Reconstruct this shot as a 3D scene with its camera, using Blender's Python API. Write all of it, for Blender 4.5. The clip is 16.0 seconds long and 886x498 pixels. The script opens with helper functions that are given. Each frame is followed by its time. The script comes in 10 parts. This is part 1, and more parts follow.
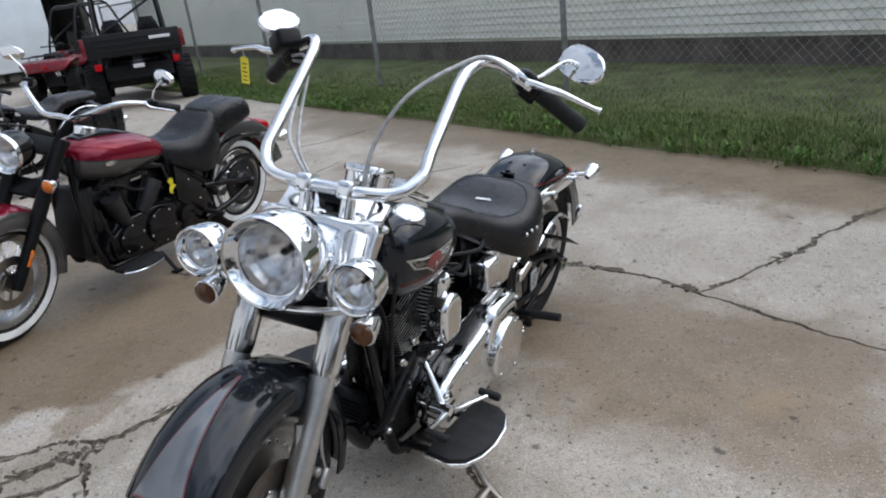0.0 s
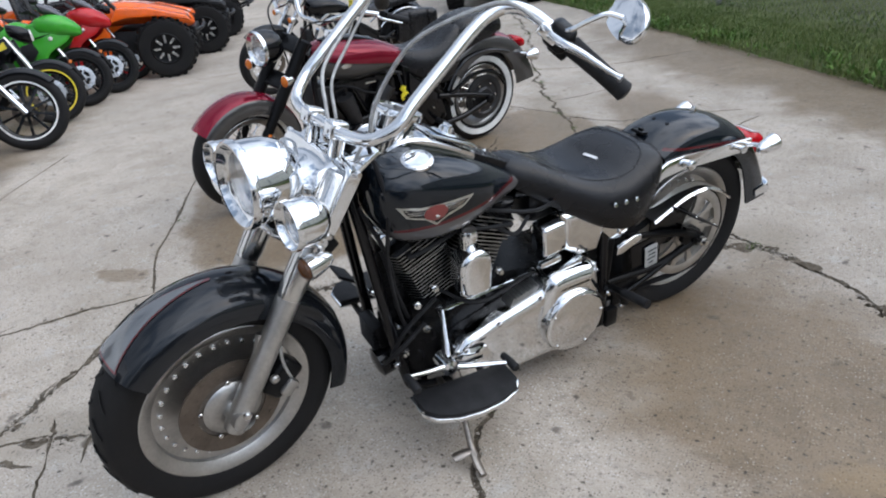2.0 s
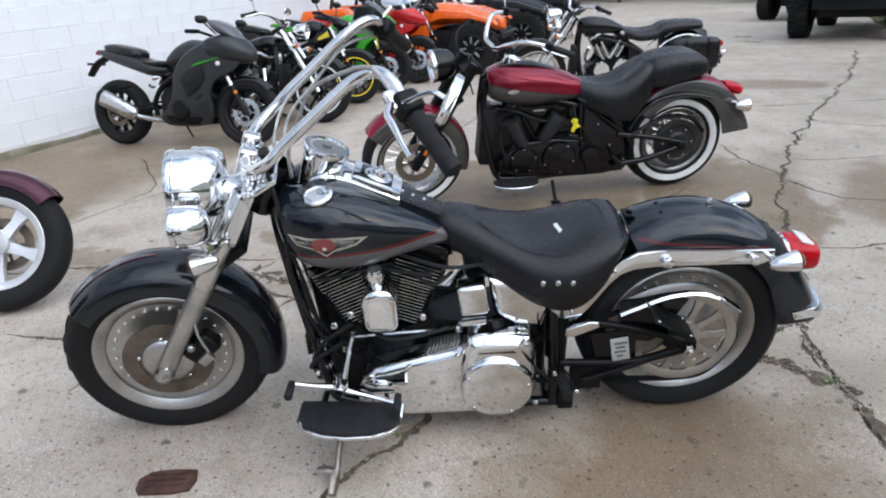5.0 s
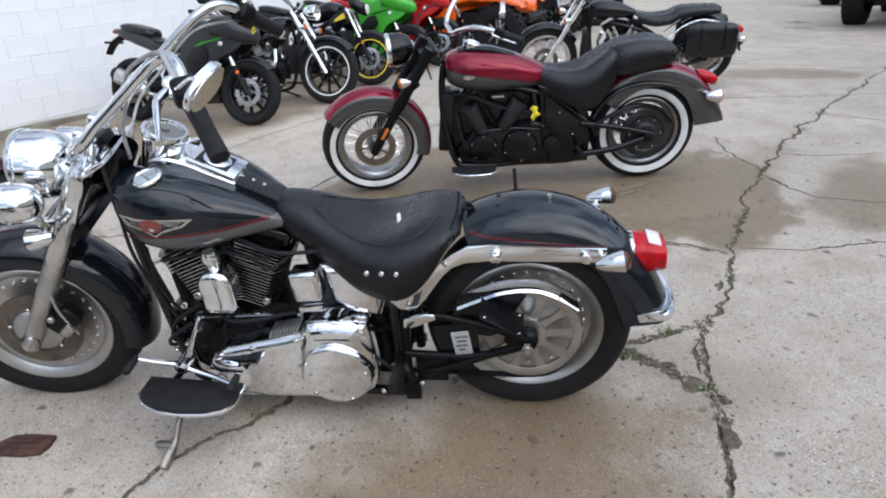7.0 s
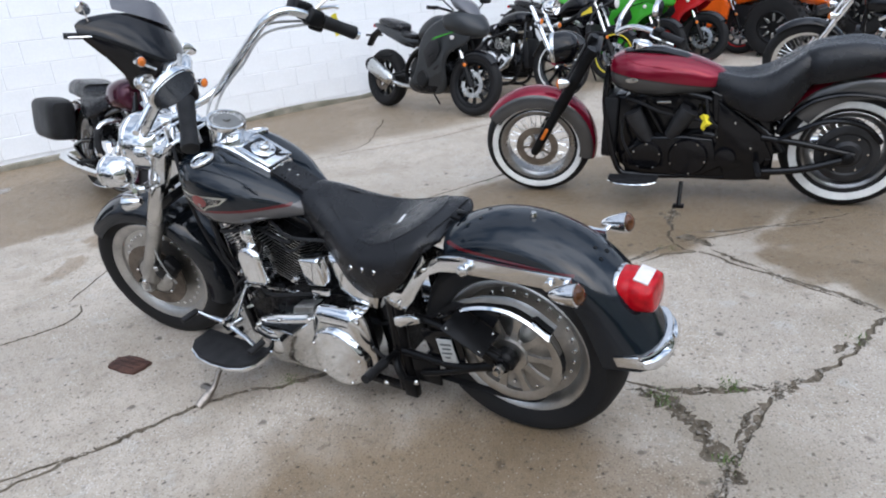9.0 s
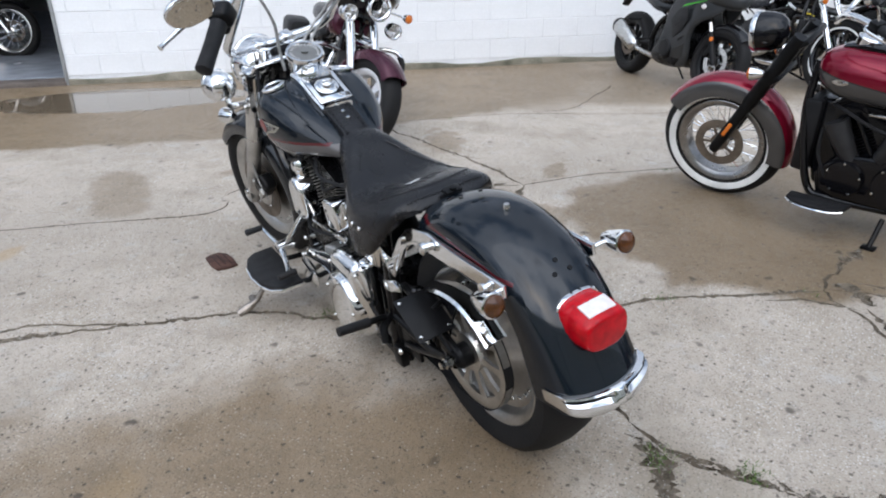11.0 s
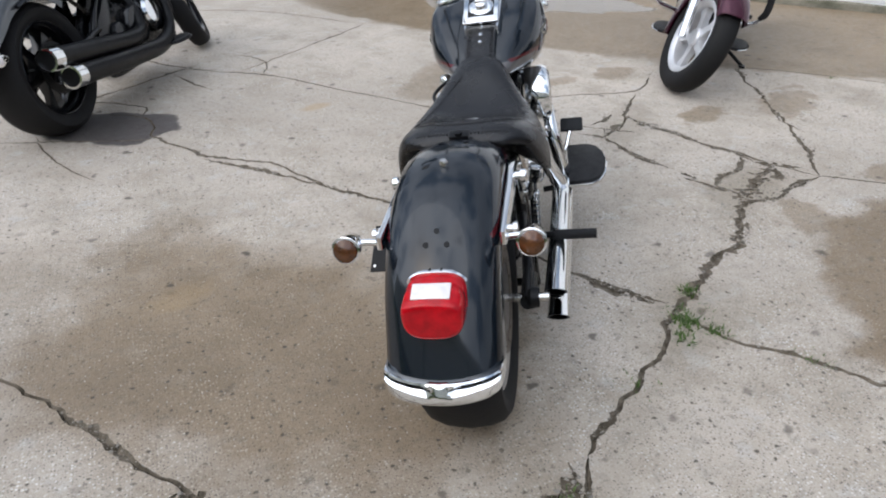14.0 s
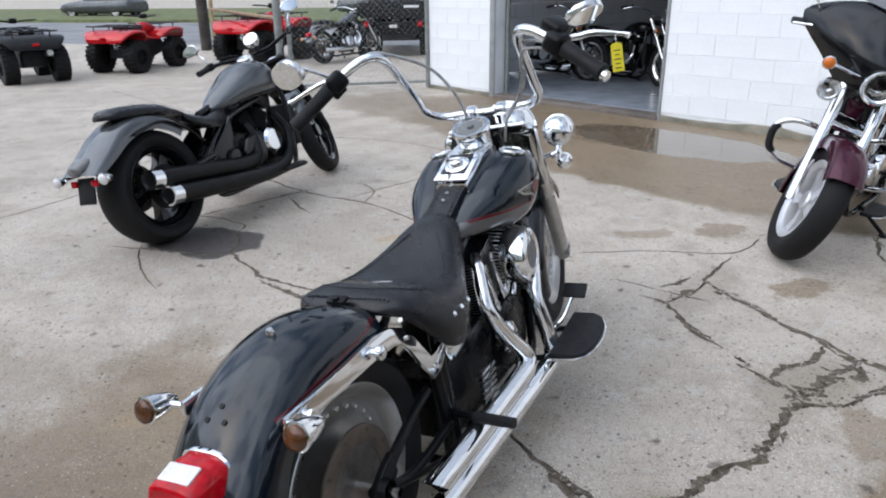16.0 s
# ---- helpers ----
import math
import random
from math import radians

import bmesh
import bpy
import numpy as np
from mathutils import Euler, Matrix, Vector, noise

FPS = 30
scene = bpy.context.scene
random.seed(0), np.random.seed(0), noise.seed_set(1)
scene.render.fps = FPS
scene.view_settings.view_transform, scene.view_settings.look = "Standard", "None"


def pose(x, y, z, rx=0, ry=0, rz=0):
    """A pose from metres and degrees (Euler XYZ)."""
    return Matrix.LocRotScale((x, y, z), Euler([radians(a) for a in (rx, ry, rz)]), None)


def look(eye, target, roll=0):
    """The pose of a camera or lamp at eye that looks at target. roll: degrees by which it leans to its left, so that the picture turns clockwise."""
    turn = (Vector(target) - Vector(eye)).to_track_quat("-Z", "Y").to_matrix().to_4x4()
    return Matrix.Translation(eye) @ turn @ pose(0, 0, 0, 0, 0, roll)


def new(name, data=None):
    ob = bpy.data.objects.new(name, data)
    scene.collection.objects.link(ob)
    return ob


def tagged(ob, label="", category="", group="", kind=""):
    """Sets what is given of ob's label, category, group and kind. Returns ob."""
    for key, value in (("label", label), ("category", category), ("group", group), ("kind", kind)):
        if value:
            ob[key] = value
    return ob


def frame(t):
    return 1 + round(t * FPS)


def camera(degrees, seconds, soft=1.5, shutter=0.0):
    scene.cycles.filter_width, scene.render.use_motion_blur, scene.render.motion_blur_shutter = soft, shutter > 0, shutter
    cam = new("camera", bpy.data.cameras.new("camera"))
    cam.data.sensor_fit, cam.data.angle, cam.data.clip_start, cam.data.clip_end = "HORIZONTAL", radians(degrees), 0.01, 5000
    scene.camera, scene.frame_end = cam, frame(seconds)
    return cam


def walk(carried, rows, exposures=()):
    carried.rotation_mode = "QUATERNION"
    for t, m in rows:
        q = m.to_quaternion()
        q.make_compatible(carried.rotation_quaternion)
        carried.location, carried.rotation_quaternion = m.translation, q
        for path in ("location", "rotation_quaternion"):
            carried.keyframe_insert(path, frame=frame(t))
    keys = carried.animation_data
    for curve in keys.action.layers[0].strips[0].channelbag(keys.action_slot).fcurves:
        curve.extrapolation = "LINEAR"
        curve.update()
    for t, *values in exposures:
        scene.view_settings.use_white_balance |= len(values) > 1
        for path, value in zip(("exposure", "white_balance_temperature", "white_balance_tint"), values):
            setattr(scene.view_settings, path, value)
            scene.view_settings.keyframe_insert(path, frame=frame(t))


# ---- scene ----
cam = camera(65.0, 16.0, 2.0)
PATH = [
    (0, (0.2, 0.235, 1.377), (0.126, 2.104, 0.67), -6.7),
    (0.5, (0.45, 0.219, 1.365), (0.099, 2.031, 0.593), -7.3),
    (1, (0.643, 0.277, 1.354), (0.05, 2.004, 0.539), -8.6),
    (1.5, (0.82, 0.426, 1.366), (0.062, 2.078, 0.532), -7.2),
    (2, (1.006, 0.547, 1.358), (0.01, 2.07, 0.529), -6.6),
    (2.5, (1.167, 0.676, 1.343), (-0.044, 2.027, 0.503), -6.8),
    (3, (1.267, 0.854, 1.368), (-0.071, 2.073, 0.518), -6.4),
    (3.5, (1.391, 0.978, 1.38), (-0.043, 2.115, 0.574), -6.3),
    (3.7, (1.468, 1.019, 1.379), (-0.003, 2.11, 0.577), -5.8),
    (5.8, (1.987, 1.546, 1.409), (0.291, 2.33, 0.694), -4.0),
    (6, (2.019, 1.587, 1.401), (0.317, 2.353, 0.682), -4.2),
    (6.5, (2.071, 1.776, 1.379), (0.381, 2.532, 0.623), -3.9),
    (7, (2.131, 1.969, 1.373), (0.423, 2.662, 0.597), -3.6),
    (7.5, (2.249, 2.168, 1.373), (0.49, 2.722, 0.598), -3.6),
    (8, (2.284, 2.359, 1.362), (0.493, 2.769, 0.572), -4.7),
    (8.5, (2.266, 2.59, 1.354), (0.432, 2.788, 0.581), -4.9),
    (9, (2.284, 2.83, 1.351), (0.429, 2.716, 0.613), -5.5),
    (9.5, (2.241, 3.014, 1.348), (0.413, 2.668, 0.614), -5.0),
    (9.7, (2.19, 3.078, 1.334), (0.377, 2.644, 0.61), -4.4),
    (11.8, (1.766, 3.86, 1.301), (0.328, 2.785, 0.42), -0.5),
    (12, (1.704, 3.935, 1.307), (0.328, 2.789, 0.417), -0.7),
    (12.5, (1.572, 4.104, 1.307), (0.4, 2.772, 0.384), -0.6),
    (13, (1.39, 4.163, 1.306), (0.402, 2.714, 0.346), -0.3),
    (13.5, (1.206, 4.193, 1.327), (0.36, 2.677, 0.335), 0.9),
    (14, (1.023, 4.288, 1.338), (0.383, 2.69, 0.319), 0.1),
    (14.5, (0.828, 4.307, 1.345), (0.361, 2.631, 0.357), -1.7),
    (15, (0.599, 4.252, 1.368), (0.234, 2.518, 0.442), -0.4),
    (15.5, (0.388, 4.276, 1.392), (0.142, 2.46, 0.591), -1.1),
    (16, (0.222, 4.301, 1.398), (0.093, 2.434, 0.687), -0.7),
]
walk(cam, [(t, look(eye, target, roll)) for t, eye, target, roll in PATH], [(0.0, 0.40, 6300, 10), (1.0, 0.42, 6300, 10), (1.6, 0.45, 6250, 10), (2.5, 0.61, 6250, 10), (6.0, 0.67, 6250, 10), (9.5, 0.70, 6150, 10), (12.0, 0.61, 6400, 10), (14.0, 0.64, 6440, 10), (16.0, 0.62, 6230, 10)])

# ---- world and light: a bright, broken overcast ----
world = bpy.data.worlds.new("sky")
scene.world = world
world.use_nodes = True
wn, wl = world.node_tree.nodes, world.node_tree.links
wn.clear()
SUN_EL, SUN_AZ = 40.0, 20.0
w_out = wn.new("ShaderNodeOutputWorld")
w_bg = wn.new("ShaderNodeBackground")
w_sky = wn.new("ShaderNodeTexSky")
w_sky.sky_type = "NISHITA"
w_sky.sun_disc = False
w_sky.sun_elevation, w_sky.sun_rotation = radians(SUN_EL), radians(90 - SUN_AZ)
w_sky.dust_density, w_sky.air_density = 3.0, 1.2
w_gain = wn.new("ShaderNodeMix")
w_gain.data_type, w_gain.blend_type = "RGBA", "MULTIPLY"
w_gain.inputs[0].default_value = 1.0
w_gain.inputs[7].default_value = (0.10, 0.10, 0.10, 1)
w_co = wn.new("ShaderNodeTexCoord")
w_noise = wn.new("ShaderNodeTexNoise")
w_noise.inputs["Scale"].default_value, w_noise.inputs["Detail"].default_value = 2.1, 7.0
w_noise.inputs["Roughness"].default_value = 0.58
w_ramp = wn.new("ShaderNodeValToRGB")
w_ramp.color_ramp.elements[0].position, w_ramp.color_ramp.elements[0].color = 0.36, (0.25, 0.25, 0.25, 1)
w_ramp.color_ramp.elements[1].position, w_ramp.color_ramp.elements[1].color = 0.56, (1, 1, 1, 1)
w_cloud = wn.new("ShaderNodeValToRGB")
w_cloud.color_ramp.elements[0].position, w_cloud.color_ramp.elements[0].color = 0.43, (1.22, 1.30, 1.45, 1)
w_cloud.color_ramp.elements[1].position, w_cloud.color_ramp.elements[1].color = 0.60, (0.24, 0.31, 0.43, 1)
w_mix = wn.new("ShaderNodeMix")
w_mix.data_type = "RGBA"
wl.new(w_co.outputs["Generated"], w_noise.inputs["Vector"])
wl.new(w_noise.outputs["Fac"], w_ramp.inputs[0])
wl.new(w_noise.outputs["Fac"], w_cloud.inputs[0])
wl.new(w_sky.outputs[0], w_gain.inputs[6])
wl.new(w_ramp.outputs[0], w_mix.inputs[0])
wl.new(w_gain.outputs[2], w_mix.inputs[6])
# the cloud is brighter round the hidden sun
w_dir = wn.new("ShaderNodeVectorMath")
w_dir.operation = "DOT_PRODUCT"
w_dir.inputs[1].default_value = (math.cos(radians(SUN_EL)) * math.cos(radians(SUN_AZ)), math.cos(radians(SUN_EL)) * math.sin(radians(SUN_AZ)), math.sin(radians(SUN_EL)))
w_glow = wn.new("ShaderNodeMapRange")
w_glow.interpolation_type = "SMOOTHERSTEP"
w_glow.inputs[1].default_value, w_glow.inputs[2].default_value = -0.1, 1.0
w_glow.inputs[3].default_value, w_glow.inputs[4].default_value = 0.74, 2.3
w_lit = wn.new("ShaderNodeVectorMath")
w_lit.operation = "SCALE"
wl.new(w_co.outputs["Generated"], w_dir.inputs[0])
wl.new(w_dir.outputs["Value"], w_glow.inputs[0])
wl.new(w_cloud.outputs[0], w_lit.inputs[0])
wl.new(w_glow.outputs[0], w_lit.inputs["Scale"])
wl.new(w_lit.outputs[0], w_mix.inputs[7])
wl.new(w_mix.outputs[2], w_bg.inputs["Color"])
w_bg.inputs["Strength"].default_value = 0.78
wl.new(w_bg.outputs[0], w_out.inputs["Surface"])

sun_data = bpy.data.lights.new("sun", "SUN")
sun_data.energy, sun_data.angle, sun_data.color = 0.9, radians(100), (1.0, 0.985, 0.96)
sun = new("sun", sun_data)
sun.matrix_world = look((30 * math.cos(radians(SUN_AZ)), 30 * math.sin(radians(SUN_AZ)), 30 * math.tan(radians(SUN_EL))), (0, 0, 0))

# ---- building helpers ----
from mathutils.geometry import delaunay_2d_cdt


def part(name, bm, mats, parent=None, label="", m=None, sharp=38):
    """Links a bmesh as one mesh object under a thing or a part."""
    if m is not None:
        bm.transform(m)
    bmesh.ops.recalc_face_normals(bm, faces=bm.faces)
    me = bpy.data.meshes.new(name)
    bm.to_mesh(me)
    bm.free()
    for one in mats if isinstance(mats, (list, tuple)) else [mats]:
        me.materials.append(one)
    me.polygons.foreach_set("use_smooth", [True] * len(me.polygons))
    me.set_sharp_from_angle(angle=radians(sharp))
    ob = new(name, me)
    if parent is not None:
        ob.parent = parent
    if label:
        ob["label"] = label
    return ob


def B():
    return bmesh.new()


def each(name, bm, mats, parent, label="", m=None):
    """Links every loose piece of a bmesh as a part of its own."""
    left, out = set(bm.verts), []
    while left:
        heap = [next(v for v in bm.verts if v in left)]
        left.discard(heap[0])
        got = []
        while heap:
            v = heap.pop()
            got.append(v)
            for e in v.link_edges:
                o = e.other_vert(v)
                if o in left:
                    left.discard(o)
                    heap.append(o)
        one, twin = B(), {}
        for v in got:
            twin[v] = one.verts.new(v.co)
        for f in {f for v in got for f in v.link_faces}:
            one.faces.new([twin[v] for v in f.verts]).material_index = f.material_index
        out.append(part(name, one, mats, parent, label, m))
    bm.free()
    return out


def catmull(pts, n):
    """A smooth line through the points, n steps a span."""
    P = [np.array(p, float) for p in pts]
    if len(P) < 3 or n <= 1:
        return P
    P = [2 * P[0] - P[1]] + P + [2 * P[-1] - P[-2]]
    out = []
    for i in range(1, len(P) - 2):
        a, b, c, d = P[i - 1:i + 3]
        for k in range(n):
            t = k / n
            out.append(0.5 * (2 * b + (c - a) * t + (2 * a - 5 * b + 4 * c - d) * t * t + (3 * b - a - 3 * c + d) * t ** 3))
    return out + [P[-2]]


def loft(bm, rings, closed=True, caps=True):
    """A skin over rings of equally many points."""
    vs = [[bm.verts.new(tuple(p)) for p in r] for r in rings]
    n = len(vs[0])
    for a, b in zip(vs, vs[1:]):
        for i in range(n if closed else n - 1):
            j = (i + 1) % n
            bm.faces.new((a[i], a[j], b[j], b[i]))
    if caps and closed:
        bm.faces.new(vs[0][::-1])
        bm.faces.new(vs[-1])
    return bm


def tube(bm, pts, r, seg=12, n=6, caps=True, flat=1.0):
    """A pipe along a line; r: one radius, or one for each point."""
    rr = [r] * len(pts) if not isinstance(r, (list, tuple)) else r
    path = catmull([(*p, q) for p, q in zip(pts, rr)], n)
    C = [Vector(p[:3]) for p in path]
    up = None
    rings = []
    for i, c in enumerate(C):
        d = (C[min(i + 1, len(C) - 1)] - C[max(i - 1, 0)]).normalized()
        if up is None:
            up = d.orthogonal().normalized()
            if abs(d.y) < 0.9:
                up = (Vector((0, 1, 0)) - d * d.y).normalized()
        up = (up - d * up.dot(d)).normalized()
        side = d.cross(up)
        q = path[i][3]
        rings.append([c + up * (q * math.cos(a)) + side * (q * flat * math.sin(a)) for a in (2 * math.pi * k / seg for k in range(seg))])
    return loft(bm, rings, True, caps)


def lathe(bm, prof, m=None, seg=32, closed=False):
    """Turns a profile of (radius, height) about z."""
    rows = []
    for r, h in prof:
        if r < 1e-5:
            rows.append([bm.verts.new((0, 0, h))])
        else:
            rows.append([bm.verts.new((r * math.cos(2 * math.pi * k / seg), r * math.sin(2 * math.pi * k / seg), h)) for k in range(seg)])
    pairs = list(zip(rows, rows[1:])) + ([(rows[-1], rows[0])] if closed else [])
    for a, b in pairs:
        for i in range(seg):
            j = (i + 1) % seg
            if len(a) == 1 and len(b) == 1:
                continue
            if len(a) == 1:
                bm.faces.new((a[0], b[j], b[i]))
            elif len(b) == 1:
                bm.faces.new((a[i], a[j], b[0]))
            else:
                bm.faces.new((a[i], a[j], b[j], b[i]))
    if m is not None:
        bmesh.ops.transform(bm, matrix=m, verts=[v for row in rows for v in row])
    return bm


def box(bm, size, m=None, bevel=0.0, seg=2):
    g = bmesh.ops.create_cube(bm, size=1.0)
    vs = g["verts"]
    bmesh.ops.scale(bm, vec=size, verts=vs)
    if bevel:
        es = list({e for v in vs for e in v.link_edges})
        r = bmesh.ops.bevel(bm, geom=es, offset=bevel, segments=seg, affect="EDGES", profile=0.5)
        vs = list({v for f in r["faces"] for v in f.verts} | {v for v in vs if v.is_valid})
    if m is not None:
        bmesh.ops.transform(bm, matrix=m, verts=vs)
    return bm


def prism(bm, poly, h0, h1, m=None, bevel=0.0, seg=2):
    """A polygon in x and y drawn out from h0 to h1 along z, with rounded rims."""
    lo = [bm.verts.new((x, y, h0)) for x, y in poly]
    hi = [bm.verts.new((x, y, h1)) for x, y in poly]
    n = len(poly)
    fs = [bm.faces.new(lo[::-1]), bm.faces.new(hi)]
    for i in range(n):
        j = (i + 1) % n
        fs.append(bm.faces.new((lo[i], lo[j], hi[j], hi[i])))
    vs = lo + hi
    if bevel:
        es = list({e for f in fs[:2] for e in f.edges})
        r = bmesh.ops.bevel(bm, geom=es, offset=bevel, segments=seg, affect="EDGES", profile=0.5)
        vs = list({v for f in r["faces"] for v in f.verts} | {v for v in vs if v.is_valid})
    if m is not None:
        bmesh.ops.transform(bm, matrix=m, verts=vs)
    return bm


def pillow(bm, poly, h0, h1, m=None, round_in=0.03, steps=6):
    """A cover with softly rounded edges: the outline draws in as it rises to h1."""
    n = len(poly)
    area = sum(poly[i][0] * poly[(i + 1) % n][1] - poly[(i + 1) % n][0] * poly[i][1] for i in range(n))
    sg = 1 if area > 0 else -1
    nor = []
    for i in range(n):
        a, c = Vector(poly[i - 1]), Vector(poly[(i + 1) % n])
        d = (c - a).normalized()
        nor.append(Vector((-d.y, d.x)) * sg)
    rings = [[(x, y, h0) for x, y in poly]]
    for k in range(steps + 1):
        a = math.pi / 2 * k / steps
        ins, h = round_in * (1 - math.cos(a)), h1 - round_in * 0.8 * (1 - math.sin(a))
        rings.append([(x + q.x * ins, y + q.y * ins, h) for (x, y), q in zip(poly, nor)])
    rings = [[(m or Matrix.Identity(4)) @ Vector(p) for p in r] for r in rings]
    return loft(bm, rings)


SIDE = Matrix(((1, 0, 0, 0), (0, 0, 1, 0), (0, 1, 0, 0), (0, 0, 0, 1)))      # prism's x, y, height become x, z, y


def AY(x, y, z):
    """Turns z into y: for wheels and round covers at the side."""
    return Matrix.Translation((x, y, z)) @ Matrix.Rotation(radians(-90), 4, "X")


def axis(p, d):
    """A pose at p whose z points along d."""
    return Matrix.Translation(p) @ Vector(d).to_track_quat("Z", "Y").to_matrix().to_4x4()


def ring(x, yc, zc, hw, ht, hb, e=2.4, n=24):
    out = []
    for k in range(n):
        a = 2 * math.pi * k / n
        c, s = math.cos(a), math.sin(a)
        out.append((x, yc + hw * math.copysign(abs(c) ** (2 / e), c), zc + (ht if s > 0 else hb) * math.copysign(abs(s) ** (2 / e), s)))
    return out


def body(bm, stations, n=24, sub=4):
    """A rounded body along x: stations of x, y, z, half width, height over and under z, squareness."""
    return loft(bm, [ring(*s, n) for s in catmull(stations, sub)])


def fender(bm, c, R, a0, a1, hw, skirt, bulge=0.035, thick=0.005, steps=36, flare=0.0, flare_from=0.8, skirt_end=None):
    """A wheel cover about the axle at c, from angle a0 (degrees, 0 is ahead) over the top to a1."""
    rings = []
    for i in range(steps + 1):
        u = i / steps
        a = radians(a0 + (a1 - a0) * u)
        R1 = R + (flare * ((u - flare_from) / (1 - flare_from)) ** 2 if u > flare_from else 0)
        s = skirt if skirt_end is None else skirt + (skirt_end - skirt) * max(0, (u - 0.5) * 2) ** 1.5
        outer = [(-hw, -s), (-hw, -s * 0.6 - bulge * 0.4)]
        for k in range(9):
            b = radians(-80 + 20 * k)
            outer.append((hw * math.sin(b) / math.sin(radians(80)) * 0.985, -bulge * (1 - math.cos(b)) / (1 - math.cos(radians(80)))))
        outer += [(hw, -s * 0.6 - bulge * 0.4), (hw, -s)]
        inner = [(y * (1 - thick / hw), r - (thick if 0 < j < len(outer) - 1 else 0)) for j, (y, r) in enumerate(outer)]
        prof = outer + inner[::-1]
        rings.append([(c[0] + (R1 + r) * math.cos(a), y, c[1] + (R1 + r) * math.sin(a)) for y, r in prof])
    return loft(bm, rings)


def thing(name, m, label, category, group=""):
    ob = new(name)
    ob.empty_display_size = 0.1
    ob.matrix_world = m
    return tagged(ob, label, category, group)


# ---- materials ----
def material(name, colour, rough=0.5, metal=0.0, var=0.12, scale=14.0, fine=160.0, bump=0.0, coat=0.0, rvar=0.1, second=None, trans=0.0, emit=0.0, spec=0.5):
    """A surface with variation at two scales; second: a colour for blotches of dirt or wear."""
    mt = bpy.data.materials.new(name)
    mt.use_nodes = True
    N, K = mt.node_tree.nodes, mt.node_tree.links
    b = N["Principled BSDF"]
    co = N.new("ShaderNodeTexCoord")
    n1, n2 = N.new("ShaderNodeTexNoise"), N.new("ShaderNodeTexNoise")
    for nd, sc, de in ((n1, scale, 5), (n2, fine, 3)):
        nd.inputs["Scale"].default_value, nd.inputs["Detail"].default_value = sc, de
        K.new(co.outputs["Object"], nd.inputs["Vector"])
    mix = N.new("ShaderNodeMix")
    mix.data_type = "RGBA"
    dark = second or tuple(c * (1 - var * 2) for c in colour)
    light = tuple(min(1, c * (1 + var)) for c in colour)
    mix.inputs[6].default_value, mix.inputs[7].default_value = (*dark, 1), (*light, 1)
    add = N.new("ShaderNodeMath")
    add.operation = "ADD"
    half = N.new("ShaderNodeMath")
    half.operation = "MULTIPLY"
    half.inputs[1].default_value = 0.35
    K.new(n2.outputs["Fac"], half.inputs[0])
    K.new(n1.outputs["Fac"], add.inputs[0])
    K.new(half.outputs[0], add.inputs[1])
    rmp = N.new("ShaderNodeMapRange")
    rmp.inputs[1].default_value, rmp.inputs[2].default_value = 0.42, 0.85
    K.new(add.outputs[0], rmp.inputs[0])
    K.new(rmp.outputs[0], mix.inputs[0])
    K.new(mix.outputs[2], b.inputs["Base Color"])
    rr = N.new("ShaderNodeMapRange")
    rr.inputs[3].default_value, rr.inputs[4].default_value = min(1, rough + rvar), max(0.01, rough - rvar * 0.5)
    K.new(n1.outputs["Fac"], rr.inputs[0])
    K.new(rr.outputs[0], b.inputs["Roughness"])
    b.inputs["Metallic"].default_value = metal
    b.inputs["Coat Weight"].default_value = coat
    b.inputs["Coat Roughness"].default_value = 0.04
    b.inputs["Specular IOR Level"].default_value = spec
    b.inputs["Transmission Weight"].default_value = trans
    if emit:
        b.inputs["Emission Color"].default_value = (*colour, 1)
        b.inputs["Emission Strength"].default_value = emit
    if bump:
        bp = N.new("ShaderNodeBump")
        bp.inputs["Strength"].default_value, bp.inputs["Distance"].default_value = min(1, bump), 0.002
        K.new(n2.outputs["Fac"], bp.inputs["Height"])
        K.new(bp.outputs[0], b.inputs["Normal"])
    return mt


CHROME = material("chrome", (0.80, 0.81, 0.82), 0.05, 1.0, 0.04, 9, 60, rvar=0.05)
CHROME_WORN = material("worn_chrome", (0.62, 0.61, 0.59), 0.14, 1.0, 0.1, 12, 90, rvar=0.12)
ALU = material("aluminium", (0.52, 0.51, 0.49), 0.34, 1.0, 0.14, 10, 120, bump=0.1, rvar=0.16)
ALU_DARK = material("brake_steel", (0.30, 0.27, 0.24), 0.38, 1.0, 0.2, 8, 90, rvar=0.15)
RUST_STEEL = material("brake_disc_steel", (0.15, 0.122, 0.098), 0.48, 0.7, 0.2, 16, 120, rvar=0.15)
DISC_CARRIER = material("disc_carrier_steel", (0.17, 0.155, 0.14), 0.42, 0.8, 0.25, 20, 140, rvar=0.15)
BLACK = material("black_paint", (0.004, 0.004, 0.005), 0.12, 0.0, 0.2, 6, 80, rvar=0.08, spec=0.36)
SATIN = material("satin_black", (0.005, 0.005, 0.0055), 0.32, 0.0, 0.25, 20, 200, bump=0.15, spec=0.17)
CASE = material("black_engine_case", (0.0045, 0.0045, 0.005), 0.24, 0.0, 0.3, 25, 240, bump=0.3, spec=0.17)
RUBBER = material("tyre_rubber", (0.009, 0.009, 0.0095), 0.62, 0.0, 0.25, 9, 90, bump=0.4, second=(0.016, 0.015, 0.0145), spec=0.16)
PAD = material("black_rubber", (0.012, 0.012, 0.013), 0.55, 0.0, 0.2, 30, 300, bump=0.4, spec=0.25)
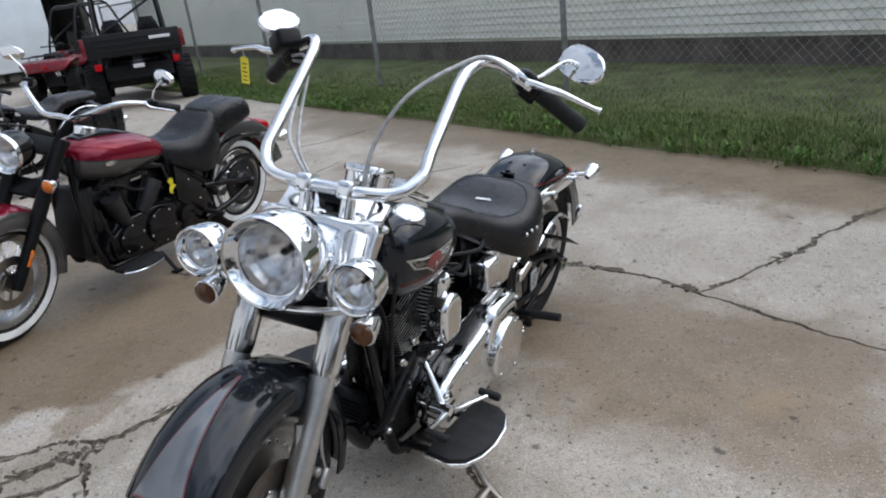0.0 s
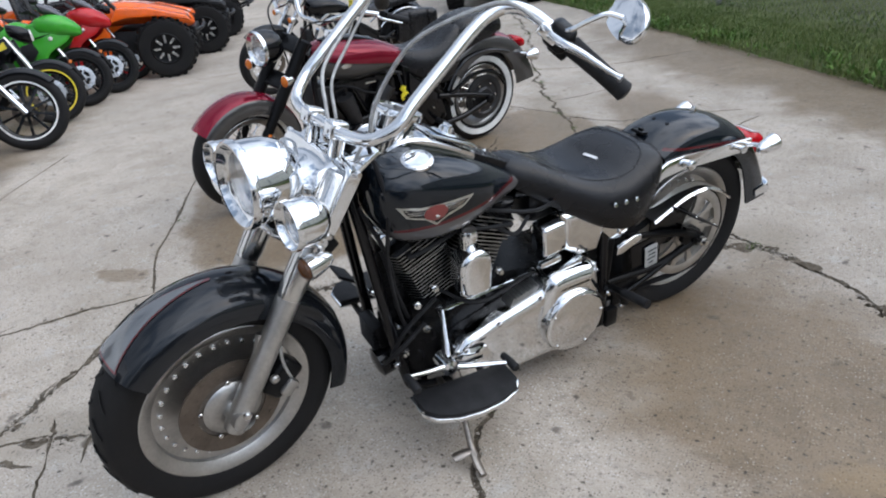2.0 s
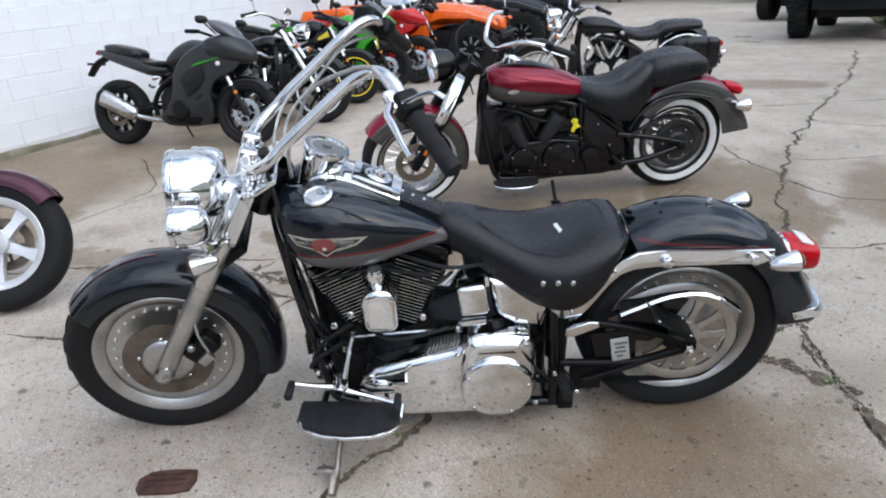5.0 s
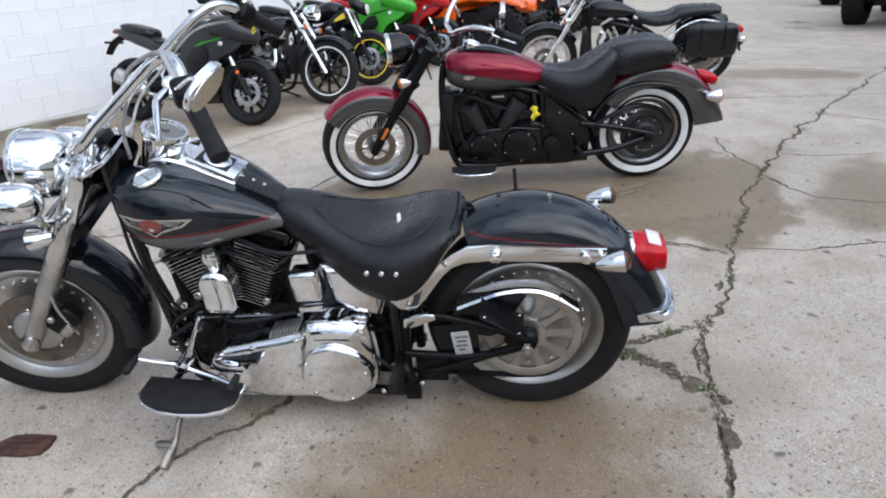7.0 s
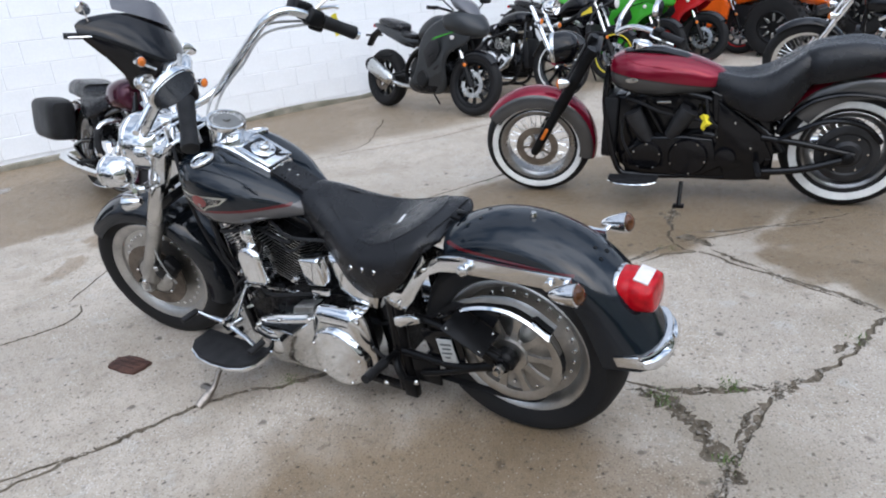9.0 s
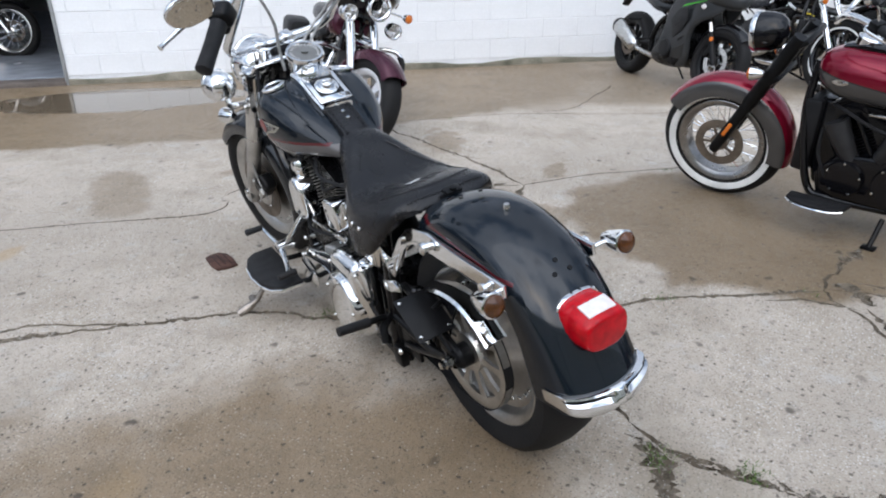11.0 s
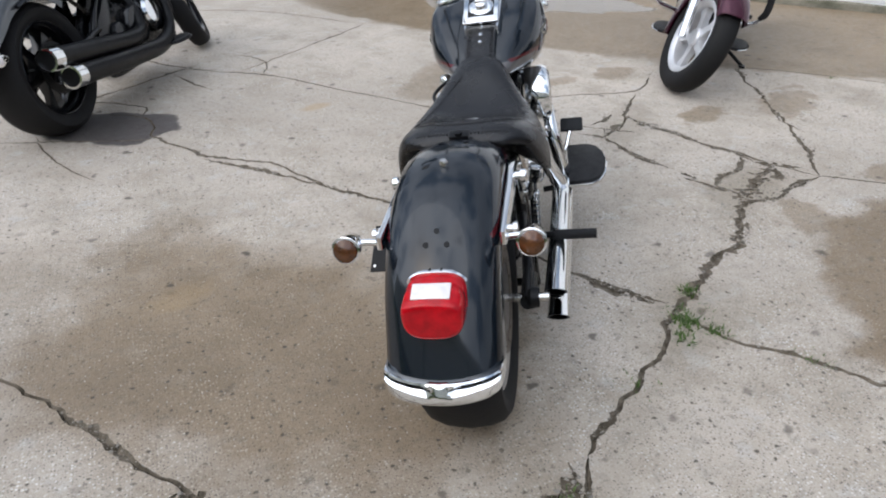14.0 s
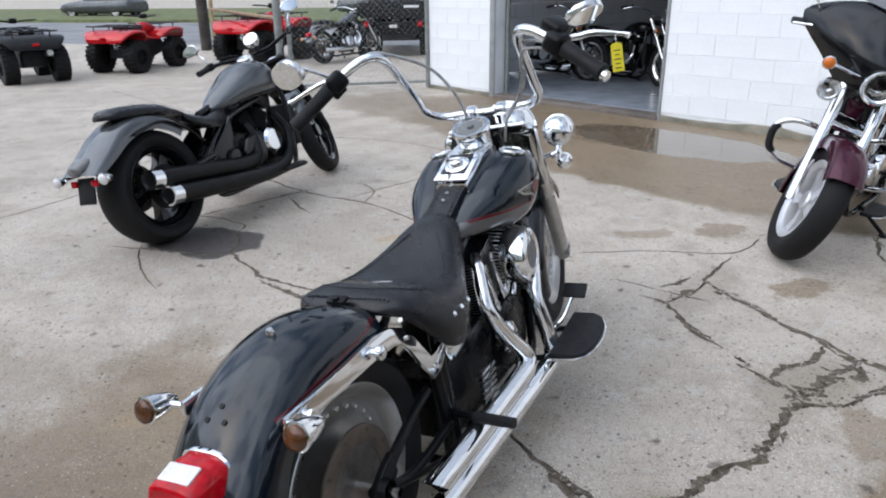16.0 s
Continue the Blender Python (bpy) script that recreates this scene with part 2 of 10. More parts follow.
LEATHER = material("black_leather", (0.0055, 0.0055, 0.0068), 0.23, 0.0, 0.2, 13, 300, bump=0.55, rvar=0.16, spec=0.36)
FINS = material("machined_fins", (0.40, 0.40, 0.39), 0.34, 0.9, 0.2, 30, 200)
CABLE = material("braided_cable", (0.42, 0.42, 0.41), 0.4, 0.6, 0.2, 40, 600, bump=0.5)
RED_LENS = material("red_lens", (0.44, 0.002, 0.008), 0.05, 0.0, 0.12, 45, 260, rvar=0.04, spec=0.3, second=(0.26, 0.001, 0.005))
WHITE_LENS = material("clear_lens", (0.70, 0.66, 0.65), 0.15, 0.0, 0.06, 60, 300, rvar=0.05)
AMBER = material("amber_lens", (0.62, 0.16, 0.02), 0.14, 0.0, 0.1, 30, 200, rvar=0.05)
SMOKE = material("smoked_lens", (0.085, 0.031, 0.010), 0.10, 0.0, 0.3, 40, 200, rvar=0.05)
WHITEWALL = material("whitewall", (0.74, 0.74, 0.72), 0.55, 0.0, 0.08, 12, 120)
YELLOW = material("yellow_tag", (0.86, 0.72, 0.03), 0.5, 0.0, 0.06, 30, 200)
INK = material("black_print", (0.02, 0.02, 0.02), 0.6)
REFLECTOR = material("lamp_reflector", (0.95, 0.95, 0.95), 0.13, 1.0, 0.12, 30, 90, rvar=0.1)
DIAL = material("gauge_face", (0.16, 0.16, 0.155), 0.45, 0.2, 0.1, 20, 200)
MIRROR = material("mirror_glass", (0.86, 0.88, 0.88), 0.02, 1.0, 0.02, 5, 50, rvar=0.01)
WHITE = material("white_mark", (0.75, 0.75, 0.74), 0.5)
GLASS = bpy.data.materials.new("lens_glass")
GLASS.use_nodes = True
_b = GLASS.node_tree.nodes["Principled BSDF"]
_b.inputs["Transmission Weight"].default_value, _b.inputs["Roughness"].default_value, _b.inputs["IOR"].default_value = 1.0, 0.02, 1.3


def paint(name, colour, flake=0.3, rough=0.25):
    return material(name, colour, 0.09, flake, 0.12, 5, 500, rvar=0.05, spec=0.5)


def two_tone(name, low, stripe, high, slope, base, width=0.008, tip=None, metal=0.25, span=None, y_from=None):
    """Paint that changes at a line across the side: height = base + slope * x, with a thin stripe on it."""
    mt = paint(name, high, metal)
    N, K = mt.node_tree.nodes, mt.node_tree.links
    b = N["Principled BSDF"]
    old = b.inputs["Base Color"].links[0].from_socket
    co = N.new("ShaderNodeTexCoord")
    sp = N.new("ShaderNodeSeparateXYZ")
    K.new(co.outputs["Object"], sp.inputs[0])
    h = N.new("ShaderNodeMath")
    h.operation = "MULTIPLY_ADD"
    h.inputs[1].default_value, h.inputs[2].default_value = -slope, -base
    K.new(sp.outputs["X"], h.inputs[0])
    d = N.new("ShaderNodeMath")
    d.operation = "ADD"
    K.new(h.outputs[0], d.inputs[0])
    K.new(sp.outputs["Z"], d.inputs[1])
    below = N.new("ShaderNodeMath")
    below.operation = "LESS_THAN"
    below.inputs[1].default_value = 0.0
    K.new(d.outputs[0], below.inputs[0])
    fac = below.outputs[0]
    if tip is not None:
        lim = N.new("ShaderNodeMath")
        lim.operation = "LESS_THAN"
        lim.inputs[1].default_value = tip
        K.new(sp.outputs["X"], lim.inputs[0])
        both = N.new("ShaderNodeMath")
        both.operation = "MULTIPLY"
        K.new(fac, both.inputs[0])
        K.new(lim.outputs[0], both.inputs[1])
        fac = both.outputs[0]
    m1 = N.new("ShaderNodeMix")
    m1.data_type = "RGBA"
    m1.inputs[7].default_value = (*low, 1)
    K.new(fac, m1.inputs[0])
    K.new(old, m1.inputs[6])
    ab = N.new("ShaderNodeMath")
    ab.operation = "ABSOLUTE"
    K.new(d.outputs[0], ab.inputs[0])
    on = N.new("ShaderNodeMath")
    on.operation = "LESS_THAN"
    on.inputs[1].default_value = width
    K.new(ab.outputs[0], on.inputs[0])
    m2 = N.new("ShaderNodeMix")
    m2.data_type = "RGBA"
    m2.inputs[7].default_value = (*stripe, 1)
    shown = on.outputs[0]
    for op, lim in (("GREATER_THAN", span[0]), ("LESS_THAN", span[1])) if span else ():
        ask, both = N.new("ShaderNodeMath"), N.new("ShaderNodeMath")
        ask.operation, both.operation = op, "MULTIPLY"
        ask.inputs[1].default_value = lim
        K.new(sp.outputs["X"], ask.inputs[0])
        K.new(ask.outputs[0], both.inputs[0])
        K.new(shown, both.inputs[1])
        shown = both.outputs[0]
    if y_from is not None:
        ay, ask, both = N.new("ShaderNodeMath"), N.new("ShaderNodeMath"), N.new("ShaderNodeMath")
        ay.operation, ask.operation, both.operation = "ABSOLUTE", "GREATER_THAN", "MULTIPLY"
        ask.inputs[1].default_value = y_from
        K.new(sp.outputs["Y"], ay.inputs[0])
        K.new(ay.outputs[0], ask.inputs[0])
        K.new(ask.outputs[0], both.inputs[0])
        K.new(shown, both.inputs[1])
        shown = both.outputs[0]
    K.new(shown, m2.inputs[0])
    K.new(m1.outputs[2], m2.inputs[6])
    K.new(m2.outputs[2], b.inputs["Base Color"])
    return mt

# ---- ground ----
WALL_AT, WALL_DIR = Vector((-2.65, -3.07)), Vector((-0.6266, 0.7794))          # foot of the white wall, at the doorway's edge
WALL_OUT = Vector((0.7794, 0.6266))                                           # out of the white wall, over the yard


def at_wall(along, out=0.0, z=0.0):
    p = WALL_AT + WALL_DIR * along + WALL_OUT * out
    return Vector((p.x, p.y, z))


def concrete(name, tint=(0.455, 0.396, 0.328)):
    mt = bpy.data.materials.new(name)
    mt.use_nodes = True
    N, K = mt.node_tree.nodes, mt.node_tree.links
    b = N["Principled BSDF"]
    co = N.new("ShaderNodeTexCoord")

    def noise_at(scale, detail=5, rough=0.55):
        n = N.new("ShaderNodeTexNoise")
        n.inputs["Scale"].default_value, n.inputs["Detail"].default_value, n.inputs["Roughness"].default_value = scale, detail, rough
        K.new(co.outputs["Object"], n.inputs["Vector"])
        return n.outputs["Fac"]

    def maths(op, a, c):
        n = N.new("ShaderNodeMath")
        n.operation = op
        for i, v in enumerate((a, c)):
            if isinstance(v, (int, float)):
                n.inputs[i].default_value = v
            else:
                K.new(v, n.inputs[i])
        return n.outputs[0]

    def step(v, lo, hi, a=0.0, c=1.0):
        n = N.new("ShaderNodeMapRange")
        n.interpolation_type = "SMOOTHSTEP"
        for i, q in enumerate((lo, hi, a, c)):
            n.inputs[i + 1].default_value = q
        K.new(v, n.inputs[0])
        return n.outputs[0]

    def blend(fac, a, c, kind="MIX"):
        n = N.new("ShaderNodeMix")
        n.data_type, n.blend_type = "RGBA", kind
        if isinstance(fac, (int, float)):
            n.inputs[0].default_value = fac
        else:
            K.new(fac, n.inputs[0])
        for i, v in ((6, a), (7, c)):
            if isinstance(v, tuple):
                n.inputs[i].default_value = (*v, 1)
            else:
                K.new(v, n.inputs[i])
        return n.outputs[2]

    big, mid, small, grit = noise_at(0.55, 4), noise_at(3.0, 6, 0.65), noise_at(22, 5, 0.6), noise_at(150, 3, 0.7)
    col = blend(step(big, 0.35, 0.65), tuple(c * 0.84 for c in tint), tuple(c * 1.08 for c in tint))
    col = blend(step(mid, 0.42, 0.7), col, (tint[0] * 0.74, tint[1] * 0.72, tint[2] * 0.68))
    col = blend(step(noise_at(1.2, 6, 0.7), 0.50, 0.74, 0, 0.6), col, (0.30, 0.255, 0.20))
    col = blend(step(small, 0.50, 0.72, 0, 0.6), col, (0.27, 0.24, 0.195))
    col = blend(step(noise_at(8, 5, 0.6), 0.56, 0.7, 0, 0.45), col, (0.46, 0.445, 0.42))
    col = blend(step(grit, 0.55, 0.67, 0, 0.5), col, (0.58, 0.545, 0.49))
    col = blend(step(grit, 0.45, 0.34, 0, 0.45), col, (0.17, 0.135, 0.115))
    col = blend(step(noise_at(60, 4, 0.7), 0.42, 0.30, 0, 0.6), col, (0.15, 0.135, 0.11))

    def cells(scale, near, far, lo, hi, seed=0.0):
        """Round grains: some cells only, picked by the cell's own colour."""
        warp = N.new("ShaderNodeVectorMath")
        warp.operation = "MULTIPLY_ADD"
        n2 = N.new("ShaderNodeTexNoise")
        n2.inputs["Scale"].default_value = scale * 2.2
        K.new(co.outputs["Object"], n2.inputs["Vector"])
        K.new(n2.outputs["Color"], warp.inputs[0])
        warp.inputs[1].default_value = (0.55 / scale,) * 3
        K.new(co.outputs["Object"], warp.inputs[2])
        v = N.new("ShaderNodeTexVoronoi")
        v.inputs["Scale"].default_value = scale
        v.voronoi_dimensions = "2D"
        K.new(warp.outputs[0], v.inputs["Vector"])
        sp = N.new("ShaderNodeSeparateColor")
        K.new(v.outputs["Color"], sp.inputs[0])
        return maths("MULTIPLY", step(v.outputs["Distance"], far, near), step(sp.outputs["Red"], lo, hi)), sp.outputs["Green"]

    # aggregate showing through: pale and dark stones, then open pits and oil spots
    worn = step(noise_at(2.6, 5, 0.6), 0.38, 0.64, 0.12, 1.0)
    pale, tone = cells(95, 0.20, 0.34, 0.60, 0.64)
    col = blend(maths("MULTIPLY", maths("MULTIPLY", pale, worn), step(tone, 0.1, 0.9, 0.3, 0.95)), col, (0.66, 0.63, 0.58))
    dark, tone = cells(120, 0.20, 0.34, 0.66, 0.70)
    col = blend(maths("MULTIPLY", dark, step(tone, 0.1, 0.9, 0.3, 0.9)), col, (0.12, 0.10, 0.08))
    hole, tone = cells(30, 0.10, 0.21, 0.68, 0.70)
    col = blend(maths("MULTIPLY", hole, step(tone, 0.2, 0.9, 0.35, 0.95)), col, (0.095, 0.08, 0.062))
    spot, tone = cells(7.5, 0.06, 0.17, 0.80, 0.83)
    pit = maths("MULTIPLY", spot, step(tone, 0.2, 0.9, 0.3, 0.95))
    col = blend(pit, col, (0.115, 0.098, 0.08))
    pit = maths("MAXIMUM", pit, maths("MAXIMUM", hole, dark))
    # wet ground: patches with ragged edges
    ragged = maths("MULTIPLY", maths("SUBTRACT", noise_at(2.2, 7, 0.62), 0.5), 1.5)
    frayed = maths("MULTIPLY", maths("SUBTRACT", noise_at(8.5, 6, 0.66), 0.5), 2.6)
    wet = None

    def patch(x, y, rx, ry, turn, soft, amount, torn=1.0):
        mp = N.new("ShaderNodeMapping")
        mp.vector_type = "TEXTURE"
        mp.inputs["Location"].default_value = (x, y, 0)
        mp.inputs["Rotation"].default_value = (0, 0, radians(turn))
        mp.inputs["Scale"].default_value = (rx, ry, 1000)
        K.new(co.outputs["Object"], mp.inputs["Vector"])
        ln = N.new("ShaderNodeVectorMath")
        ln.operation = "LENGTH"
        K.new(mp.outputs[0], ln.inputs[0])
        return step(maths("ADD", ln.outputs["Value"], maths("MULTIPLY", frayed if rx < 0.35 else ragged, torn)), 1.0 + soft, 1.0 - soft, 0.0, amount)

    for spec in ((-1.78, 3.7, 1.2, 0.88, 120, 0.06, 1.0, 0.45), (-0.92, 4.82, 0.85, 0.52, 140, 0.10, 0.95), (0.95, 2.49, 0.88, 0.55, 137, 0.38, 1.0, 1.15),
                 (1.5, 2.0, 0.6, 0.3, 120, 0.4, 0.35), (2.05, 5.05, 4.0, 0.74, 128.8, 0.22, 1.0), (-0.4, 7.9, 2.6, 0.7, 128, 0.3, 0.9),
                 (-3.4, 8.3, 0.75, 0.35, 40, 0.2, 0.7), (-3.0, -1.67, 4.2, 1.98, 128.8, 0.035, 1.0, 0.2), (-6.2, 2.3, 5.0, 1.75, 128.8, 0.12, 0.75, 0.2),
                 (-0.55, 0.2, 0.42, 0.18, 50, 0.15, 0.6), (-2.35, 1.35, 0.3, 0.12, 30, 0.2, 0.7),
                 (-1.25, 0.5, 0.2, 0.07, 0, 0.2, 0.7), (-0.2, -4.2, 1.6, 0.8, 128, 0.2, 0.7), (-0.42, 5.7, 0.7, 0.3, 120, 0.2, 0.8),
                 (-1.72, 0.48, 0.18, 0.1, 20, 0.15, 0.8), (-1.72, 1.34, 0.18, 0.09, 20, 0.15, 0.8), (-2.0, 2.29, 0.16, 0.07, 10, 0.15, 0.8), (-1.3, 2.52, 0.12, 0.16, 0, 0.2, 0.7)):
        p = patch(*spec)
        wet = p if wet is None else maths("MAXIMUM", wet, p)
    col = blend(wet, col, blend(1.0, col, (0.53, 0.45, 0.345), "MULTIPLY"))
    # pale stones, stronger where wet: their glint is painted into the colour
    glint, tone = cells(85, 0.10, 0.22, 0.84, 0.88)
    col = blend(maths("MULTIPLY", maths("MULTIPLY", glint, step(tone, 0.2, 0.9, 0.2, 1.0)), step(wet, 0.2, 0.8, 0.2, 0.6)), col, (0.66, 0.63, 0.57))
    # rusty smears
    for spec in ((1.12, 2.16, 0.10, 0.06, 30, 0.6, 0.17), (0.25, 0.42, 0.10, 0.04, 20, 0.6, 0.4)):
        col = blend(patch(*spec), col, (0.36, 0.23, 0.08))
    # dripped oil by the grey motorcycle, soil washed out beside the wide cracks
    col = blend(patch(1.36, 0.36, 0.36, 0.23, 160, 0.06, 0.88), col, (0.040, 0.033, 0.034))
    for spec in ((-1.25, 2.2, 0.30, 0.14, 25, 0.5, 0.45), (-1.2, 1.38, 0.25, 0.12, 40, 0.5, 0.4), (0.5, 3.5, 0.35, 0.16, 20, 0.5, 0.4), (-0.4, 2.9, 0.22, 0.16, 20, 0.5, 0.4), (-0.3, 4.5, 0.4, 0.12, 120, 0.5, 0.4), (-1.1, 5.5, 0.7, 0.14, 120, 0.5, 0.4)):
        col = blend(patch(*spec), col, (0.19, 0.155, 0.105))
    # a standing puddle before the doorway
    pool = patch(-2.36, -1.98, 1.15, 0.50, 128.8, 0.08, 1.0, 0.6)
    col = blend(maths("MULTIPLY", pool, 0.6), col, (0.10, 0.083, 0.062))
    K.new(col, b.inputs["Base Color"])
    K.new(maths("ADD", 0.5, maths("MULTIPLY", pool, 0.4)), b.inputs["Specular IOR Level"])
    dry = step(small, 0.3, 0.7, 0.85, 0.68)
    rough = maths("SUBTRACT", dry, maths("MULTIPLY", wet, 0.30))
    K.new(maths("MAXIMUM", maths("SUBTRACT", rough, maths("MULTIPLY", pool, 0.9)), 0.015), b.inputs["Roughness"])
    bp = N.new("ShaderNodeBump")
    bp.inputs["Distance"].default_value = 0.004
    K.new(maths("SUBTRACT", 0.55, maths("MULTIPLY", pool, 0.55)), bp.inputs["Strength"])
    K.new(maths("ADD", maths("ADD", grit, small), maths("MULTIPLY", pit, -0.8)), bp.inputs["Height"])
    K.new(bp.outputs[0], b.inputs["Normal"])
    return mt


CONCRETE = concrete("weathered_concrete")
DIRT = material("crack_dirt", (0.125, 0.104, 0.080), 0.95, 0, 0.5, 24, 190, bump=1.0, second=(0.040, 0.033, 0.022), spec=0.1)

# cracks and joints: width at the surface, waviness, and the line each one follows
CRACKS = []


def crack(width, wave, *line):
    CRACKS.append((width, wave, line))


crack(0.034, 0.03, (0.94, 0.97), (0.54, 1.39), (0.20, 1.83), (0.05, 2.18), (-0.12, 2.41), (-0.20, 2.56), (-0.38, 2.80))
crack(0.024, 0.02, (1.70, 2.30), (1.56, 2.49), (1.18, 3.01), (1.03, 3.22), (0.85, 3.36), (0.72, 3.465))
crack(0.034, 0.03, (1.18, 3.01), (1.50, 3.17), (1.90, 3.47), (2.33, 3.73), (3.3, 4.2))
crack(0.034, 0.03, (-2.53, 0.70), (-1.99, 1.75), (-1.67, 2.22))
crack(0.042, 0.04, (-1.67, 2.22), (-1.49, 2.25), (-1.35, 2.31), (-1.18, 2.31), (-1.04, 2.43), (-0.88, 2.57), (-0.65, 2.66), (-0.38, 2.85), (-0.04, 3.10), (0.24, 3.28))
crack(0.050, 0.012, (0.22, 3.27), (0.29, 3.40), (0.31, 3.60), (0.33, 3.76))
crack(0.100, 0.015, (0.27, 3.30), (0.36, 3.385), (0.47, 3.42), (0.58, 3.45), (0.70, 3.475))
crack(0.036, 0.02, (0.33, 3.76), (0.48, 3.635), (0.60, 3.535), (0.72, 3.465))
crack(0.034, 0.04, (0.34, 3.77), (0.19, 4.00), (-0.11, 4.36))
crack(0.040, 0.05, (-0.11, 4.36), (-0.48, 4.75), (-1.02, 5.45), (-1.91, 7.03), (-2.98, 9.27), (-4.2, 11.4))
crack(0.026, 0.02, (-0.38, 2.85), (-0.45, 3.03), (-0.60, 3.20), (-0.78, 3.51), (-0.95, 3.78))
crack(0.030, 0.03, (-1.37, 3.88), (-0.96, 3.79), (-0.72, 3.96), (-0.46, 4.13), (-0.12, 4.36))
crack(0.020, 0.03, (-0.97, 3.77), (-1.07, 4.25), (-1.2, 4.8))
crack(0.020, 0.02, (-0.15, 4.43), (0.02, 4.71), (0.14, 5.04), (0.4, 5.6))
crack(0.020, 0.03, (-0.93, 5.39), (-0.51, 5.33), (-0.22, 5.52), (0.3, 5.75))
crack(0.026, 0.03, (-1.85, 5.84), (-1.40, 5.60), (-1.02, 5.47))
crack(0.020, 0.012, (-0.74, 0.85), (-0.52, 0.87), (-0.05, 0.30), (0.45, -0.34), (0.85, -0.62), (1.7, -1.6), (3.0, -3.2))
crack(0.018, 0.015, (-0.76, 0.77), (-1.20, 0.77), (-1.60, 0.87), (-1.88, 0.64))
crack(0.022, 0.03, (0.41, 1.59), (0.63, 1.17), (0.91, 0.93), (1.14, 0.60), (1.13, 0.40), (1.20, 0.22), (1.40, 0.12))
crack(0.018, 0.02, (0.52, -0.49), (0.0, -0.95), (-0.57, -1.47))
crack(0.030, 0.012, (-1.30, 1.23), (-1.36, 1.45), (-1.43, 1.69), (-1.50, 1.82), (-1.55, 1.99), (-1.66, 2.20))
crack(0.030, 0.02, (-1.59, 0.90), (-1.45, 1.06), (-1.31, 1.20), (-1.16, 1.35), (-1.01, 1.45))
crack(0.022, 0.015, (-0.92, 1.34), (-1.01, 1.45), (-1.02, 1.64), (-1.06, 1.79), (-1.10, 1.91))
crack(0.026, 0.012, (-1.08, 2.00), (-1.10, 2.03), (-1.16, 2.14), (-1.19, 2.21), (-1.18, 2.31))
crack(0.095, 0.02, (-1.14, 2.26), (-1.22, 2.21), (-1.33, 2.18), (-1.48, 2.08))
crack(0.085, 0.02, (-1.02, 1.44), (-1.10, 1.39), (-1.20, 1.31))
crack(0.070, 0.02, (-1.33, 1.36), (-1.36, 1.45), (-1.40, 1.56))
crack(0.075, 0.02, (-0.98, 2.49), (-0.93, 2.53), (-0.88, 2.57))
crack(0.060, 0.02, (-0.20, 2.56), (-0.26, 2.66), (-0.34, 2.78))
crack(0.070, 0.02, (0.64, 3.50), (0.71, 3.47), (0.78, 3.42))
crack(0.060, 0.02, (0.30, 3.68), (0.34, 3.76), (0.28, 3.84))
crack(0.085, 0.02, (1.06, 3.16), (1.12, 3.09), (1.18, 3.02))
crack(0.075, 0.02, (1.56, 3.22), (1.66, 3.30), (1.74, 3.36))
crack(0.080, 0.02, (0.74, 3.45), (0.84, 3.38), (0.95, 3.29))
crack(0.018, 0.008, (-1.66, 2.20), (-2.06, 2.55), (-2.43, 3.00), (-3.2, 3.9), (-4.3, 5.2))
crack(0.010, 0.010, (-2.47, 0.79), (-2.67, 0.75), (-3.30, 1.45), (-3.76, 2.44), (-4.09, 2.88), (-4.62, 3.69))
crack(0.012, 0.02, (-3.45, 1.61), (-3.73, 1.85), (-4.30, 1.90), (-4.86, 1.91))
crack(0.010, 0.02, (-2.30, 1.18), (-2.10, 1.52), (-2.04, 1.78))
crack(0.008, 0.015, (1.72, 0.35), (1.66, 0.6), (1.55, 0.85), (1.42, 1.05))
crack(0.012, 0.02, (0.44, -0.33), (0.38, -0.62), (0.52, -0.86))
crack(0.012, 0.015, (3.4, 0.6), (2.6, -0.6), (2.1, -1.7), (1.5, -3.0))
crack(0.020, 0.02, (-1.0, 10.0), (-2.4, 7.6), (-3.3, 6.2), (-4.3, 5.2))
crack(0.010, 0.02, (-1.26, 5.84), (-1.05, 6.01), (-0.86, 6.40))
crack(0.010, 0.02, (-2.98, 7.10), (-2.63, 7.73))
crack(0.016, 0.02, (1.61, -0.15), (1.43, -0.12), (1.28, -0.02), (1.17, 0.07), (1.20, 0.22))
crack(0.014, 0.01, (1.90, 0.38), (1.67, 0.45), (1.40, 0.55), (1.14, 0.61))
crack(0.022, 0.02, (-2.9, 9.2), (-4.0, 8.6), (-5.3, 7.4), (-6.2, 6.4))
crack(0.020, 0.03, (-1.91, 7.03), (-1.2, 7.3), (-0.6, 7.9))
crack(0.016, 0.02, (1.55, -0.08), (1.42, -0.24), (1.24, -0.37), (1.01, -0.58), (0.82, -0.72))
crack(0.018, 0.03, (0.99, -0.53), (0.88, -0.32), (0.78, -0.11))
crack(0.012, 0.01, (4.4, -6.5), (3.2, -5.0), (1.5, -3.0), (0.2, -2.3), (-0.57, -1.47))
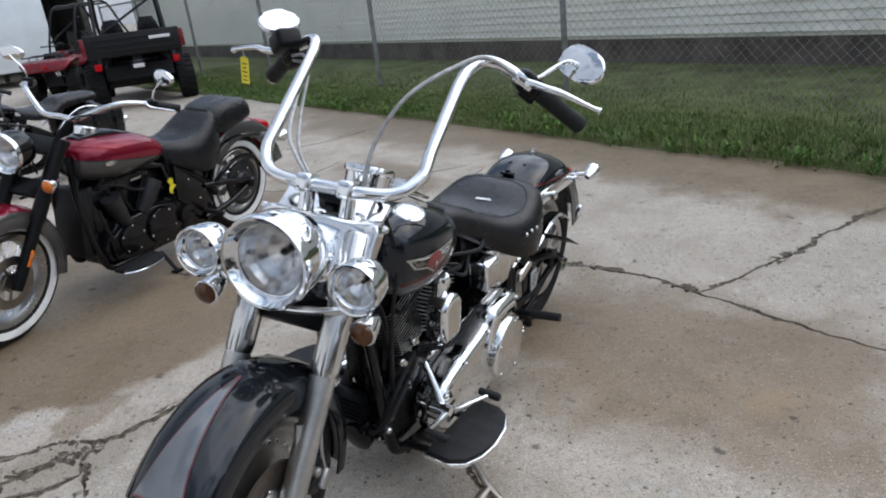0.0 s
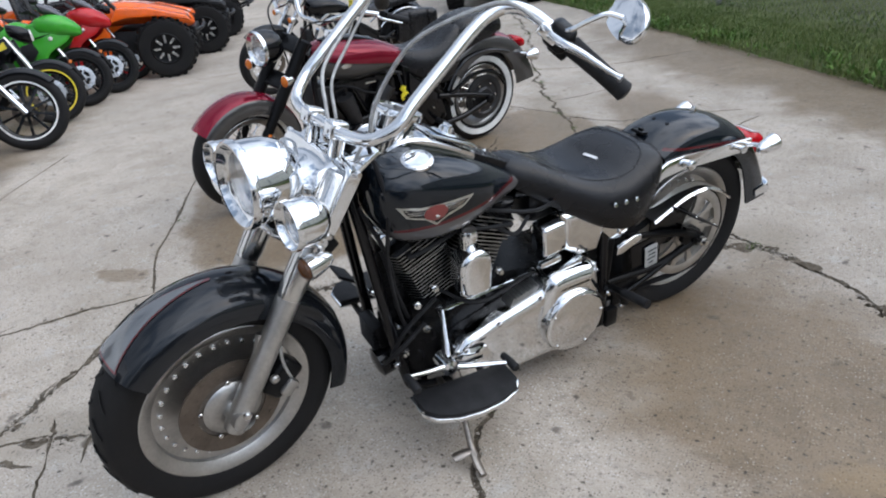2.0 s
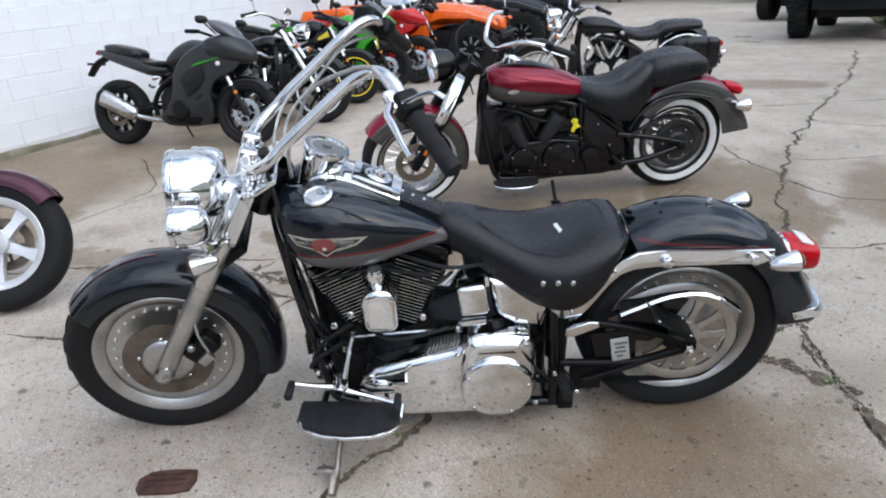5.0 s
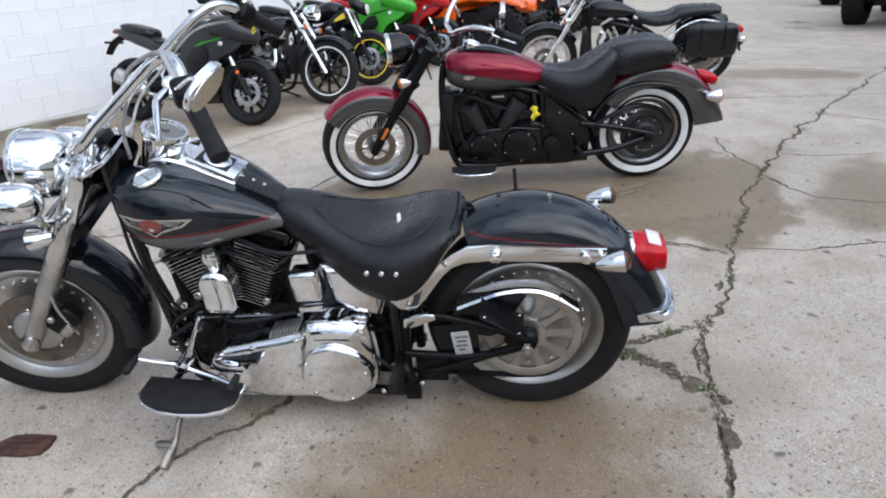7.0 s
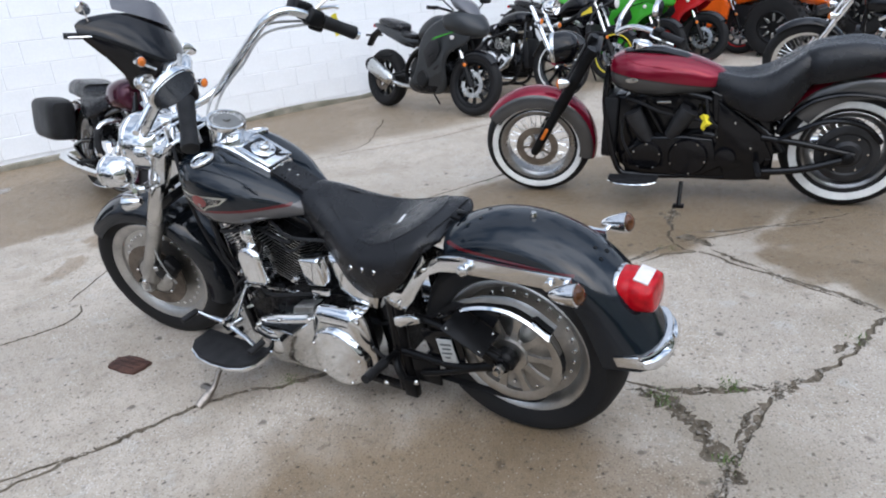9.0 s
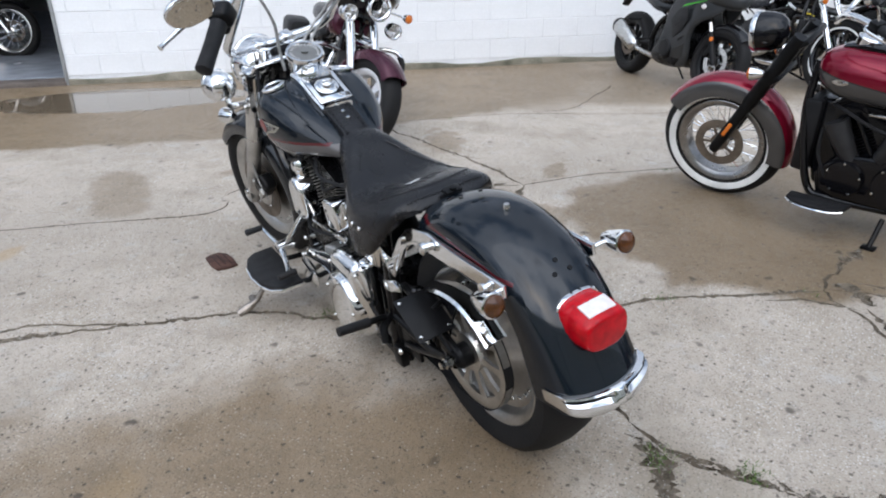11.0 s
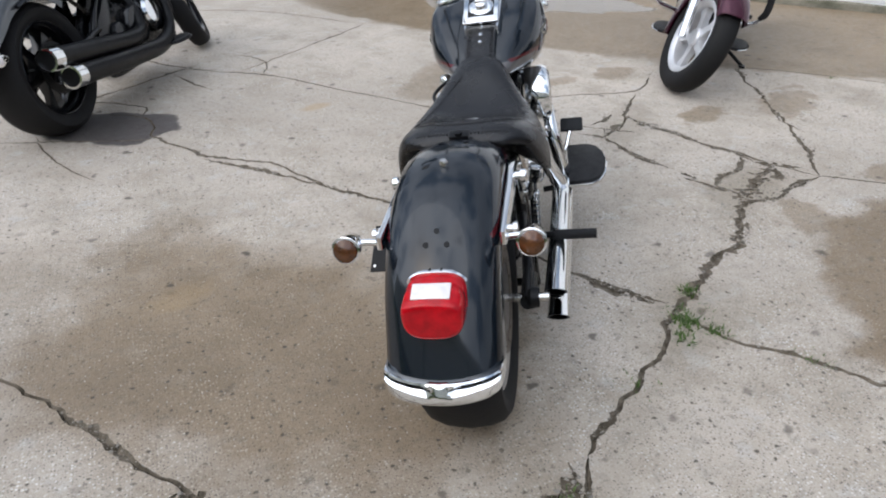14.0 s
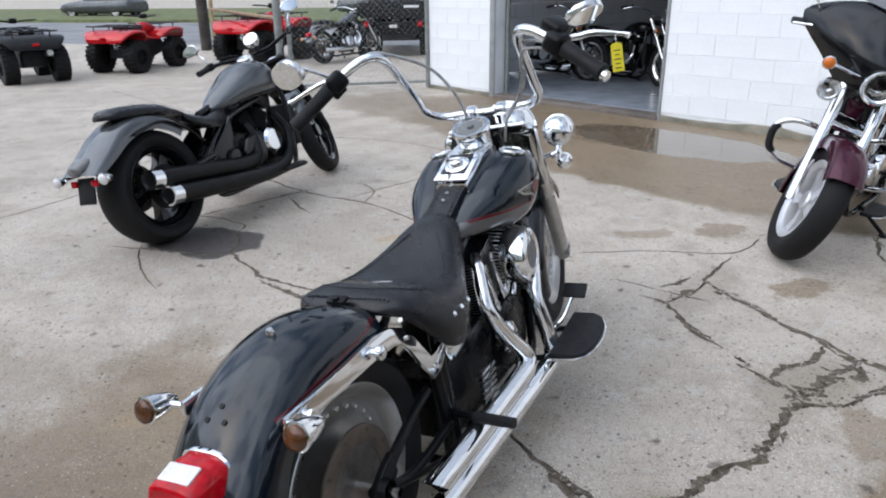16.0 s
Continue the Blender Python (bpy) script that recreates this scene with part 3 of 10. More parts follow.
# broken stretches, filled with washed-in soil
crack(0.07, 0.02, (-1.48, 3.92), (-1.27, 3.83))
crack(0.11, 0.02, (-1.04, 3.81), (-0.99, 3.88), (-0.89, 3.94))
crack(0.05, 0.02, (-0.86, 3.92), (-0.71, 3.98), (-0.6, 4.06))
crack(0.03, 0.02, (-0.6, 4.06), (-0.4, 4.15), (-0.25, 4.26))
crack(0.055, 0.02, (-0.25, 4.26), (-0.19, 4.32), (-0.12, 4.33))
crack(0.035, 0.02, (-1.09, 3.88), (-1.07, 4.08), (-1.1, 4.24), (-1.09, 4.46), (-1.12, 4.6))
crack(0.035, 0.02, (-0.83, 3.9), (-0.83, 3.71), (-0.76, 3.56))
crack(0.045, 0.02, (0.28, 3.27), (0.31, 3.44), (0.33, 3.61), (0.33, 3.74))
crack(0.09, 0.02, (0.34, 3.34), (0.4, 3.4), (0.51, 3.43), (0.59, 3.46))
crack(0.06, 0.02, (0.29, 3.76), (0.34, 3.75), (0.39, 3.72))
crack(0.05, 0.02, (0.42, 3.66), (0.49, 3.59), (0.59, 3.52))
crack(0.05, 0.02, (0.63, 3.5), (0.72, 3.46), (0.81, 3.42))
crack(0.06, 0.02, (0.07, 4.1), (0.14, 4.02))
crack(0.07, 0.02, (-1.29, 1.34), (-1.34, 1.4), (-1.37, 1.47))
crack(0.045, 0.02, (-1.36, 1.49), (-1.42, 1.58), (-1.44, 1.72), (-1.5, 1.85), (-1.51, 1.98))
crack(0.06, 0.02, (-1.51, 1.98), (-1.57, 2.04), (-1.67, 2.11))
crack(0.1, 0.02, (-1.19, 2.27), (-1.25, 2.24), (-1.31, 2.22))
crack(0.06, 0.02, (-1.33, 2.2), (-1.45, 2.11), (-1.56, 2.05))
crack(0.05, 0.02, (-0.98, 1.46), (-1.09, 1.39), (-1.18, 1.36))
crack(0.045, 0.02, (-1.01, 1.72), (-1.04, 1.79), (-1.09, 1.89))
crack(0.05, 0.02, (-1.1, 2.04), (-1.14, 2.12), (-1.17, 2.19))
crack(0.07, 0.02, (-1.04, 2.45), (-1.0, 2.5))
crack(0.05, 0.02, (-0.91, 2.56), (-0.9, 2.6))
crack(0.07, 0.02, (-0.63, 2.69), (-0.47, 2.77))
crack(0.06, 0.02, (-0.38, 2.84), (-0.33, 2.89))
crack(0.045, 0.02, (-1.25, 2.3), (-1.32, 2.32), (-1.47, 2.27), (-1.58, 2.24))
crack(0.055, 0.02, (-1.5, 1.9), (-1.44, 1.97), (-1.36, 2.04), (-1.24, 2.06), (-1.15, 2.13))
crack(0.06, 0.02, (-1.51, 2.06), (-1.51, 2.14), (-1.45, 2.15))
crack(0.05, 0.02, (-1.39, 2.06), (-1.43, 2.13))
crack(0.045, 0.02, (-1.3, 2.23), (-1.14, 2.28))
crack(0.06, 0.02, (-1.1, 1.95), (-1.12, 2.02))
crack(0.06, 0.02, (-1.01, 1.67), (-1.06, 1.84))
crack(0.022, 0.02, (-1.43, 1.584), (-1.385, 1.49), (-1.353, 1.421))
crack(0.055, 0.02, (-1.353, 1.421), (-1.319, 1.281), (-1.29, 1.19))
crack(0.040, 0.02, (-1.22, 1.44), (-1.136, 1.39), (-1.05, 1.31))
crack(0.016, 0.02, (-1.05, 1.31), (-0.961, 1.235), (-0.85, 1.14))
crack(0.030, 0.02, (-1.25, 1.16), (-1.15, 1.22), (-1.05, 1.265))


GRIT_AT = []


def ground_sheet():
    rnd = random.Random(7)
    V, E, deep = [], [], set()
    S = 400.0
    V += [Vector((-S, -S)), Vector((S, -S)), Vector((S, S)), Vector((-S, S))]
    E += [(0, 1), (1, 2), (2, 3), (3, 0)]
    for k, (width, wave, line) in enumerate(CRACKS):
        P = catmull([(*p, 0.0) for p in line], max(3, int(10)))
        Q = []
        near = line[0][1] > -1 and line[0][1] < 6
        gap = 0.013 if near else 0.04
        for a, c in zip(P, P[1:]):
            d = np.linalg.norm(c - a)
            for i in range(max(1, int(d / gap))):
                Q.append(a + (c - a) * i / max(1, int(d / gap)))
        Q.append(P[-1])
        left, right, mid = [], [], []
        nz = lambda q, f, j: noise.noise((q[0] * f, q[1] * f, k * 7.3 + j))
        for i, q in enumerate(Q):
            d = Q[min(i + 1, len(Q) - 1)] - Q[max(i - 1, 0)]
            n = np.array((-d[1], d[0], 0.0)) / max(1e-6, math.hypot(d[0], d[1]))
            end = min(1.0, min(i, len(Q) - 1 - i) / 6)
            s = nz(q, 3.1, 0) * wave + nz(q, 11, 1) * wave * 0.7 + nz(q, 37, 2) * wave * 0.35 + nz(q, 80, 3) * 0.005
            c = q + n * s * end
            wide = width > 0.055
            sides = []
            for j in (0, 1):
                burst = 1.0 if wide else max(0.0, nz(q, 4.5, 11 + 3 * j) + 0.12) * 1.7
                w = 0.0028 + 0.12 * width + width * 0.5 * burst * (0.6 + 1.2 * nz(q, 42, 20 + j) + 0.9 * nz(q, 95, 30 + j))
                sides.append(max(0.0015, w * (0.1 + 0.9 * end)))
            left.append(Vector((c[0] + n[0] * sides[0], c[1] + n[1] * sides[0])))
            right.append(Vector((c[0] - n[0] * sides[1], c[1] - n[1] * sides[1])))
            mid.append(Vector((c[0] + n[0] * nz(q, 60, 40) * min(sides), c[1] + n[1] * nz(q, 60, 40) * min(sides))))
            if wide or sides[0] + sides[1] > 0.018:
                GRIT_AT.append((c[0], c[1], sides[0] + sides[1]))
        for row, low in ((left, False), (right, False), (mid, True)):
            b0 = len(V)
            V += row
            if low:
                deep |= set(range(b0 + 1, b0 + len(row) - 1))
            E += [(b0 + i, b0 + i + 1) for i in range(len(row) - 1)]
    out, _, faces, ov, _, _ = delaunay_2d_cdt(V, E, [], 0, 1e-5)
    down = [bool(deep & set(o)) for o in ov]
    me = bpy.data.meshes.new("ground")
    zs = []
    for v, dn in zip(out, down):
        zs.append(-0.007 - 0.006 * rnd.random() if dn else 0.0)
    me.from_pydata([(v.x, v.y, z) for v, z in zip(out, zs)], [], faces)
    me.materials.append(CONCRETE)
    me.materials.append(DIRT)
    me.polygons.foreach_set("material_index", [1 if any(down[i] for i in f) else 0 for f in faces])
    me.update()
    return tagged(new("ground", me), "weathered tan concrete yard, cracked and damp in patches", "ground", kind="structure")


ground_sheet()


def loose_grit():
    """Crumbled stones lying in and beside the broken edges."""
    rnd = random.Random(17)
    vs, fs = [], []
    for x, y, w in GRIT_AT:
        for j in range(5):
            r = rnd.uniform(0.0012, 0.0032) if rnd.random() < 0.93 else rnd.uniform(0.004, 0.008)
            px, py = x + rnd.gauss(0, 0.42) * w, y + rnd.gauss(0, 0.42) * w
            z = -0.004 + r * 0.5 if abs(px - x) + abs(py - y) < w * 0.4 else r * 0.4
            i = len(vs)
            t = rnd.uniform(0, 6.283)
            for u in range(5):
                a = t + u * 1.2566
                q = r * rnd.uniform(0.7, 1.3)
                vs.append((px + q * math.cos(a), py + q * math.sin(a), z + rnd.uniform(-0.3, 0.2) * r))
            vs.append((px + rnd.uniform(-0.3, 0.3) * r, py + rnd.uniform(-0.3, 0.3) * r, z + r * 0.75))
            fs += [(i + u, i + (u + 1) % 5, i + 5) for u in range(5)]
    me = bpy.data.meshes.new("grit")
    me.from_pydata(vs, [], fs)
    me.materials.append(STONE_BITS)
    tagged(new("grit", me), "crumbled concrete grit along the cracks", "gravel", kind="stuff")


# ---- grass verge with its fence and the sided house behind ----
FENCE_AT = Vector((1.4, 7.7))


def at_fence(along, out=0.0, z=0.0):
    p = FENCE_AT + WALL_DIR * along + WALL_OUT * out
    return Vector((p.x, p.y, z))


GRASS_SOIL = material("grassy_soil", (0.11, 0.13, 0.045), 0.9, 0, 0.35, 3, 60, bump=0.8, second=(0.05, 0.045, 0.02))


def leaf_material(name, a, c, rough=0.55):
    mt = bpy.data.materials.new(name)
    mt.use_nodes = True
    N, K = mt.node_tree.nodes, mt.node_tree.links
    b = N["Principled BSDF"]
    geo = N.new("ShaderNodeNewGeometry")
    co, n1 = N.new("ShaderNodeTexCoord"), N.new("ShaderNodeTexNoise")
    n1.inputs["Scale"].default_value = 0.8
    K.new(co.outputs["Object"], n1.inputs["Vector"])
    ad = N.new("ShaderNodeMath")
    ad.operation = "MULTIPLY"
    K.new(geo.outputs["Random Per Island"], ad.inputs[0])
    K.new(n1.outputs["Fac"], ad.inputs[1])
    mx = N.new("ShaderNodeMix")
    mx.data_type = "RGBA"
    mx.inputs[6].default_value, mx.inputs[7].default_value = (*a, 1), (*c, 1)
    sc = N.new("ShaderNodeMath")
    sc.operation = "MULTIPLY"
    sc.inputs[1].default_value = 1.7
    K.new(ad.outputs[0], sc.inputs[0])
    K.new(sc.outputs[0], mx.inputs[0])
    K.new(mx.outputs[2], b.inputs["Base Color"])
    b.inputs["Roughness"].default_value = rough
    b.inputs["Specular IOR Level"].default_value = 0.2
    return mt


BLADES = leaf_material("grass_blades", (0.060, 0.105, 0.022), (0.205, 0.245, 0.080))
STONE_BITS = leaf_material("crumbled_stone", (0.07, 0.058, 0.043), (0.34, 0.31, 0.27), 0.9)
WEED = leaf_material("weed_leaves", (0.042, 0.10, 0.017), (0.15, 0.25, 0.055))
CRACK_WEED = leaf_material("crack_weed_leaves", (0.045, 0.085, 0.02), (0.14, 0.20, 0.06))


def blades(name, spots, mt, label, category):
    """Bent blades: place, height, width, lean, turn."""
    vs, fs = [], []
    for (x, y, z, h, w, lean, turn) in spots:
        c, s = math.cos(turn), math.sin(turn)
        dx, dy = -s * lean, c * lean
        i = len(vs)
        vs += [(x - c * w, y - s * w, z), (x + c * w, y + s * w, z), (x + c * w * 0.7 + dx * 0.35, y + s * w * 0.7 + dy * 0.35, z + h * 0.6),
               (x - c * w * 0.7 + dx * 0.35, y - s * w * 0.7 + dy * 0.35, z + h * 0.6), (x + dx, y + dy, z + h)]
        fs += [(i, i + 1, i + 2, i + 3), (i + 3, i + 2, i + 4)]
    me = bpy.data.meshes.new(name)
    me.from_pydata(vs, [], fs)
    me.materials.append(mt)
    return tagged(new(name, me), label, category, kind="stuff")


def verge():
    bm = B()
    rows = []
    for i in range(81):
        along = -16 + i * 0.7
        edge = 1.07 + 0.14 * noise.noise((along * 0.9, 3.1, 0)) + 0.05 * noise.noise((along * 4, 1.1, 0))
        if along > 3:
            edge += (along - 3) * 0.02
        rows.append([at_fence(along, -edge, -0.02), at_fence(along, -edge + 0.06, 0.045), at_fence(along, -edge + 0.35, 0.09), at_fence(along, 0.3, 0.11), at_fence(along, 1.4, 0.14), at_fence(along, 2.4, 0.15)])
    loft(bm, rows, False, False)
    tagged(part("verge", bm, GRASS_SOIL), "grassy soil bank along the fence", "ground", kind="structure")
    rnd = random.Random(3)
    spots = []
    for k in range(150000):
        along = rnd.uniform(-5.5, 11.5) if k % 5 else rnd.uniform(-12, 24)
        o = rnd.uniform(-1.06, 2.12) if k % 3 else rnd.uniform(-1.12, -0.3)
        p = at_fence(along, o)
        tall = 1.5 if o < -0.7 else 1.0
        z = min(0.12, max(0, (o + 1.2) * 0.25))
        spots.append((p.x, p.y, z - 0.01, rnd.uniform(0.02, 0.06) * tall * (0.7 + 0.8 * abs(noise.noise((along * 1.3, o * 1.3, 2)))), rnd.uniform(0.0014, 0.0032), rnd.uniform(-0.06, 0.07), rnd.uniform(0, 6.283)))
    blades("grass", spots, BLADES, "uneven green grass along the fence", "grass")
    spots = []
    for k in range(700):
        along = rnd.uniform(-6, 11)
        o = rnd.uniform(-1.14, -0.55) if k % 5 else rnd.uniform(-0.2, 0.2)
        p = at_fence(along, o)
        for j in range(16):
            a = rnd.uniform(0, 6.283)
            r = rnd.uniform(0, 0.09)
            spots.append((p.x + r * math.cos(a), p.y + r * math.sin(a), rnd.uniform(0.0, 0.10), rnd.uniform(0.02, 0.055), rnd.uniform(0.006, 0.014), rnd.uniform(-0.07, 0.07), rnd.uniform(0, 6.283)))
    blades("weeds", spots, WEED, "broad-leaved weeds at the edge of the concrete", "weeds")
    spots = []
    for x, y, n, r in ((-0.40, 2.88, 150, 0.09), (-0.48, 4.72, 130, 0.10), (0.09, 2.08, 70, 0.05), (-0.60, 3.20, 60, 0.06), (0.30, 3.62, 160, 0.05), (0.34, 3.38, 120, 0.06), (-2.3, 2.9, 50, 0.05), (-0.05, 3.1, 60, 0.07), (0.66, 3.48, 70, 0.05), (-0.9, 3.75, 40, 0.05), (-1.6, 6.5, 90, 0.07), (-1.02, 5.45, 80, 0.06), (-1.3, 5.95, 70, 0.07), (-0.75, 5.1, 60, 0.05), (-0.3, 4.55, 60, 0.05), (0.05, 4.15, 60, 0.05), (-1.91, 7.03, 120, 0.09), (-2.4, 8.05, 160, 0.12), (-2.98, 9.27, 220, 0.16), (-3.5, 10.1, 220, 0.18), (-2.95, 1.10, 40, 0.04)):
        for j in range(n):
            a = rnd.uniform(0, 6.283)
            d = r * rnd.random()
            spots.append((x + d * math.cos(a), y + d * math.sin(a), -0.01, rnd.uniform(0.006, 0.024), rnd.uniform(0.0012, 0.0032), rnd.uniform(-0.025, 0.025), rnd.uniform(0, 6.283)))
    for x, y, n, r in ((-0.37, 2.91, 130, 0.045), (-0.43, 2.99, 50, 0.035), (-0.31, 2.98, 50, 0.04), (-0.49, 2.77, 70, 0.03), (-6.7, 12.2, 200, 0.2), (-6.1, 11.6, 200, 0.25)):
        for j in range(n):
            a = rnd.uniform(0, 6.283)
            d = r * rnd.random() ** 0.7
            spots.append((x + d * math.cos(a), y + d * math.sin(a), -0.008, rnd.uniform(0.010, 0.032), rnd.uniform(0.0018, 0.0042), rnd.uniform(-0.035, 0.035), rnd.uniform(0, 6.283)))
    blades("crack_weeds", spots, CRACK_WEED, "small weeds growing in the cracks", "weeds")


verge()
loose_grit()

GALV = material("galvanised_steel", (0.26, 0.27, 0.26), 0.5, 0.6, 0.15, 12, 120)
VINYL = material("cream_siding", (0.90, 0.885, 0.79), 0.5, 0, 0.05, 1.5, 40, bump=0.1)
FOUND = material("dark_foundation", (0.15, 0.125, 0.108), 0.85, 0, 0.25, 3, 60, bump=0.4)


def chain_link(name, p0, p1, height, label, spacing=3.55, mesh_gap=0.065, posts=True, rail=False):
    t = thing(name, Matrix.Identity(4), label, "fence")
    p0, p1 = Vector(p0), Vector(p1)
    d = (p1 - p0)
    L = d.length
    d.normalize()
    n = max(1, round(L / spacing))
    if posts:
        for i in range(n + 1):
            bm = B()
            c = p0 + d * (L * i / n)
            lathe(bm, [(0.032, 0), (0.032, height + 0.03), (0.038, height + 0.03), (0.03, height + 0.07), (0, height + 0.08)], Matrix.Translation(c), 12)
            part("post", bm, GALV, t)
    bm = B()
    tube(bm, [p0 + Vector((0, 0, height)), p1 + Vector((0, 0, height))], 0.02, 8, 1)
    part("top_rail", bm, GALV, t)
    if rail:
        bm = B()
        tube(bm, [p0 + Vector((0, 0, 0.08)), p1 + Vector((0, 0, 0.08))], 0.018, 8, 1)
        part("bottom_rail", bm, GALV, t)
    # diamonds: two sets of slanting wires, each a thin three-sided rod
    vs, fs = [], []
    nrm = Vector((-d.y, d.x, 0))

    def wire(a, c, off):
        i = len(vs)
        w = 0.0014
        s = (c - a).normalized().cross(nrm)
        for q in (a, c):
            for v in (s * w, s * -w * 0.6 + nrm * w, s * -w * 0.6 - nrm * w):
                vs.append(tuple(q + v + nrm * off))
        fs.extend([(i, i + 1, i + 4, i + 3), (i + 1, i + 2, i + 5, i + 4), (i + 2, i, i + 3, i + 5)])

    g = mesh_gap * 1.42
    k = -height
    while k < L:
        a0, a1 = max(0, k), min(L, k + height)
        wire(p0 + d * a0 + Vector((0, 0, 0.04 + a0 - k)), p0 + d * a1 + Vector((0, 0, 0.04 + a1 - k)), 0.002)
        wire(p0 + d * a0 + Vector((0, 0, 0.04 + height - (a0 - k))), p0 + d * a1 + Vector((0, 0, 0.04 + height - (a1 - k))), -0.002)
        k += g
    me = bpy.data.meshes.new("wire_mesh")
    me.from_pydata(vs, [], fs)
    me.materials.append(GALV)
    ob = new("wire_mesh", me)
    ob.parent = t
    return t


chain_link("chain_link_fence", at_fence(-7.1, 0, 0.08), at_fence(17.75, 0, 0.08), 1.75, "grey chain-link fence standing in the grass")


def sided_house():
    t = thing("house", Matrix.Identity(4), "low house with cream lap siding on a dark foundation", "house")
    a0, a1, out = -14.0, 22.0, 2.15

    def at(al, o, z):
        return at_fence(al, o, z)
    bm = B()
    loft(bm, [[at(a0, out + 0.03, -0.1), at(a1, out + 0.03, -0.1), at(a1, out + 0.3, -0.1), at(a0, out + 0.3, -0.1)], [at(a0, out + 0.03, 0.52), at(a1, out + 0.03, 0.52), at(a1, out + 0.3, 0.52), at(a0, out + 0.3, 0.52)]])
    part("foundation", bm, FOUND, t)
    bm = B()
    lap = 0.105
    for i in range(26):
        z = 0.5 + i * lap
        loft(bm, [[at(a0, out - 0.022, z), at(a1, out - 0.022, z)], [at(a0, out - 0.004, z + lap), at(a1, out - 0.004, z + lap)]], False, False)
        loft(bm, [[at(a0, out - 0.022, z), at(a1, out - 0.022, z)], [at(a0, out, z - 0.002), at(a1, out, z - 0.002)]], False, False)
    part("siding", bm, VINYL, t, "cream lap siding")
    bm = B()
    loft(bm, [[at(a0, out + 0.02, 0.45), at(a1, out + 0.02, 0.45), at(a1, out + 6, 0.45), at(a0, out + 6, 0.45)], [at(a0, out + 0.02, 3.2), at(a1, out + 0.02, 3.2), at(a1, out + 6, 3.2), at(a0, out + 6, 3.2)]])
    part("wall", bm, VINYL, t)
    bm = B()
    loft(bm, [[at(a0 - .3, out - 0.08, 3.15), at(a0 - .3, out + 3, 4.6), at(a0 - .3, out + 6.4, 3.15)], [at(a1 + .3, out - 0.08, 3.15), at(a1 + .3, out + 3, 4.6), at(a1 + .3, out + 6.4, 3.15)]])
    part("roof", bm, material("grey_shingles", (0.10, 0.10, 0.10), 0.85, 0, 0.25, 4, 60, bump=0.5), t)
    bm = B()
    m = Matrix.Translation(at(8.05, out - 0.03, 0.82)) @ Matrix.Rotation(math.atan2(WALL_DIR.y, WALL_DIR.x), 4, "Z")
    box(bm, (0.16, 0.05, 0.1), m, 0.01)
    part("vent", bm, VINYL, t)


sided_house()

# ---- white block building with its garage doorway ----
BLOCK = material("white_block_paint", (0.80, 0.81, 0.82), 0.55, 0, 0.05, 1.2, 50, bump=0.35, second=(0.72, 0.73, 0.73))
BLOCK_LOW = material("stained_footing", (0.20, 0.18, 0.14), 0.8, 0, 0.3, 5, 60, bump=0.5, second=(0.07, 0.072, 0.045))
MORTAR = material("painted_mortar", (0.76, 0.77, 0.78), 0.7, 0, 0.08, 3, 60, bump=0.3)
JAMB = material("grey_door_jamb", (0.30, 0.31, 0.31), 0.5, 0, 0.15, 6, 60)
SHOP_FLOOR = material("shop_floor_paint", (0.30, 0.33, 0.38), 0.22, 0, 0.12, 4, 60, second=(0.2, 0.22, 0.25))
# wall colour set very dark to stand in for the dim interior
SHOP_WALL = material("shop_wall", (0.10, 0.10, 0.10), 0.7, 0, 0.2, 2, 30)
DOOR_L, DOOR_R, CORNER = -2.42, 0.0, -3.72


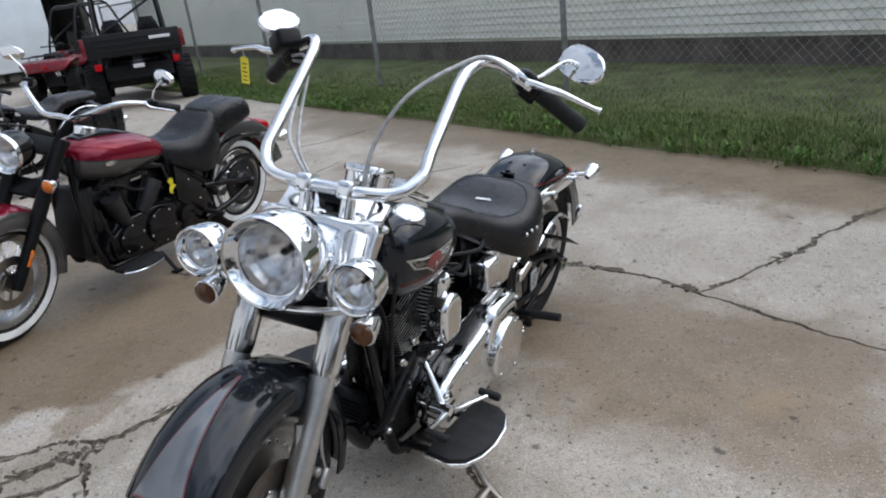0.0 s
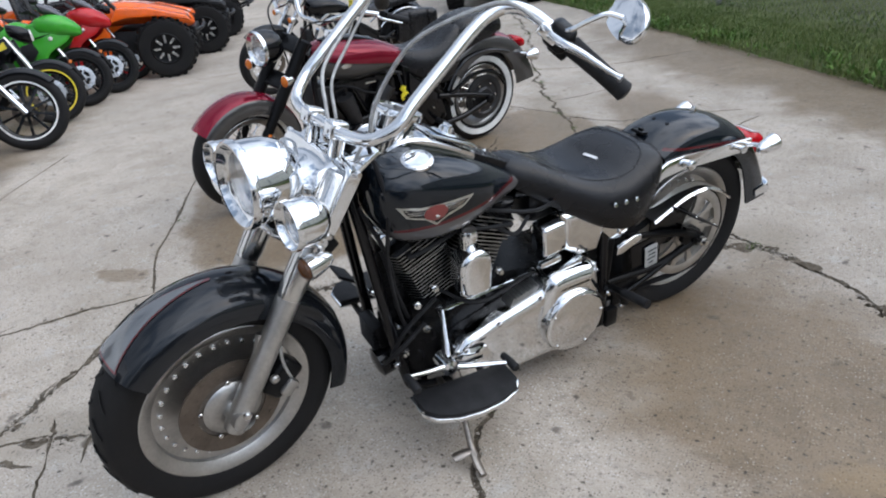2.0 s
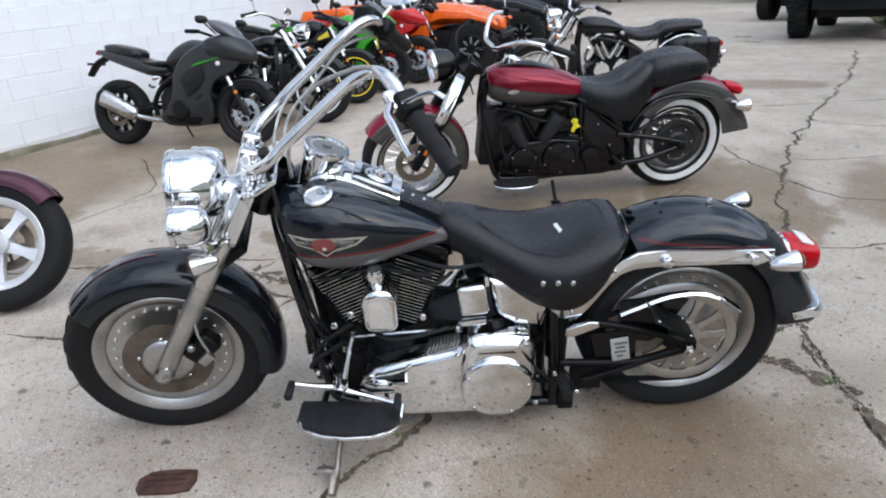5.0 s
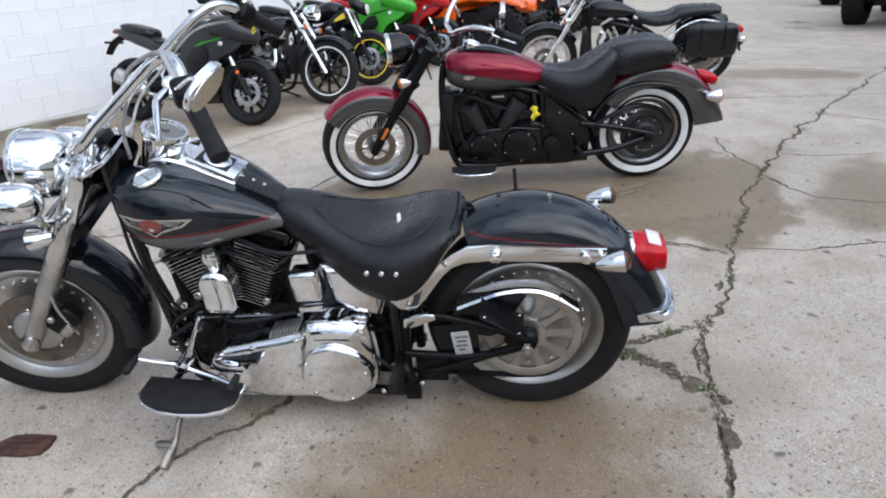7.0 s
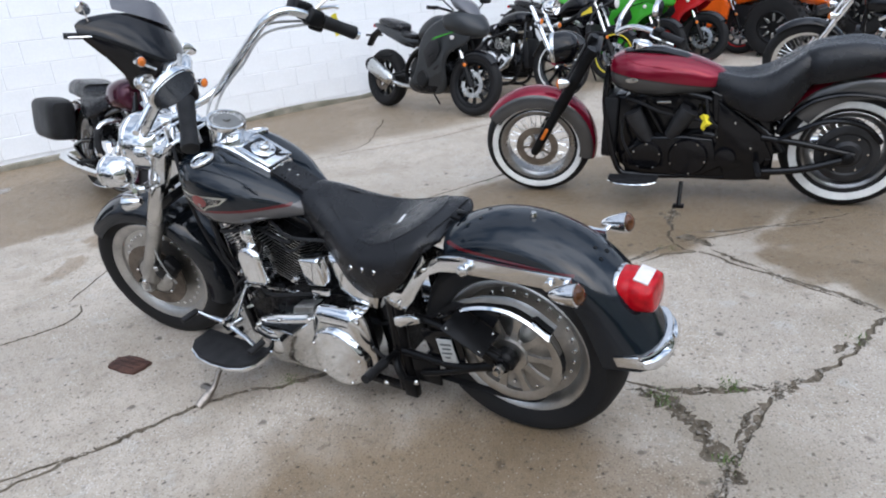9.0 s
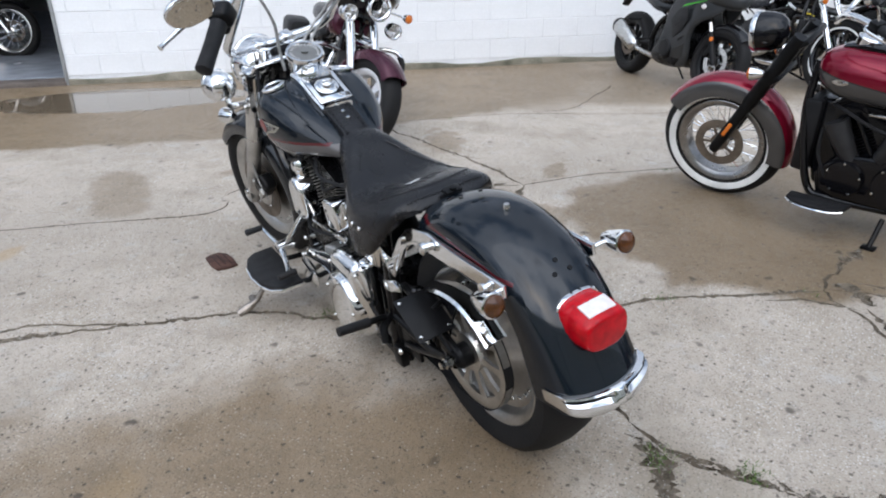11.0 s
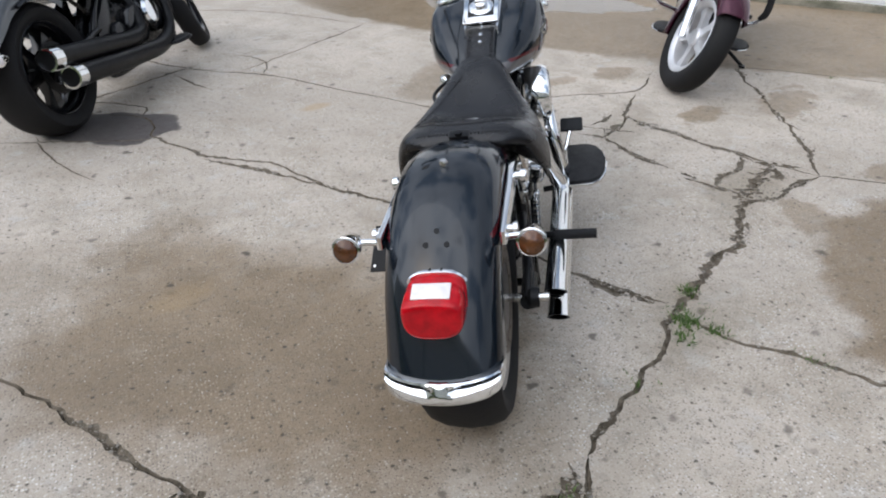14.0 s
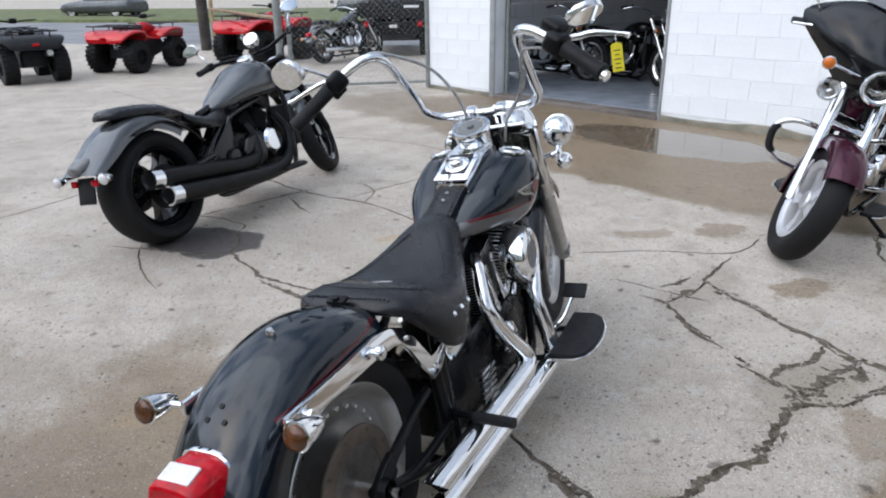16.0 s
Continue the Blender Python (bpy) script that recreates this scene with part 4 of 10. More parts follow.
def block_wall():
    wall = tagged(new("wall_north"), "white painted concrete block wall, stained at its foot", "wall", kind="structure")
    rot = Matrix.Rotation(math.atan2(WALL_DIR.y, WALL_DIR.x), 4, "Z")
    # backing courses, leaving the doorway open
    bm = B()
    for a, c, z0, z1 in ((CORNER + 0.03, DOOR_L, 0, 3.4), (DOOR_L, DOOR_R, 2.75, 3.4), (DOOR_R, 22, 0, 3.4)):
        box(bm, (c - a, 0.18, z1 - z0), Matrix.Translation(at_wall((a + c) / 2, -0.0815, (z0 + z1) / 2)) @ rot)
    part("mortar", bm, MORTAR, wall)
    # side wall of the building, away from the yard
    bm = B()
    for r in range(17):
        for k in range(22):
            z = 0.1 + r * 0.2032
            p = at_wall(CORNER + 0.1, -0.2 - k * 0.4064 - (r % 2) * 0.2032, z + 0.1)
            box(bm, (0.2, 0.396, 0.194), Matrix.Translation(p) @ rot)
    part("side_blocks", bm, BLOCK, wall)
    # footing course with moss and splash stains
    bm = B()
    for a, c in ((CORNER - 0.01, DOOR_L - 0.1), (DOOR_R + 0.02, 22)):
        n = max(2, int((c - a) / 0.25))
        rings = []
        for i in range(n + 1):
            al = a + (c - a) * i / n
            h = 0.07 + 0.05 * noise.noise((al * 1.3, 0, 4)) + 0.02 * noise.noise((al * 6, 0, 1))
            o = 0.03 + 0.012 * noise.noise((al * 3, 2, 1))
            rings.append([at_wall(al, -0.01, -0.02), at_wall(al, o, -0.02), at_wall(al, o * 0.8, h * 0.7), at_wall(al, 0.0, h), at_wall(al, -0.01, h)])
        loft(bm, rings)
    part("footing", bm, BLOCK_LOW, wall)
    # blocks, each one proud of its joints
    me_cache = {}

    def block_mesh(w):
        w = round(w, 3)
        if w not in me_cache:
            bm = B()
            box(bm, (w - 0.005, 0.03, 0.1985), None, 0.004, 1)
            me = bpy.data.meshes.new("block")
            bm.to_mesh(me)
            bm.free()
            me.materials.append(BLOCK)
            me_cache[w] = me
        return me_cache[w]
    rnd = random.Random(5)
    rest = B()
    count = 0
    for r in range(16):
        z = 0.09 + r * 0.2032
        x = CORNER - (r % 2) * 0.2032
        while x < 21.5:
            a, c = max(x, CORNER), x + 0.4064
            x = c
            if z < 2.73:
                if a < DOOR_L - 0.09 < c:
                    c = DOOR_L - 0.09
                elif a < DOOR_R + 0.02 < c:
                    a = DOOR_R + 0.02
                elif a >= DOOR_L - 0.09 and c <= DOOR_R + 0.02:
                    continue
            if c - a < 0.06:
                continue
            m = Matrix.Translation(at_wall((a + c) / 2, -0.002 + rnd.uniform(-0.0015, 0.0015), z + 0.1)) @ rot
            if r < 8 and -4 < a < 9 and count < 300:
                ob = new("block", block_mesh(c - a))
                ob.matrix_world = m
                ob.parent = wall
                count += 1
            else:
                box(rest, (c - a - 0.005, 0.03, 0.1985), m)
    part("blocks", rest, BLOCK, wall)
    roof = B()
    box(roof, (26.2, 9.4, 0.15), Matrix.Translation(at_wall(9.2, -4.6, 3.42)) @ rot)
    tagged(part("ceiling", roof, MORTAR), "flat roof over the block building", "ceiling", kind="structure")
    # doorway: jambs, sill, floor, inner walls
    d = tagged(new("door_1"), "open garage doorway with a grey metal jamb", "door", kind="structure")
    for al in (DOOR_L - 0.045, DOOR_R + 0.008):
        bm = B()
        box(bm, (0.085 if al < -1 else 0.03, 0.24, 2.76), Matrix.Translation(at_wall(al, -0.09, 1.38)) @ rot, 0.004)
        part("jamb", bm, JAMB, d)
    bm = B()
    tube(bm, [at_wall(DOOR_L + 0.06, -0.16, 0), at_wall(DOOR_L + 0.06, -0.16, 2.7)], 0.03, 8, 1)
    part("track", bm, GALV, d)
    bm = B()
    box(bm, (2.42, 0.3, 0.06), Matrix.Translation(at_wall(-1.21, -0.1, 0.012)) @ rot, 0.008)
    part("sill", bm, FOUND, d)
    bm = B()
    box(bm, (16, 8.6, 0.03), Matrix.Translation(at_wall(4, -4.5, 0.035)) @ rot)
    tagged(part("floor", bm, SHOP_FLOOR), "glossy blue-grey painted shop floor", "floor", kind="structure")
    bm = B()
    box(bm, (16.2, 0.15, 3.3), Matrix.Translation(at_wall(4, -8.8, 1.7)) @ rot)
    tagged(part("wall_inner", bm, SHOP_WALL), "inner wall of the shop, coloured dark for the dim interior", "wall", kind="structure")


block_wall()

# ---- wheels ----
def tyre_profile(R, hw, rim):
    """A closed section: bead, side wall, shoulder, crown."""
    return [(rim - 0.008, -hw * 0.62), (rim + 0.006, -hw * 0.80), (rim + (R - rim) * 0.35, -hw * 0.98), (rim + (R - rim) * 0.62, -hw), (R - (R - rim) * 0.2, -hw * 0.86),
            (R - (R - rim) * 0.06, -hw * 0.52), (R, 0), (R - (R - rim) * 0.06, hw * 0.52), (R - (R - rim) * 0.2, hw * 0.86), (rim + (R - rim) * 0.62, hw),
            (rim + (R - rim) * 0.35, hw * 0.98), (rim + 0.006, hw * 0.80), (rim - 0.008, hw * 0.62)]


def treads(bm, m, R, hw, rim, n, seg_w=0.011):
    """Slanting grooves, drawn as thin dark inlays at the crown's level; their shade is in the colour."""
    for k in range(n):
        for s in (-1, 1):
            pts = []
            for u in (0.12, 0.4, 0.68):
                a = 2 * math.pi * (k + (0.5 if s > 0 else 0)) / n + u * 0.22
                r = R - (R - rim) * (0.2 * (u / 0.86) ** 2.2) + 0.0012
                pts.append((r * math.cos(a), r * math.sin(a), s * u * hw))
            tube(bm, [m @ Vector(p) for p in pts], seg_w * 0.5, 4, 2, True, 0.35)


# near-black colour puts the grooves' shade on the inlays
GROOVE_SHADE = material("tread_groove_shade", (0.004, 0.004, 0.004), 0.95)


def wheel(parent, c, R, hw, rim, style, rim_mat, m=None, white=False, spokes=5, disc=None, spoke_mat=None, stripe=None, tread=0, disc_mat=None):
    m = m or Matrix.Identity(4)
    A = m @ AY(*c)
    bm = B()
    lip = rim
    prof = [(lip - 0.030, -hw * 0.50), (lip + 0.004, -hw * 0.72), (lip + 0.010, -hw * 0.78), (lip + 0.004, -hw * 0.83), (lip - 0.010, -hw * 0.78), (lip - 0.028, -hw * 0.58),
            (lip - 0.036, 0), (lip - 0.028, hw * 0.58), (lip - 0.010, hw * 0.78), (lip + 0.004, hw * 0.83), (lip + 0.010, hw * 0.78), (lip + 0.004, hw * 0.72), (lip - 0.030, hw * 0.50)]
    lathe(bm, prof, A, 56)
    if style == "dish":
        for s in (-1, 1):
            lathe(bm, [(lip - 0.026, s * hw * 0.60), (lip - 0.032, s * hw * 0.46), (lip - 0.075, s * hw * 0.34), (lip - 0.10, s * hw * 0.36), (0.085, s * hw * 0.52), (0.05, s * hw * 0.66), (0.028, s * hw * 0.75), (0.0, s * hw * 0.75)], A, 56)
    w = part("wheel", bm, rim_mat, parent)
    if style == "cast":
        bm = B()
        lathe(bm, [(0.0, hw * 0.62), (0.048, hw * 0.62), (0.055, hw * 0.5), (0.055, -hw * 0.5), (0.048, -hw * 0.62), (0, -hw * 0.62)], A, 24)
        part("wheel_hub", bm, rim_mat, w)
        bm = B()
        for k in range(spokes):
            a = 2 * math.pi * k / spokes + 0.3
            for off in ((0,) if spokes < 9 else (0,)):
                w0, w1 = (0.026, 0.034) if spokes < 9 else (0.011, 0.013)
                rings = []
                for r, ws, t in ((0.04, w0, hw * 0.36), (lip * 0.55, w0 * 0.8, hw * 0.26), (lip - 0.02, w1, hw * 0.34)):
                    ca, sa = math.cos(a + off), math.sin(a + off)
                    rings.append([A @ Vector((r * ca - x * sa, r * sa + x * ca, y)) for x, y in ((-ws, -t), (ws, -t), (ws * 1.1, 0), (ws, t), (-ws, t), (-ws * 1.1, 0))])
                loft(bm, rings)
        each("spoke", bm, rim_mat, w)
    elif style == "wire":
        bm = B()
        lathe(bm, [(0.0, hw * 0.75), (0.03, hw * 0.75), (0.045, hw * 0.6), (0.03, hw * 0.4), (0.03, -hw * 0.4), (0.045, -hw * 0.6), (0.03, -hw * 0.75), (0, -hw * 0.75)], A, 24)
        part("wheel_hub", bm, rim_mat, w)
    bm = B()
    lathe(bm, tyre_profile(R, hw, rim), A, 64, True)
    part("tyre", bm, RUBBER, w)
    if tread:
        bm = B()
        treads(bm, A, R, hw, rim, tread)
        part("tread", bm, GROOVE_SHADE, w)
    if style == "wire":
        bm = B()
        for k in range(40):
            a = 2 * math.pi * k / 40
            s = 1 if k % 2 else -1
            b = a + (0.55 if (k // 2) % 2 else -0.55)
            tube(bm, [A @ Vector((0.04 * math.cos(b), 0.04 * math.sin(b), s * hw * 0.55)), A @ Vector(((lip - 0.028) * math.cos(a), (lip - 0.028) * math.sin(a), s * hw * 0.08))], 0.0022, 5, 1)
        each("spoke", bm, spoke_mat or CHROME, w)
    if style == "dish":
        bm = B()
        for k in range(28):
            a = 2 * math.pi * k / 28
            for s in (-1, 1):
                lathe(bm, [(0.0072, 0.0), (0.006, 0.004), (0, 0.006)], A @ Matrix.Translation(((lip - 0.055) * math.cos(a), (lip - 0.055) * math.sin(a), s * (hw * 0.40 + 0.001))) @ (Matrix.Identity(4) if s > 0 else Matrix.Rotation(math.pi, 4, "X")), 8)
        each("rivet", bm, CHROME, w)
    if white:
        bm = B()
        for s in (-1, 1):
            r0, r1 = rim + (R - rim) * 0.20, rim + (R - rim) * 0.55
            lathe(bm, [(r0, s * hw * 0.88), (rim + (R - rim) * 0.35, s * (hw * 0.98 + 0.003)), (r1, s * (hw * 1.0 + 0.002)), (r1 - 0.002, s * hw * 0.95), (r0 + 0.002, s * hw * 0.84)], A, 56, True)
        part("whitewall", bm, WHITEWALL, w, "white sidewall band")
    if stripe is not None:
        bm = B()
        for s in (-1, 1):
            lathe(bm, [(lip - 0.008, s * hw * 0.80), (lip - 0.008, s * hw * 0.86), (lip + 0.006, s * hw * 0.88), (lip + 0.006, s * hw * 0.82)], A, 56, True)
        part("rim_stripe", bm, stripe, w)
    if disc:
        for s in disc:
            bm = B()
            y = s * (hw * 0.82 + 0.012)
            rd = 0.140 if style == "dish" else 0.128
            lathe(bm, [(rd * 0.66, y - 0.003), (rd, y - 0.003), (rd, y + 0.003), (rd * 0.66, y + 0.003)], A, 40, True)
            if style == "dish":
                hub = B()
                lathe(hub, [(0.0, y - 0.002), (rd * 0.5, y - 0.002), (rd * 0.655, y - 0.001), (rd * 0.655, y + 0.001), (rd * 0.5, y + 0.003), (0.05, y + 0.004), (0, y + 0.004)], A, 40)
                part("disc_carrier", hub, DISC_CARRIER, w)
            else:
                lathe(bm, [(0.0, y - 0.003), (0.045, y - 0.003), (0.045, y + 0.003), (0, y + 0.003)], A, 24)
                for k in range(5):
                    a = 2 * math.pi * k / 5
                    box(bm, (rd * 0.75, 0.014, 0.005), A @ Matrix.Translation((0, 0, y)) @ Matrix.Rotation(a, 4, "Z") @ Matrix.Translation((rd * 0.4, 0, 0)))
            for k in range(18):
                a = 2 * math.pi * k / 18
                rr = rd * (0.76 + 0.13 * (k % 2))
                lathe(bm, [(0.0045, -0.0045), (0.0045, 0.0045), (0, 0.0045)], A @ Matrix.Translation((rr * math.cos(a), rr * math.sin(a), y)), 6)
            part("brake_disc", bm, disc_mat or RUST_STEEL, w)
    return w


def bolt_heads(name, places, d, r, h, mt, parent, m=None):
    bm = B()
    for p in places:
        lathe(bm, [(r, 0), (r, h * 0.6), (r * 0.7, h), (0, h)], axis(p, d), 10)
    return each(name, bm, mt, parent, m=m)


def lamp_bulb(name, parent, c, d, r, depth, shell, m, lens=None, label=""):
    """A bullet lamp: shell, trim ring, reflector and lens, facing along d."""
    A = m @ axis(c, d)
    bm = B()
    lathe(bm, [(0, -depth), (r * 0.30, -depth * 0.985), (r * 0.62, -depth * 0.91), (r * 0.86, -depth * 0.74), (r * 0.97, -depth * 0.50), (r, -depth * 0.26), (r, 0), (r * 0.96, 0), (r * 0.96, -depth * 0.3), (r * 0.8, -depth * 0.7), (0, -depth * 0.92)], A, 44)
    s = part(name, bm, shell, parent, label)
    bm = B()
    lathe(bm, [(r * 1.005, -r * 0.10), (r * 1.045, -r * 0.07), (r * 1.045, 0.004), (r * 1.01, 0.012), (r * 0.95, 0.011), (r * 0.88, -r * 0.02), (r * 0.80, -r * 0.12), (r * 0.77, -r * 0.13), (r * 0.77, -r * 0.2), (r * 0.98, -r * 0.2)], A, 44, True)
    part("trim_ring", bm, CHROME, s)
    bm = B()
    lathe(bm, [(r * 0.80, -r * 0.17), (r * 0.72, -r * 0.34), (r * 0.60, -r * 0.52), (r * 0.42, -r * 0.70), (r * 0.20, -r * 0.82), (0, -r * 0.84)], A, 26)
    part("reflector", bm, REFLECTOR, s, sharp=1)
    bm = B()
    lathe(bm, [(r * 0.085, -r * 0.82), (r * 0.085, -r * 0.66), (r * 0.06, -r * 0.63), (0, -r * 0.62)], A, 16)
    part("bulb_cap", bm, SATIN, s)
    bm = B()
    lathe(bm, [(0, -r * 0.01), (r * 0.4, -r * 0.035), (r * 0.66, -r * 0.09), (r * 0.78, -r * 0.14), (r * 0.77, -r * 0.16), (r * 0.65, -r * 0.12), (0, -r * 0.04)], A, 36)
    g = part("lens", bm, lens or GLASS, s)
    if lens is None:
        g.visible_shadow = False
    return s


def bullet_signal(name, parent, c, d, r, length, m, lens=SMOKE):
    A = m @ axis(c, d)
    bm = B()
    lathe(bm, [(0, -length), (r * 0.35, -length * 0.96), (r * 0.7, -length * 0.7), (r * 0.96, -length * 0.25), (r * 1.04, 0), (r * 0.9, 0.002), (0, 0.0)], A, 24)
    s = part(name, bm, CHROME, parent)
    bm = B()
    lathe(bm, [(r * 0.9, 0.0), (r * 0.86, 0.008), (r * 0.5, 0.016), (0, 0.019)], A, 24)
    part("lens", bm, lens, s, "smoked amber lens" if lens is SMOKE else "amber lens")
    return s


# ---- the black cruiser with tall handlebars ----
PAINT_TANK = two_tone("black_and_silver_tank_paint", (0.095, 0.090, 0.090), (0.085, 0.008, 0.011), (0.005, 0.008, 0.012), -0.03, 0.745, 0.005, None, 0.0, (0.74, 1.15), 0.07)
PAINT_FENDER = two_tone("black_fender_paint", (0.005, 0.008, 0.012), (0.075, 0.007, 0.010), (0.005, 0.008, 0.012), 0.125, 0.648, 0.0045, None, 0.0, (-0.22, 0.3), 0.095)
SILVER_PANEL = paint("silver_panel", (0.20, 0.205, 0.21), 0.5)
RED_PIN = material("red_pinstripe", (0.12, 0.010, 0.013), 0.3, 0, coat=0.8)


def slash_cut(bm, e):
    """Cuts a pipe's end aslant, with the upper lip reaching further back."""
    for v in bm.verts:
        if abs(v.co.x - e[0]) < 0.012:
            v.co.x -= (v.co.z - e[2]) * 1.0


def big_cruiser():
    M = Matrix.Translation((0.3739, 2.9653, 0.0)) @ Matrix.Rotation(radians(-120.25), 4, "Z") @ Matrix.Rotation(radians(-8.0), 4, "X")
    t = thing("motorcycle", M, "black cruiser motorcycle with tall chrome handlebars, leaning on its kickstand", "motorcycle")
    I = Matrix.Identity(4)
    head = Vector((1.222, 0, 0.9))
    ax = Vector((-math.sin(radians(32)), 0, math.cos(radians(32))))
    ST = Matrix.Translation((1.222, 0, 0.95)) @ Matrix.Rotation(radians(3.0), 4, "X") @ Matrix.Translation((0, 0, -0.05)) @ Matrix.Rotation(radians(10.5), 4, ax) @ Matrix.Translation(-head)
    FA, RA = (1.638, 0.0, 0.318), (0.0, 0.0, 0.318)

    # wheels
    rw = wheel(t, RA, 0.322, 0.100, 0.226, "dish", ALU, disc=(-1,), disc_mat=RUST_STEEL)
    rw["label"] = "solid dished alloy rear wheel with a fat tyre"
    bm = B()
    A = AY(0, 0.108, RA[2])
    lathe(bm, [(0.155, -0.012), (0.165, -0.010), (0.165, 0.010), (0.155, 0.012), (0.135, 0.006), (0.135, -0.006)], A, 48, True)
    pul = part("belt_pulley", bm, ALU, rw)
    bm = B()
    for k in range(10):
        a = 2 * math.pi * k / 10
        loft(bm, [[A @ Vector((r * math.cos(a) - x * math.sin(a), r * math.sin(a) + x * math.cos(a), y)) for x, y in ((-w, -0.005), (w, -0.005), (w, 0.005), (-w, 0.005))] for r, w in ((0.05, 0.013), (0.1, 0.008), (0.14, 0.016))])
    each("pulley_spoke", bm, ALU, rw)
    bm = B()
    lathe(bm, [(0.0, 0.012), (0.055, 0.012), (0.06, 0.0), (0.055, -0.014), (0, -0.014)], A, 32)
    part("pulley_hub", bm, ALU, rw)
    bm = B()
    lathe(bm, [(0.034, 0), (0.034, 0.03), (0.026, 0.04), (0.026, 0.05)], AY(0, 0.12, RA[2]), 20)
    lathe(bm, [(0.026, -0.20), (0.030, -0.18), (0.024, -0.17)], AY(0, 0.02, RA[2]), 20)
    each("hub", bm, SATIN, rw)
    bm = B()
    lathe(bm, [(0.017, 0.0), (0.017, 0.02), (0.011, 0.022), (0.011, 0.035), (0, 0.036)], AY(0, 0.172, RA[2]), 6)
    lathe(bm, [(0.0115, -0.38), (0.0115, 0)], AY(0, 0.175, RA[2]), 10)
    part("axle_nut", bm, CHROME_WORN, t)
    fw = wheel(t, FA, 0.322, 0.072, 0.226, "dish", ALU, ST, disc=(1,), tread=26)
    fw["label"] = "solid dished alloy front wheel"
    bm = B()
    lathe(bm, [(0, 0.012), (0.05, 0.012), (0.075, 0.006), (0.08, 0.0)], ST @ AY(FA[0], 0.076, FA[2]), 32)
    part("hub_cap", bm, ALU, fw)
    bolt_heads("disc_bolt", [(FA[0] + 0.088 * math.cos(a), 0.078, FA[2] + 0.088 * math.sin(a)) for a in (0.3, 1.56, 2.8, 4.07, 5.3)], (0, 1, 0), 0.007, 0.006, CHROME_WORN, fw, ST)

    # drive belt and its chrome guard
    bm = B()
    belt = [(0.03, 0.487), (0.25, 0.40), (0.52, 0.30), (0.58, 0.235), (0.52, 0.17), (0.25, 0.158), (0.0, 0.150), (-0.10, 0.185), (-0.167, 0.318), (-0.10, 0.455)]
    loop = catmull([(x, 0.108, z) for x, z in belt + belt[:1]], 5)
    for y0, y1 in ((0.094, 0.122),):
        rings = [[(p[0], y0, p[2]), (p[0], y1, p[2])] for p in loop]
        loft(bm, rings, False, False)
    part("drive_belt", bm, PAD, t)
    bm = B()
    line = catmull([(0.205, 0.0, 0.436), (0.16, 0, 0.456), (0.07, 0, 0.492), (-0.02, 0, 0.500), (-0.09, 0, 0.476), (-0.150, 0, 0.432)], 5)
    loft(bm, [[(p[0], 0.150, p[2] - 0.009), (p[0], 0.155, p[2] - 0.003), (p[0], 0.148, p[2] + 0.004), (p[0], 0.092, p[2] + 0.006), (p[0], 0.092, p[2] + 0.003), (p[0], 0.144, p[2]), (p[0], 0.151, p[2] - 0.004), (p[0], 0.146, p[2] - 0.009)] for p in line])
    part("belt_guard", bm, CHROME, t, "curved chrome belt guard")
    bm = B()
    prism(bm, [(0.205, 0.430), (0.12, 0.462), (0.03, 0.485), (0.0, 0.470), (0.045, 0.40), (0.06, 0.345), (0.11, 0.32), (0.205, 0.33)], 0.126, 0.134, SIDE, 0.003)
    part("inner_guard", bm, BLACK, t)
    bm = B()
    prism(bm, [(0.372, 0.372), (0.368, 0.402), (0.30, 0.425), (0.272, 0.420), (0.268, 0.402), (0.345, 0.370)], 0.148, 0.164, SIDE, 0.006, 3)
    part("pivot_cover", bm, CHROME, t)

    # rear fork, frame
    bm = B()
    for s in (1, -1):
        y = 0.152 * s
        tube(bm, [(0.31, y * 0.98, 0.19), (0.2, y, 0.228), (0.02, y, 0.305), (-0.02, y, 0.318)], [0.010, 0.010, 0.014, 0.020], 12, 5)
        tube(bm, [(0.38, y * 0.9, 0.255), (0.18, y * 0.95, 0.252), (0.06, y, 0.285), (-0.02, y, 0.318)], [0.013, 0.013, 0.014, 0.020], 12, 5)
        tube(bm, [(0.30, y * 0.85, 0.40), (0.20, y * 0.9, 0.385), (0.08, y, 0.36), (0.0, y, 0.325)], [0.012, 0.012, 0.014, 0.018], 12, 5)
        prism(bm, [(0.06, 0.375), (0.02, 0.36), (-0.02, 0.335), (-0.02, 0.30), (0.03, 0.285), (0.07, 0.32)], y - 0.010, y + 0.010, SIDE, 0.005)
    tube(bm, [(0.38, 0.12, 0.08), (0.38, 0.125, 0.25), (0.37, 0.12, 0.42)], 0.017, 12, 4)
    tube(bm, [(0.38, -0.12, 0.08), (0.38, -0.125, 0.25), (0.37, -0.12, 0.42)], 0.017, 12, 4)
    each("rear_fork_tube", bm, SATIN, t, "black tubular rear swingarm")
    bm = B()
    for s in (1, -1):
        tube(bm, [(1.215, 0.035 * s, 0.80), (1.200, 0.065 * s, 0.68), (1.168, 0.085 * s, 0.45), (1.128, 0.10 * s, 0.20), (1.085, 0.11 * s, 0.12), (0.9, 0.12 * s, 0.10), (0.5, 0.13 * s, 0.095), (0.36, 0.14 * s, 0.10)], 0.0165, 12, 6)
        tube(bm, [(0.40, 0.14 * s, 0.10), (0.40, 0.13 * s, 0.3), (0.41, 0.11 * s, 0.52), (0.5, 0.07 * s, 0.59), (0.7, 0.04 * s, 0.645)], 0.019, 12, 5)
    tube(bm, [(1.24, 0, 0.84), (0.95, 0, 0.77), (0.66, 0, 0.64)], 0.026, 12, 5)
